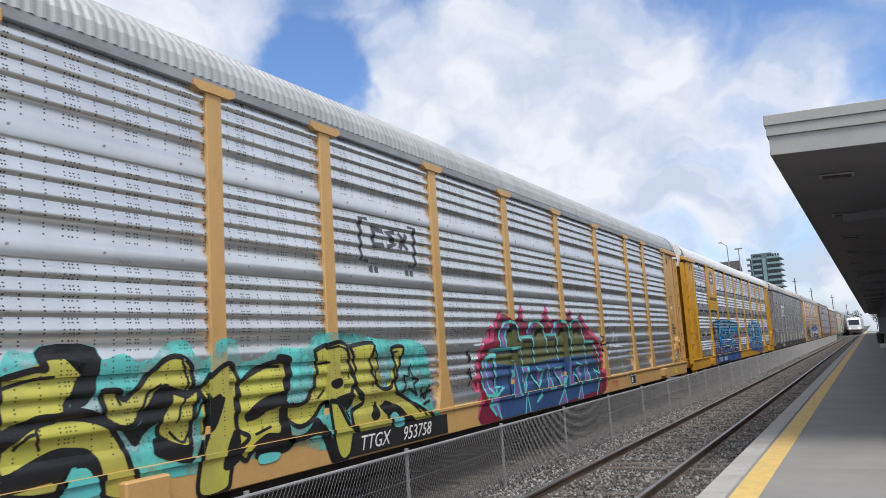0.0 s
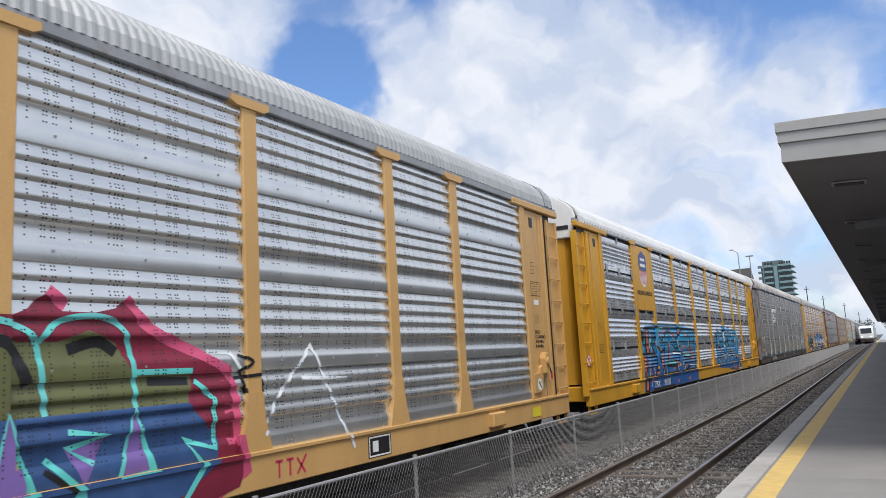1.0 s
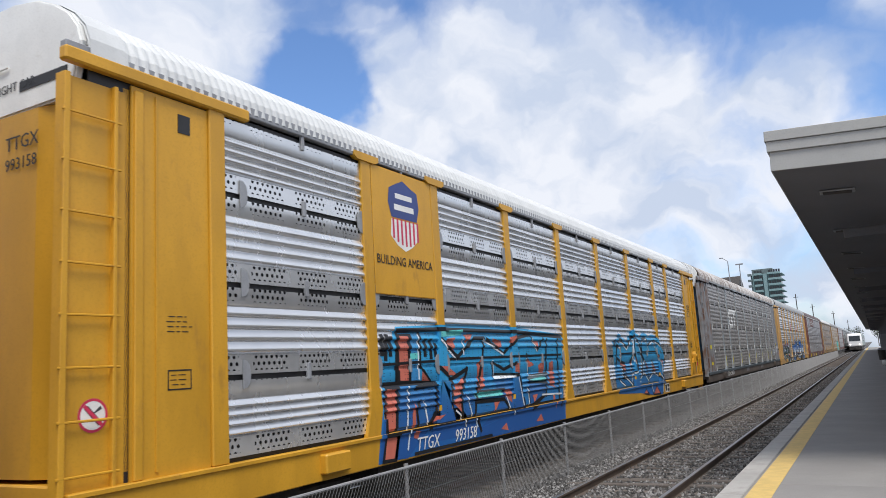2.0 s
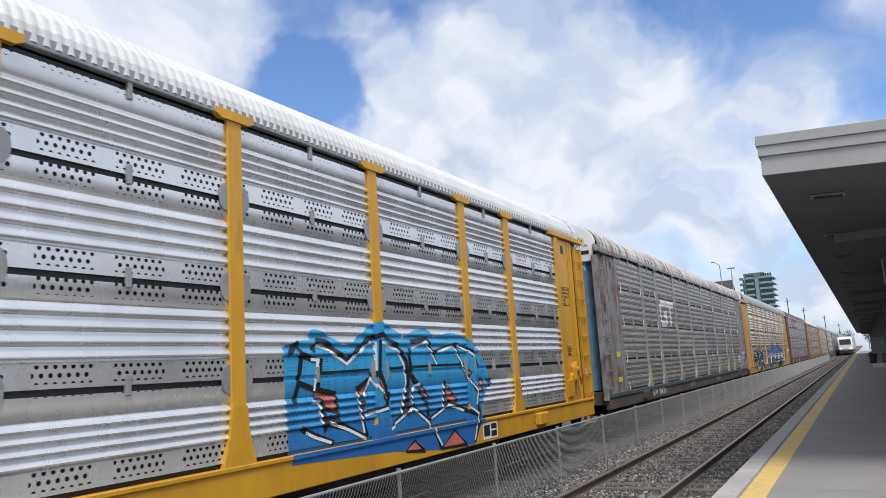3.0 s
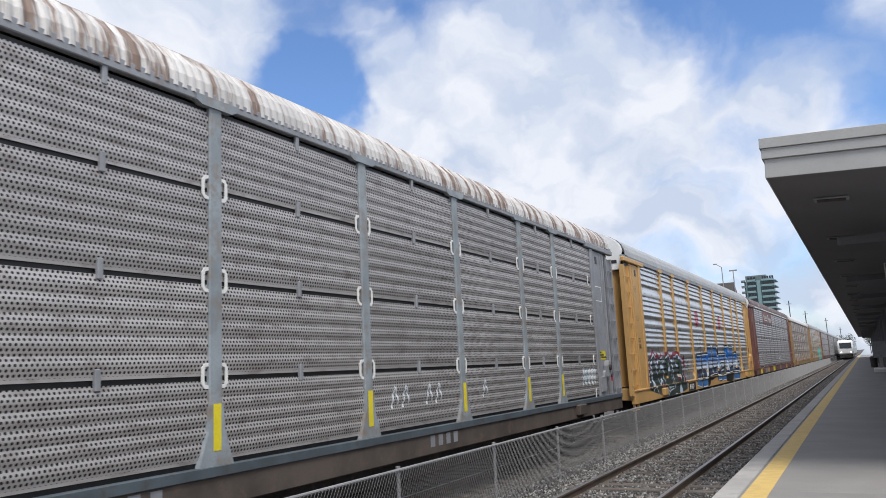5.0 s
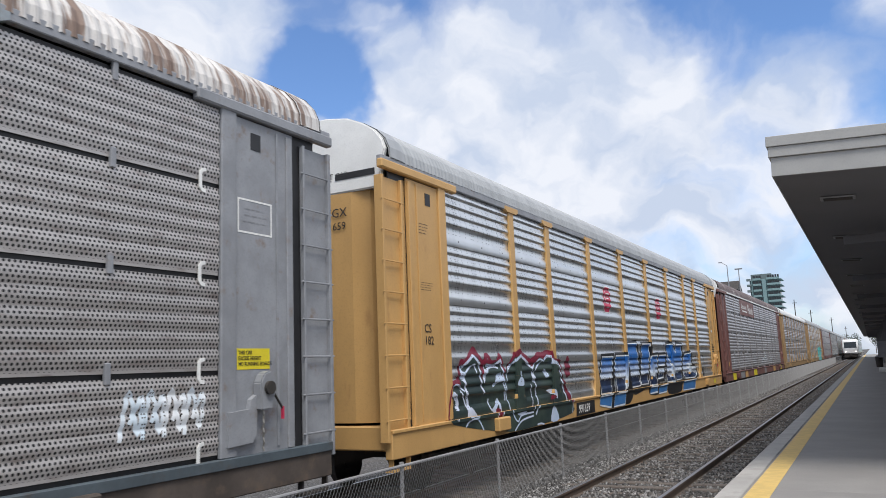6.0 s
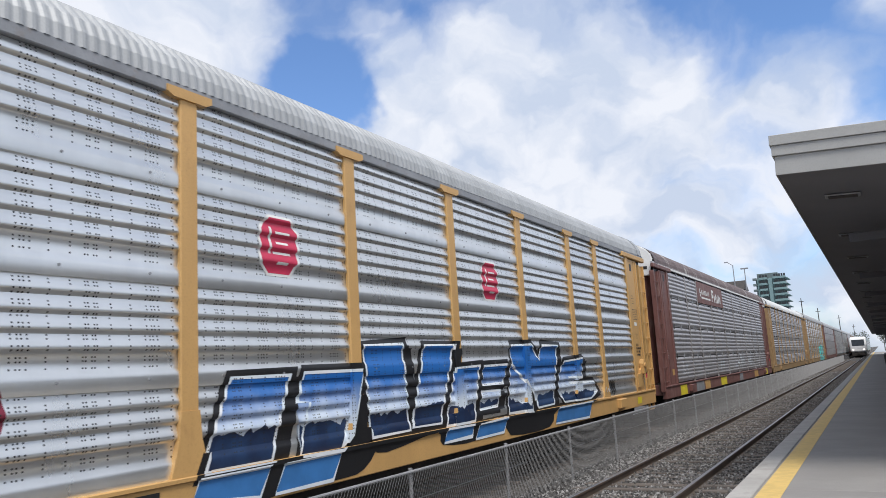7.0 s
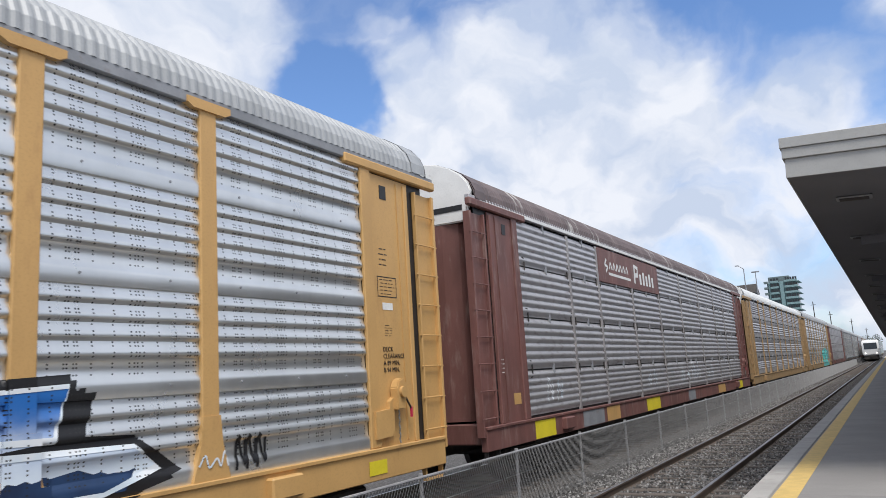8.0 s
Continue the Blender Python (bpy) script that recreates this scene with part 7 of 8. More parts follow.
# silver car with tan posts
graffiti_letters(csx)
graffiti_arches(csx)
side_plate(csx, "number_plate_field", M["black"], [[(-6.85, 0.77), (-4.25, 0.77), (-4.25, 1.06), (-6.75, 1.06)]], 0.006, "black stencil field", SIDE + 0.008)
lettering("car_number", "953758", 0.27, M["white"], csx, SIDE + 0.019, -5.58, 0.82, 0.3, "white stencilled car number", 0.98)
lettering("reporting_mark", "TTGX", 0.27, M["white"], csx, SIDE + 0.019, -6.62, 0.82, 0.3, "white stencilled car number", 0.98)
k = [(-6.12, 3.96), (-6.3, 3.96), (-6.3, 3.36), (-6.12, 3.36)]
paint_on(csx, "lapped", "stencil_bracket", SP["grey_mark"], ribbon(k, 0.05, False), 0.004, "dark stencilled bracket")
paint_on(csx, "lapped", "stencil_bracket", SP["grey_mark"], ribbon([(-5.05, 3.96), (-4.87, 3.96), (-4.87, 3.36), (-5.05, 3.36)], 0.05, False), 0.004, "dark stencilled bracket")
paint_on(csx, "lapped", "stencil_block", SP["grey_mark"], ribbon([(-5.72, 3.82), (-5.98, 3.84), (-5.98, 3.6), (-5.72, 3.62)], 0.075, False) + ribbon([(-5.4, 3.84), (-5.62, 3.82), (-5.42, 3.66), (-5.64, 3.6)], 0.075, False) + ribbon([(-5.3, 3.84), (-5.08, 3.6)], 0.075, False) + ribbon([(-5.08, 3.84), (-5.3, 3.6)], 0.075, False), 0.004, "dark stencilled blocks")
paint_on(csx, "lapped", "stencil_dots", SP["grey_mark"], [rect(y, y + 0.09, 3.2, 3.29) for y in (-6.1, -5.97, -5.15, -5.02)], 0.004)
print_on_end(csx, INK, 1)
side_plate(csx, "paper_label", M["white"], [rect(12.15, 12.40, 3.0, 3.1)], 0.004, "small white paper label")
round_label(csx, 12.02, 1.42, 0.12, SIDE + 0.031)
side_plate(csx, "sticker", M["sticker"], [rect(11.62, 12.02, 0.82, 1.0)], 0.008, "yellow warning sticker", SIDE + 0.005)
side_plate(csx, "red_scrawl", M["badge_red"], ribbon([(4.5, 1.0), (4.62, 1.0)], 0.03, False) + ribbon([(4.56, 1.0), (4.56, 0.82)], 0.03, False) + ribbon([(4.68, 1.0), (4.8, 1.0)], 0.03, False) + ribbon([(4.74, 1.0), (4.74, 0.82)], 0.03, False) + ribbon([(4.86, 0.82), (5.02, 1.02)], 0.03, False) + ribbon([(4.86, 1.0), (5.0, 0.82)], 0.03, False), 0.003, "red scrawl on the sill", SIDE + 0.006)
side_plate(csx, "data_plate", M["black"], [rect(6.25, 6.78, 0.79, 1.07)], 0.002, "black data plate", SIDE + 0.006)
side_plate(csx, "data_plate_print", M["white"], frame_lines(6.27, 6.76, 0.80, 1.06, 0.02) + [rect(6.35, 6.48, 0.86, 1.0)], 0.0035, "", SIDE + 0.006)

# yellow car
graffiti_blocks(upc)
graffiti_bubbles(upc)
sign = part("sign_panel", boxes((BASE + 0.04, SIDE - 0.005, -8.87, -7.18, 3.1, 5.0), bevel=0.01), M["yellow"], upc, "yellow sign panel between two posts")
shield = [(-8.42, 4.72), (-8.24, 4.8), (-8.03, 4.88), (-7.82, 4.8), (-7.62, 4.74), (-7.58, 4.5), (-7.66, 4.25), (-7.62, 4.0), (-7.82, 3.86), (-8.02, 3.78), (-8.24, 3.86), (-8.42, 4.0), (-8.38, 4.25), (-8.46, 4.5)]
side_plate(sign, "shield_field", M["white"], [[(a, min(b, 4.3)) for a, b in shield if b < 4.31]], 0.002, "white shield field", SIDE - 0.004)
side_plate(sign, "shield_top", M["badge_blue"], [shield[:6] + [(-7.66, 4.28), (-8.38, 4.28), shield[-1]]], 0.003, "dark blue shield top", SIDE - 0.004)
for i in range(7):
    side_plate(sign, "shield_stripe", M["badge_red"], [rect(-8.36 + i * 0.115, -8.31 + i * 0.115, 3.96 - 0.1 * math.sin(math.pi * i / 6), 4.27)], 0.004, "red upright stripe", SIDE - 0.004)
side_plate(sign, "shield_print", M["white"], [rect(-8.26, -7.78, 4.58, 4.66), rect(-8.3, -7.74, 4.4, 4.49)], 0.005, "", SIDE - 0.004)
lettering("slogan", "BUILDING AMERICA", 0.19, INK, sign, SIDE + 0.001, -8.82, 3.55, 0.0, "black slogan", 0.92)
side_plate(upc, "number_field", M["black"], [rect(-8.1, -5.5, 0.775, 0.82)], 0.010, "", SIDE + 0.008)
lettering("car_number", "993158", 0.27, M["white"], upc, SIDE + 0.020, -6.88, 0.83, 0.3, "white stencilled car number", 0.94)
lettering("reporting_mark", "TTGX", 0.27, M["white"], upc, SIDE + 0.020, -8.05, 0.83, 0.3, "white stencilled car number", 0.94)
lettering("end_mark", "TTGX", 0.2, INK, upc, 0.42, -13.485, 4.35, 0, "black reporting mark", 1.0, 0)
lettering("end_mark", "993158", 0.17, INK, upc, 0.42, -13.485, 4.15, 0, "black car number", 1.0, 0)
lettering("end_warning", "EXCESS HEIGHT CAR", 0.13, INK, upc, -0.35, -13.485, 4.96, 0, "black warning words", 1.0, 0)
side_plate(upc, "print_frame", INK, frame_lines(11.97, 12.54, 3.36, 3.80, 0.014), 0.003)
lettering("size_print", "EXH  19-0   W 9-1\nEXW 10-8   H 9-3\nEW   9-10   H 16-3\nIL    89-9\nIW   9-1", 0.085, INK, upc, SIDE - 0.031, 12.0, 3.71, 0, "black size table", 0.8)
lettering("height_print", "THIS CAR\nEXCESS\nHEIGHT", 0.058, INK, upc, SIDE - 0.031, 12.145, 2.33, 0, "black height warning", 0.9)
side_plate(upc, "print_frame", INK, frame_lines(12.11, 12.385, 2.18, 2.41, 0.014), 0.003)
bars(upc, "", "small_print", INK, 13.2, 13.45, 2.05, 2.3, 4, seed=17, lift=-0.022)
round_label(upc, 13.3, 1.78, 0.13, SIDE - 0.06, True)
for s in (-1,):
    a, b = sorted((s * 12.2, s * 12.5))
    side_plate(upc, "print_frame", INK, frame_lines(a, b, 1.95, 2.15, 0.014), 0.003)
    bars(upc, "", "small_print", INK, a + 0.03, b - 0.03, 1.98, 2.12, 3, seed=6, lift=0.003)
    bars(upc, "", "small_print", INK, a - 0.02, b + 0.02, 2.5, 2.7, 4, seed=7, lift=0.003)
round_label(upc, -13.3, 1.78, 0.15, SIDE - 0.06, True)
side_plate(upc, "data_plate", M["white"], [rect(7.3, 7.9, 0.79, 1.07)], 0.003, "white data plate", SIDE + 0.006)
side_plate(upc, "data_plate_print", M["black"], [rect(7.34, 7.58, 0.84, 1.03), rect(7.63, 7.86, 0.82, 0.92), rect(7.63, 7.86, 0.95, 1.04)], 0.005, "", SIDE + 0.006)
for y in (-10.2, 9.6):
    bars(upc, "", "small_print", INK, y, y + 0.6, 0.84, 1.02, 4, seed=8, lift=0.044)

# grey perforated car
w = 0.125
paint_on(gtc, "fine", "sign_shape", M["white"], ribbon([(-5.72, 3.9), (-6.5, 3.9), (-6.62, 3.78), (-6.62, 3.3), (-6.5, 3.16), (-5.85, 3.16), (-5.76, 3.25), (-5.76, 3.5), (-6.15, 3.5)], 0.19, False) + ribbon([(-5.68, 3.9), (-4.5, 3.9)], 0.19, False) + ribbon([(-5.1, 3.83), (-5.1, 3.1)], 0.24, False), 0.004, "white block sign shapes", 0.115)
lettering("car_number", "GTW  504175", 0.3, M["white"], gtc, SIDE + 0.012, -9.0, 0.84, 0.0, "worn white car number", 0.95)
lettering("end_mark", "GTW 504175", 0.17, M["white"], gtc, 0.42, -13.485, 4.5, 0, "worn white car number", 0.85, 0)
lettering("end_warning", "EXCESS HEIGHT CAR", 0.105, INK, gtc, 0.5, -13.48, 5.13, 0, "black warning words", 0.85, 0)
strip = part("warning_strip", boxes((0.42, 1.25, -13.486, -13.477, 5.25, 5.38)), M["sticker"], gtc, "yellow strip with small print on the car end")
part("strip_print", boxes((0.47, 1.2, -13.489, -13.4865, 5.29, 5.34)), INK, strip)
for z, x0, x1 in ((1.98, 0.35, 1.2), (1.86, 0.4, 1.15), (1.74, 0.5, 1.05)):
    for k in range(6):
        xa = x0 + (x1 - x0) * k / 6
        part("worn_stencil", boxes((xa, xa + (x1 - x0) / 8, -13.484, -13.4805, z, z + 0.07)), M["pale_blue"], gtc)
for i, y in enumerate(POSTS):
    side_plate(gtc, "reflector", M["sticker"], [rect(y - 0.055, y + 0.055, 1.3, 1.78)], 0.003, "yellow reflector strip", SIDE + 0.012)
side_plate(gtc, "sticker", M["sticker"], [rect(11.98, 12.5, 2.07, 2.3)], 0.004, "yellow height warning sticker")
lettering("sticker_words", "THIS CAR\nEXCESS HEIGHT\nNO RUNNING BOARDS", 0.062, INK, gtc, SIDE - 0.028, 12.0, 2.235, 0, "", 0.8)
side_plate(gtc, "print_frame", M["white"], frame_lines(11.99, 12.55, 3.6, 4.0, 0.022), 0.003)
bars(gtc, "", "small_print", M["grey_paint"], 12.05, 12.5, 3.7, 3.92, 3, seed=9, lift=0.003)
side_plate(gtc, "sticker", M["sticker"], [rect(-12.5, -12.1, 1.42, 1.55)], 0.004, "yellow reflector strip")
side_plate(gtc, "sticker", M["sticker"], [rect(-12.45, -12.1, 2.1, 2.25)], 0.004, "small yellow sticker")
side_plate(gtc, "reflector", M["sticker"], [rect(13.27, 13.34, 1.3, 1.75), rect(13.4, 13.47, 1.3, 1.75)], 0.004, "yellow reflector strips", SIDE - 0.11)
scrawl = paint_on(gtc, "fine", "white_scrawl", SP["white"], flat_list(ribbon([(y, 1.45), (y + 0.1, 1.9), (y + 0.2, 1.5), (y + 0.25, 1.85), (y + 0.1, 1.6)], 0.05) for y in (10.5, 10.75, 11.0, 11.25)) + flat_list(ribbon([(y, 1.5), (y + 0.1, 1.8), (y + 0.18, 1.55)], 0.04) for y in (2.0, 2.3, 3.0, 3.3, 5.0)), 0.004, "white sprayed scrawl")
tagged(scrawl, kind="stuff")
for y in (-8.0, -3.0, 3.0):
    for i in range(4):
        side_plate(gtc, "worn_stencil", M["grey_paint"], [rect(y + i * 0.25, y + i * 0.25 + 0.14, 0.85, 1.02)], 0.003, "faded white stencil block", SIDE + 0.006)

# grey car with red badges
graffiti_dark(kcs)
graffiti_sky(kcs)
for y in (-2.83, 2.83):
    o = [(y - 0.18, 3.93), (y + 0.18, 3.93), (y + 0.31, 3.78), (y + 0.31, 3.42), (y + 0.18, 3.27), (y - 0.18, 3.27), (y - 0.31, 3.42), (y - 0.31, 3.78)]
    paint_on(kcs, "lapped", "badge_edge", M["white"], [[(y + (a - y) * 1.12, 3.6 + (b - 3.6) * 1.1) for a, b in o]], 0.004, "white badge border")
    paint_on(kcs, "lapped", "badge", M["badge_red"], [o], 0.006, "red badge")
    paint_on(kcs, "lapped", "badge_print", M["white"], [rect(y - 0.18, y - 0.14, 3.5, 3.82), rect(y - 0.08, y + 0.17, 3.74, 3.77), rect(y - 0.06, y + 0.15, 3.62, 3.65), rect(y - 0.1, y + 0.2, 3.5, 3.53), rect(y - 0.05, y + 0.14, 3.38, 3.41)], 0.008)
side_plate(kcs, "number_field", M["black"], [[(-5.95, 0.77), (-4.6, 0.77), (-4.6, 1.06), (-5.9, 1.06)]], 0.006, "black stencil field", SIDE + 0.008)
lettering("car_number", "991659", 0.27, M["white"], kcs, SIDE + 0.019, -5.8, 0.82, 0.3, "white stencilled car number", 0.98)
lettering("end_mark", "TTGX", 0.2, INK, kcs, 0.3, -13.485, 4.35, 0, "black reporting mark", 1.0, 0)
lettering("end_mark", "991659", 0.17, INK, kcs, 0.3, -13.485, 4.15, 0, "black car number", 1.0, 0)
lettering("end_warning", "EXCESS HEIGHT CAR", 0.13, INK, kcs, -0.35, -13.485, 4.96, 0, "black warning words", 1.0, 0)
print_on_end(kcs, INK, 1)
bars(kcs, "", "small_print", INK, -12.6, -12.3, 4.1, 4.3, 4, seed=11, lift=0.003)
bars(kcs, "", "small_print", INK, -12.6, -12.2, 3.2, 3.35, 4, seed=12, lift=0.003)
lettering("end_code", "CS\n182", 0.19, INK, kcs, SIDE - 0.03, -12.52, 2.55, 0, "black code on the end sheet", 1.0)
side_plate(kcs, "paper_label", M["white"], [rect(12.15, 12.40, 3.0, 3.1)], 0.004, "small white paper label")
side_plate(kcs, "sticker", M["sticker"], [rect(11.62, 12.02, 0.82, 1.0)], 0.008, "yellow warning sticker", SIDE + 0.005)

# maroon-ended car
part("name_board", boxes((BASE, SIDE - 0.008, -6.98, -1.35, 4.13, 5.0), bevel=0.008), M["maroon"], spc, "maroon name board with white shapes")
side_plate(spc, "board_script", M["white"], ribbon([(-6.3, 4.75), (-6.45, 4.6), (-6.25, 4.55), (-6.4, 4.42)], 0.07) + flat_list(ribbon([(-6.1 + i * 0.28, 4.5), (-6.0 + i * 0.28, 4.68), (-5.9 + i * 0.28, 4.5)], 0.06) for i in range(6)) + ribbon([(-6.2, 4.38), (-4.3, 4.36)], 0.07), 0.004, "white script shapes", SIDE - 0.008)
side_plate(spc, "board_script", M["white"], ribbon([(-3.9, 4.3), (-3.85, 4.8), (-3.55, 4.75), (-3.6, 4.55), (-3.85, 4.53)], 0.12, False) + [rect(-3.4 + i * 0.32, -3.22 + i * 0.32, 4.3, 4.6 + 0.08 * (i % 2)) for i in range(5)], 0.004, "white script shapes", SIDE - 0.008)
part("stripe", boxes((SIDE + 0.003, SIDE + 0.012, -HALF + 0.4, HALF - 0.4, 5.045, 5.115)), M["white"], spc, "white trim along the eave")
lettering("end_mark", "TTGX", 0.2, M["white"], spc, 0.2, -13.485, 4.35, 0, "white reporting mark", 1.0, 0)
lettering("end_mark", "255178", 0.17, M["white"], spc, 0.2, -13.485, 4.15, 0, "white car number", 1.0, 0)
bars(spc, "", "small_print", M["white"], -12.9, -12.6, 2.0, 2.3, 4, seed=13, lift=0.004)
side_plate(spc, "sticker", M["tan"], [rect(-12.35, -12.05, 1.45, 1.65)], 0.004, "small tan sticker")
scrawl = paint_on(spc, "plain", "white_scrawl", SP["white"], flat_list(ribbon([(y, 1.4), (y + 0.1, 1.9 - 0.1 * (i % 3)), (y + 0.25, 1.45), (y + 0.3, 1.8)], 0.045) for i, y in enumerate((-10.8, -10.3, -3.5, -2.9, 0.5, 1.2, 2.2, 3.0, 4.6, 5.2))) + ribbon([(2.0, 1.5), (2.1, 2.1), (2.8, 1.5), (2.9, 2.1)], 0.07), 0.004, "white sprayed scrawls", 0.06)
tagged(scrawl, kind="stuff")
for i, y in enumerate((-11.6, -9.0, -7.4, -4.0, 1.0, 6.0, 10.5)):
    side_plate(spc, "sill_patch", (M["sticker"], M["grey_paint"], M["tan"])[i % 3], [rect(y, y + 1.0 + 0.4 * (i % 2), 0.76, 1.09)], 0.003, "patch of older paint on the sill", SIDE + 0.006)


# ---- the station's fittings, the waiting train and the distance ----
M["glass_dark"] = plain("dark_window_glass", (0.02, 0.025, 0.03), 0.12, 0.0, vary=0.2)
M["tower_glass"] = plain("green_tower_glass", (0.05, 0.10, 0.105), 0.15, 0.3, vary=0.3, scale=0.2)
M["tower_slab"] = plain("pale_green_balcony", (0.20, 0.31, 0.32), 0.6, vary=0.1)
M["tower_core"] = plain("grey_green_cladding", (0.13, 0.17, 0.175), 0.6, vary=0.1)
M["train_white"] = plain("white_train_paint", (0.80, 0.80, 0.80), 0.35, vary=0.04)
M["train_side"] = plain("grey_green_train_side", (0.22, 0.27, 0.26), 0.4, vary=0.1)
M["leaf"] = plain("dull_green_leaves", (0.06, 0.075, 0.045), 0.8, vary=0.4, scale=0.6)


def make_fixtures():
    """Flush lamps under the canopy, unlit by day, in one row."""
    first = None
    for i in range(12):
        y = 14.2 + i * 5.15
        for x in (-0.2,):
            z = EYE + 12.0 * 0.2161 - (x - CANOPY_X) * math.tan(radians(3.2))
            m = pose(x, y, z, 0, 3.2, 0)
            if first is None:
                first = thing("ceiling_light", "small square flush light under the canopy, unlit", "ceiling light", m, "lights under the canopy")
                part("housing", boxes((-0.27, 0.27, -0.17, 0.17, -0.035, -0.004), bevel=0.015), M["grey_paint"], first, "pale rim")
                part("diffuser", boxes((-0.22, 0.22, -0.12, 0.12, -0.045, -0.0355), bevel=0.004), M["iron"], first, "dark unlit glass")
            else:
                copy_thing(first, m)


def make_columns():
    first = None
    for i in range(17):
        y = 18.0 + 10.0 * i
        if first is None:
            first = thing("canopy_column", "dark grey steel column holding the canopy", "column", pose(1.35, y, PLATFORM), "columns of the canopy", "structure")
            h = EYE + 12 * 0.2161 - 2.35 * math.tan(radians(3.2)) - PLATFORM
            part("shaft", boxes((-0.14, 0.14, -0.14, 0.14, 0.02, h), bevel=0.02), M["soffit"], first)
            part("base_plate", boxes((-0.22, 0.22, -0.22, 0.22, 0, 0.02)), M["iron"], first)
            part("bracket", boxes((-1.6, 1.6, -0.07, 0.07, h - 0.28, h - 0.1), bevel=0.01), M["soffit"], first)
        else:
            copy_thing(first, pose(1.35, y, PLATFORM))


def make_sign():
    s = thing("hanging_sign", "dark hanging platform sign with a white border", "sign", pose(0.78, 26.0, 3.75))
    part("panel", boxes((0, 2.2, -0.05, 0.05, 0, 0.78), bevel=0.02), M["soffit"], s)
    part("border", boxes((0, 2.2, -0.062, -0.052, 0, 0.035), (0, 2.2, -0.062, -0.052, 0.745, 0.78), (0, 0.035, -0.062, -0.052, 0.035, 0.745), (2.165, 2.2, -0.062, -0.052, 0.035, 0.745)), M["white"], s, "white painted border")
    part("hanger", boxes((0.4, 0.44, -0.02, 0.02, 0.78, 0.86), (1.7, 1.74, -0.02, 0.02, 0.78, 0.80)), M["iron"], s)


def make_info_post():
    s = thing("information_stand", "pale information stand on a white base on the platform", "information stand", pose(0.95, 66.0, PLATFORM))
    part("base", boxes((-0.55, 0.55, -0.3, 0.3, 0, 0.35), bevel=0.05), M["white"], s)
    part("post", boxes((-0.12, 0.12, -0.08, 0.08, 0.35, 2.2), bevel=0.02), M["edge"], s)
    part("board", boxes((-0.45, 0.45, -0.1, -0.082, 1.1, 2.3), bevel=0.01), M["grey_paint"], s)
    b = thing("litter_bin", "round dark litter bin on the platform", "litter bin", pose(0.6, 84.0, PLATFORM))
    bm = bmesh.new()
    bmesh.ops.create_cone(bm, cap_ends=True, segments=20, radius1=0.28, radius2=0.33, depth=0.95, matrix=Matrix.Translation((0, 0, 0.475)))
    part("drum", bm, M["iron"], b)
    bm = bmesh.new()
    bmesh.ops.create_cone(bm, cap_ends=True, segments=20, radius1=0.35, radius2=0.2, depth=0.16, matrix=Matrix.Translation((0, 0, 1.035)))
    part("lid", bm, M["soffit"], b)


def make_passenger_train():
    t = thing("passenger_train", "white-fronted passenger train approaching on the platform track", "train", pose(TRACK_X, 211, 0))
    nose = prism([(0.0, 1.05), (0.0, 2.3), (0.35, 3.6), (0.75, 4.05), (3.0, 4.1), (3.0, 1.0)], -1.48, 1.48)
    bmesh.ops.bevel(nose, geom=nose.edges[:], offset=0.18, segments=3, affect="EDGES")
    cab = part("cab", nose, M["train_white"], t, "white rounded cab")
    bm = prism([(-0.03, 2.3), (0.30, 3.5), (0.36, 3.5), (0.03, 2.3)], -1.15, 1.15)
    part("windscreen", bm, M["glass_dark"], cab, "dark windscreen")
    lamp = bpy.data.materials.new("headlight_glow")
    lamp.use_nodes = True
    lamp.node_tree.nodes["Principled BSDF"].inputs["Emission Color"].default_value = (1, 0.95, 0.85, 1)
    lamp.node_tree.nodes["Principled BSDF"].inputs["Emission Strength"].default_value = 3.0
    for x in (-0.95, 0.95):
        bm = bmesh.new()
        rod(bm, (x, -0.03, 1.5), (x, 0.05, 1.5), 0.12, 12)
        part("headlight", bm, lamp, cab)
    part("skirt", boxes((-1.3, 1.3, 0.15, 3.0, 0.25, 1.0), bevel=0.08), M["iron"], t)
    part("coupler", boxes((-0.15, 0.15, -0.35, 0.2, 0.6, 0.95), bevel=0.04), M["iron"], t)
    for y in (3.5, 9.0, 20.0):
        part("bogie", boxes((-1.05, 1.05, y, y + 2.6, 0.0, 0.6), bevel=0.1), M["iron"], t)
    body = None
    for i in range(3):
        y = 3.02 + i * 25.6
        if body is None:
            body = part("coach_body", boxes((-1.48, 1.48, 0, 25.2, 1.0, 4.1), bevel=0.2), M["train_side"], t, "grey-green coach side")
            body.matrix_basis = pose(0, y, 0)
            part("window_band", boxes((1.482, 1.49, 0.8, 24.4, 2.3, 3.2), (-1.49, -1.482, 0.8, 24.4, 2.3, 3.2)), M["glass_dark"], body, "dark window band")
            part("underbody", boxes((-1.2, 1.2, 0.5, 24.7, 0.35, 1.0)), M["iron"], body)
        else:
            o = again(body, "coach_body", t, 0, y, 0)
            for c in body.children:
                again(c, c.name.split(".")[0], o)
    return t


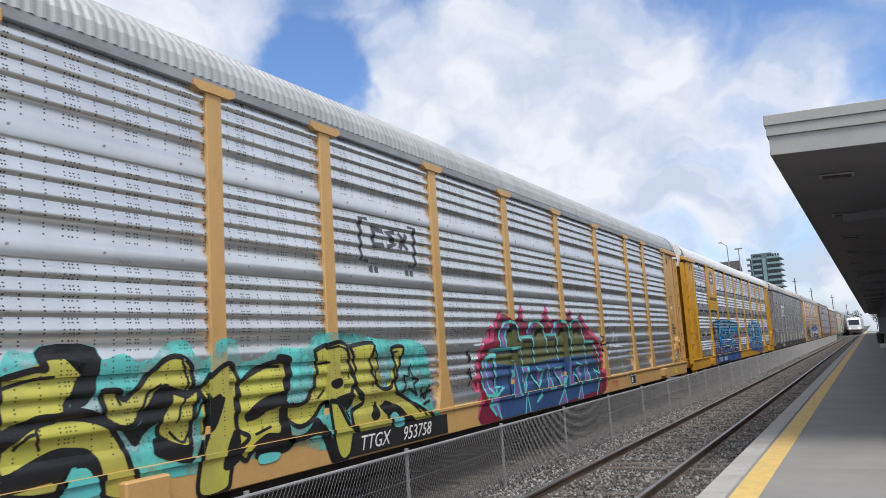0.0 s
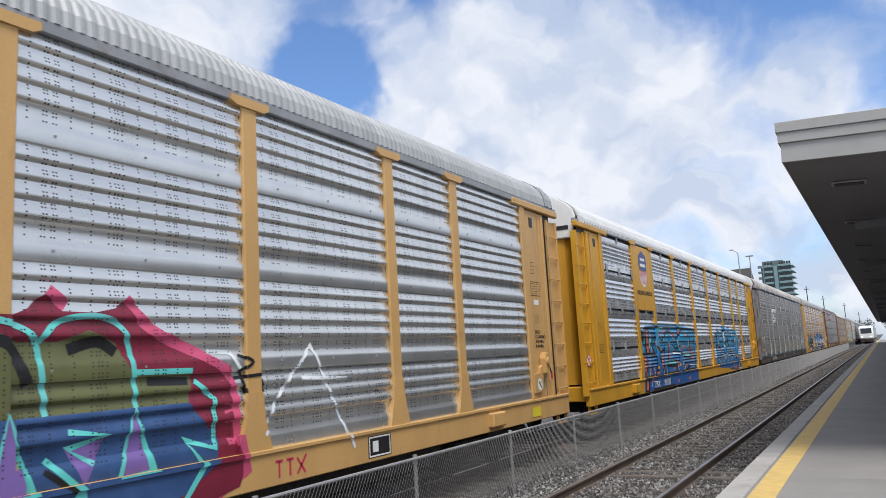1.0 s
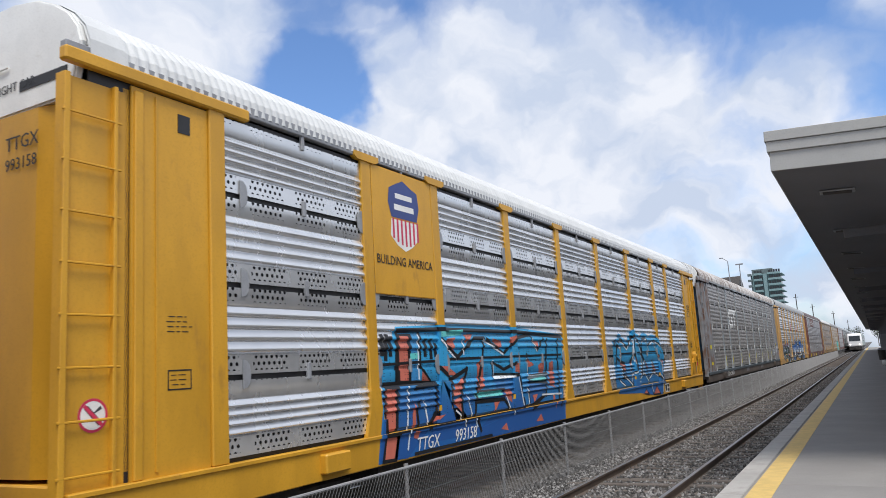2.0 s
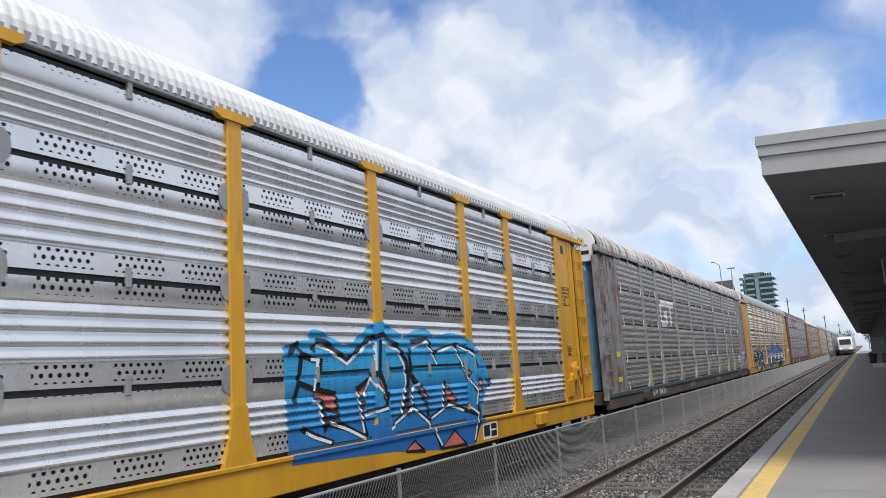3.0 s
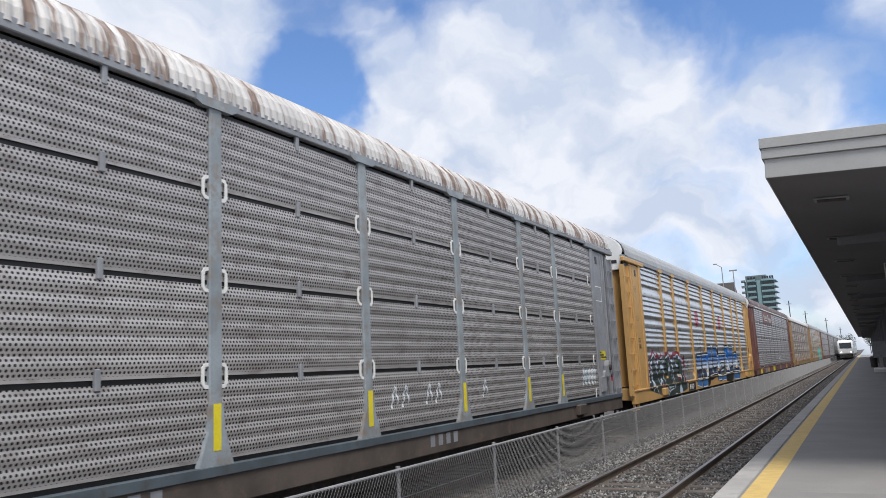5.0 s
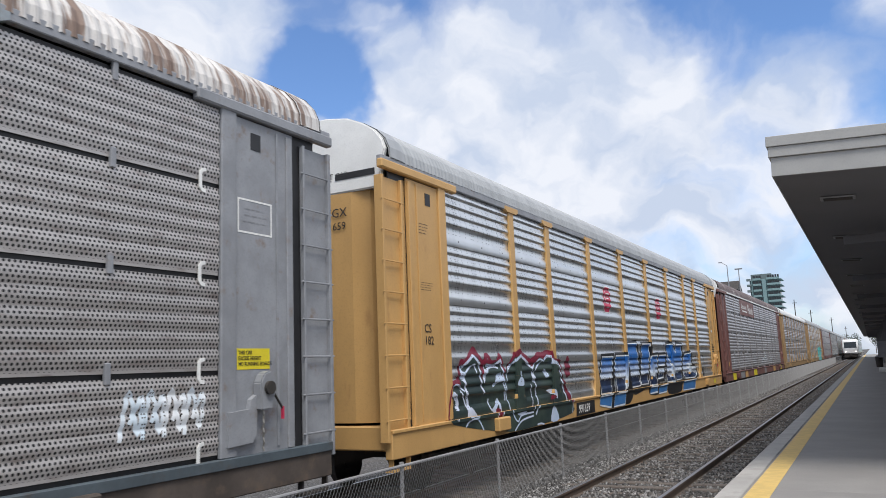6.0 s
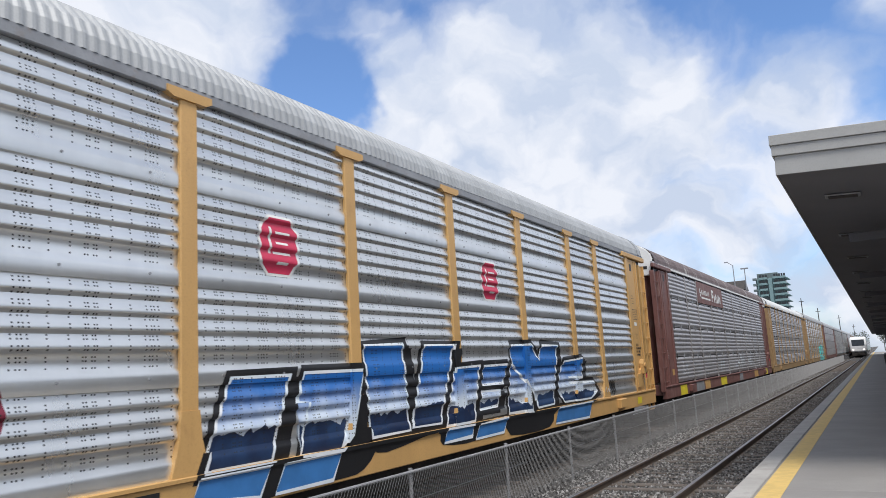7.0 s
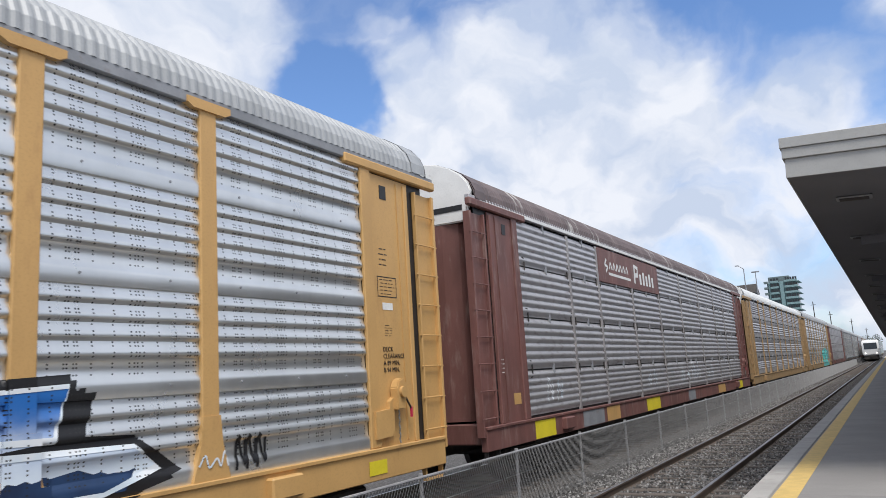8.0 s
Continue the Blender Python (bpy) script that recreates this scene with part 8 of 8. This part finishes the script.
def make_tower():
    """A glassy flat block far behind the train."""
    y, x0, x1, top = 420.0, -52.6, -36.5, 41.8
    t = thing("apartment_tower", "green glass apartment tower with pale curved balconies", "building", pose(0, y, 0))
    part("glass_body", boxes((x0 + 1.6, x1 - 1.2, 0, 18, -2, top - 2.6)), M["tower_glass"], t)
    part("core", boxes((x0 + 2.2, x1 - 4.0, 1.5, 14, top - 2.6, top + 0.6), bevel=0.1), M["tower_core"], t, "grey-green roof storey")
    part("pale_strip", boxes((x0 + 7.6, x0 + 9.4, -0.6, 2, -2, top - 2.2)), M["tower_slab"], t, "pale upright strip")
    part("pale_frame", boxes((x0 + 2.4, x0 + 2.9, -0.5, 1, -2, top - 3.0), (x0 + 2.4, x0 + 9.0, -0.5, 1, top - 3.0, top - 2.4)), M["tower_slab"], t)
    n = 15
    for i in range(n):
        z = top - 2.8 - i * 2.9
        for a, b in ((x0 + 0.2, x0 + 2.4), (x0 + 3.2, x0 + 7.2), (x0 + 9.8, x1)):
            bm = boxes((a, b, -1.3, 1.0, z, z + 0.28), bevel=0.08)
            box(bm, a + 0.05, b - 0.05, -1.28, -1.2, z + 0.29, z + 1.1)
            part("balcony", bm, M["tower_slab"] if b != x0 + 2.4 else M["tower_core"], t)
        part("balcony", boxes((x1 - 1.2, x1 + 0.6, 0.0, 16, z, z + 0.3)), M["tower_slab"], t)
        for k in range(5):
            wx = x0 + 10.3 + k * 1.15
            part("window", boxes((wx, wx + 0.9, -0.06, -0.02, z + 0.5, z + 2.5)), M["glass_dark"], t)
        for k in range(3):
            wx = x0 + 3.3 + k * 1.4
            part("window", boxes((wx, wx + 1.1, -0.06, -0.02, z + 0.5, z + 2.5)), M["glass_dark"], t)


def make_poles():
    for i, (x, y, h, arm) in enumerate(((-21.9, 150.0, 19.5, -1.6), (-20.6, 155.0, 19.2, 0.0))):
        p = thing("lamp_mast", "slender grey lamp mast behind the train", "lamp post", pose(x, y, -1))
        bm = bmesh.new()
        bmesh.ops.create_cone(bm, cap_ends=True, segments=10, radius1=0.16, radius2=0.08, depth=h, matrix=Matrix.Translation((0, 0, h / 2)))
        part("mast", bm, M["grey_paint"], p)
        if arm:
            bm = bmesh.new()
            rod(bm, (0, 0, h), (arm * 0.6, 0, h + 0.7), 0.06)
            box(bm, arm * 0.6 - 0.5, arm * 0.6 + 0.15, -0.15, 0.15, h + 0.62, h + 0.78)
            part("lamp_arm", bm, M["grey_paint"], p)
        else:
            part("lamp_head", boxes((-0.7, 0.7, -0.15, 0.15, h - 0.1, h + 0.15), bevel=0.03), M["grey_paint"], p)
    for x, y, h in ((-19.2, 260, 19.0), (-15.5, 270, 16.0), (-12.0, 330, 15.5), (-9.5, 420, 14.0)):
        p = thing("utility_pole", "dark utility pole with a crossarm in the distance", "utility pole", pose(x, y, -1), "utility poles along the line")
        bm = bmesh.new()
        bmesh.ops.create_cone(bm, cap_ends=True, segments=8, radius1=0.2, radius2=0.12, depth=h, matrix=Matrix.Translation((0, 0, h / 2)))
        part("pole", bm, M["iron"], p)
        part("crossarm", boxes((-0.7, 0.7, -0.06, 0.06, h - 1.1, h - 0.95)), M["iron"], p)
    s = thing("low_building", "dark pitched roof seen over the train", "building", pose(-36, 240, 0))
    part("wall", boxes((-5, 3.0, 0, 9, -1, 21.0)), M["tower_core"], s)
    bm = prism([(-0.5, 21.0), (9.5, 21.0), (4.5, 24.0)], -5.4, 3.4)
    part("roof", bm, M["iron"], s)


def make_trees():
    """A few small far trees at the end of the line."""
    rng = random.Random(12)
    for x, y, h in ((-13.5, 560, 13), (-8.5, 600, 14), (-17, 590, 12), (3, 520, 12), (8, 560, 14)):
        t = thing("tree", "small dull green tree at the far end of the line", "tree", pose(x, y, -1), "far trees")
        bm = bmesh.new()
        bmesh.ops.create_cone(bm, cap_ends=True, segments=8, radius1=0.3, radius2=0.1, depth=h * 0.7, matrix=Matrix.Translation((0, 0, h * 0.35)))
        for k in range(5):
            a = k * 1.26
            rod(bm, (0, 0, h * (0.35 + 0.06 * k)), (math.cos(a) * h * 0.2, math.sin(a) * h * 0.2, h * (0.55 + 0.07 * k)), 0.07)
        part("trunk", bm, M["tie"], t)
        bm = bmesh.new()
        for k in range(420):
            d = Vector((rng.gauss(0, 1), rng.gauss(0, 1), rng.gauss(0, 1))).normalized() * rng.random() ** 0.5
            c = Vector((d.x * h * 0.28, d.y * h * 0.28, h * 0.68 + d.z * h * 0.32))
            r = rng.uniform(0.25, 0.5)
            vs = [bm.verts.new(c + Vector((rng.uniform(-r, r), rng.uniform(-r, r), rng.uniform(-r, r)))) for _ in range(4)]
            bm.faces.new(vs[:3]), bm.faces.new(vs[1:])
        part("crown", bm, M["leaf"], t)
    b = thing("low_building", "pale low building at the far end of the platform", "building", pose(9, 330, 0))
    part("wall", boxes((-6, 14, 0, 12, -1, 6)), M["fascia"], b)
    part("roof", boxes((-6.4, 14.4, -0.4, 12.4, 6, 6.5)), M["grey_paint"], b)


def make_unseen_wall():
    # pale wall added out of view; it acts only on reflections and bounced light
    w = thing("station_building", "plain dark station building beside the platform", "building", kind="structure")
    part("wall", boxes((8.6, 8.95, -15, 180, PLATFORM, 4.3)), M["fascia"], w)


make_fixtures()
make_columns()
make_sign()
make_info_post()
passenger = make_passenger_train()
make_tower()
make_poles()
make_trees()
make_unseen_wall()


# far cars of the train
plain_cars = [
    make_car("holed", "weathered autorack freight car with yellow ends and rusty sheets", dict(sheet="worn", paint="dull_tan", end="dull_tan", sill="dull_tan")),
    make_car("lapped", "silver autorack freight car with tan posts", dict(paint="dull_tan", end="dull_tan", sill="dull_tan")),
    make_car("plain", "dull grey autorack freight car with brown ends", dict(roof="roof_silver")),
    make_car("fine", "dull grey perforated autorack freight car", dict(roof="roof_silver")),
]
paint_on(plain_cars[1], "lapped", "graffiti_field", SP["cyan"], [[(2.0, 0.78), (9.5, 0.78), (9.6, 2.3), (6.0, 2.6), (2.2, 2.2)]], 0.003, "turquoise sprayed field")
paint_on(plain_cars[1], "lapped", "graffiti_shapes", SP["salmon"], shards(random.Random(2), 2.2, 9.0, 0.9, 2.0, 14), 0.005, "salmon sprayed shapes")
for i, c in enumerate(plain_cars):
    set_car(c, 5 + i)
for i in range(9, 18):
    set_car(copy_thing(plain_cars[(3, 2, 1, 3, 2, 0, 3, 1, 2)[i - 9]], pose(0, 0, 0)), i)


def motions():
    """The freight train rolls past towards the camera, and the passenger train draws slowly nearer."""
    went = [(0.0, 0.0), (1.5, 19.27), (3.5, 45.02), (4.5, 58.06), (6.5, 84.3), (8.0, 103.94)]
    for car, y in cars:
        walk(car, [(t, pose(FREIGHT_X, y - s, 0)) for t, s in went])
    walk(passenger, [(t, pose(TRACK_X, 211 - 4.9 * t, 0)) for t in (0.0, 4.0, 8.0)])


motions()
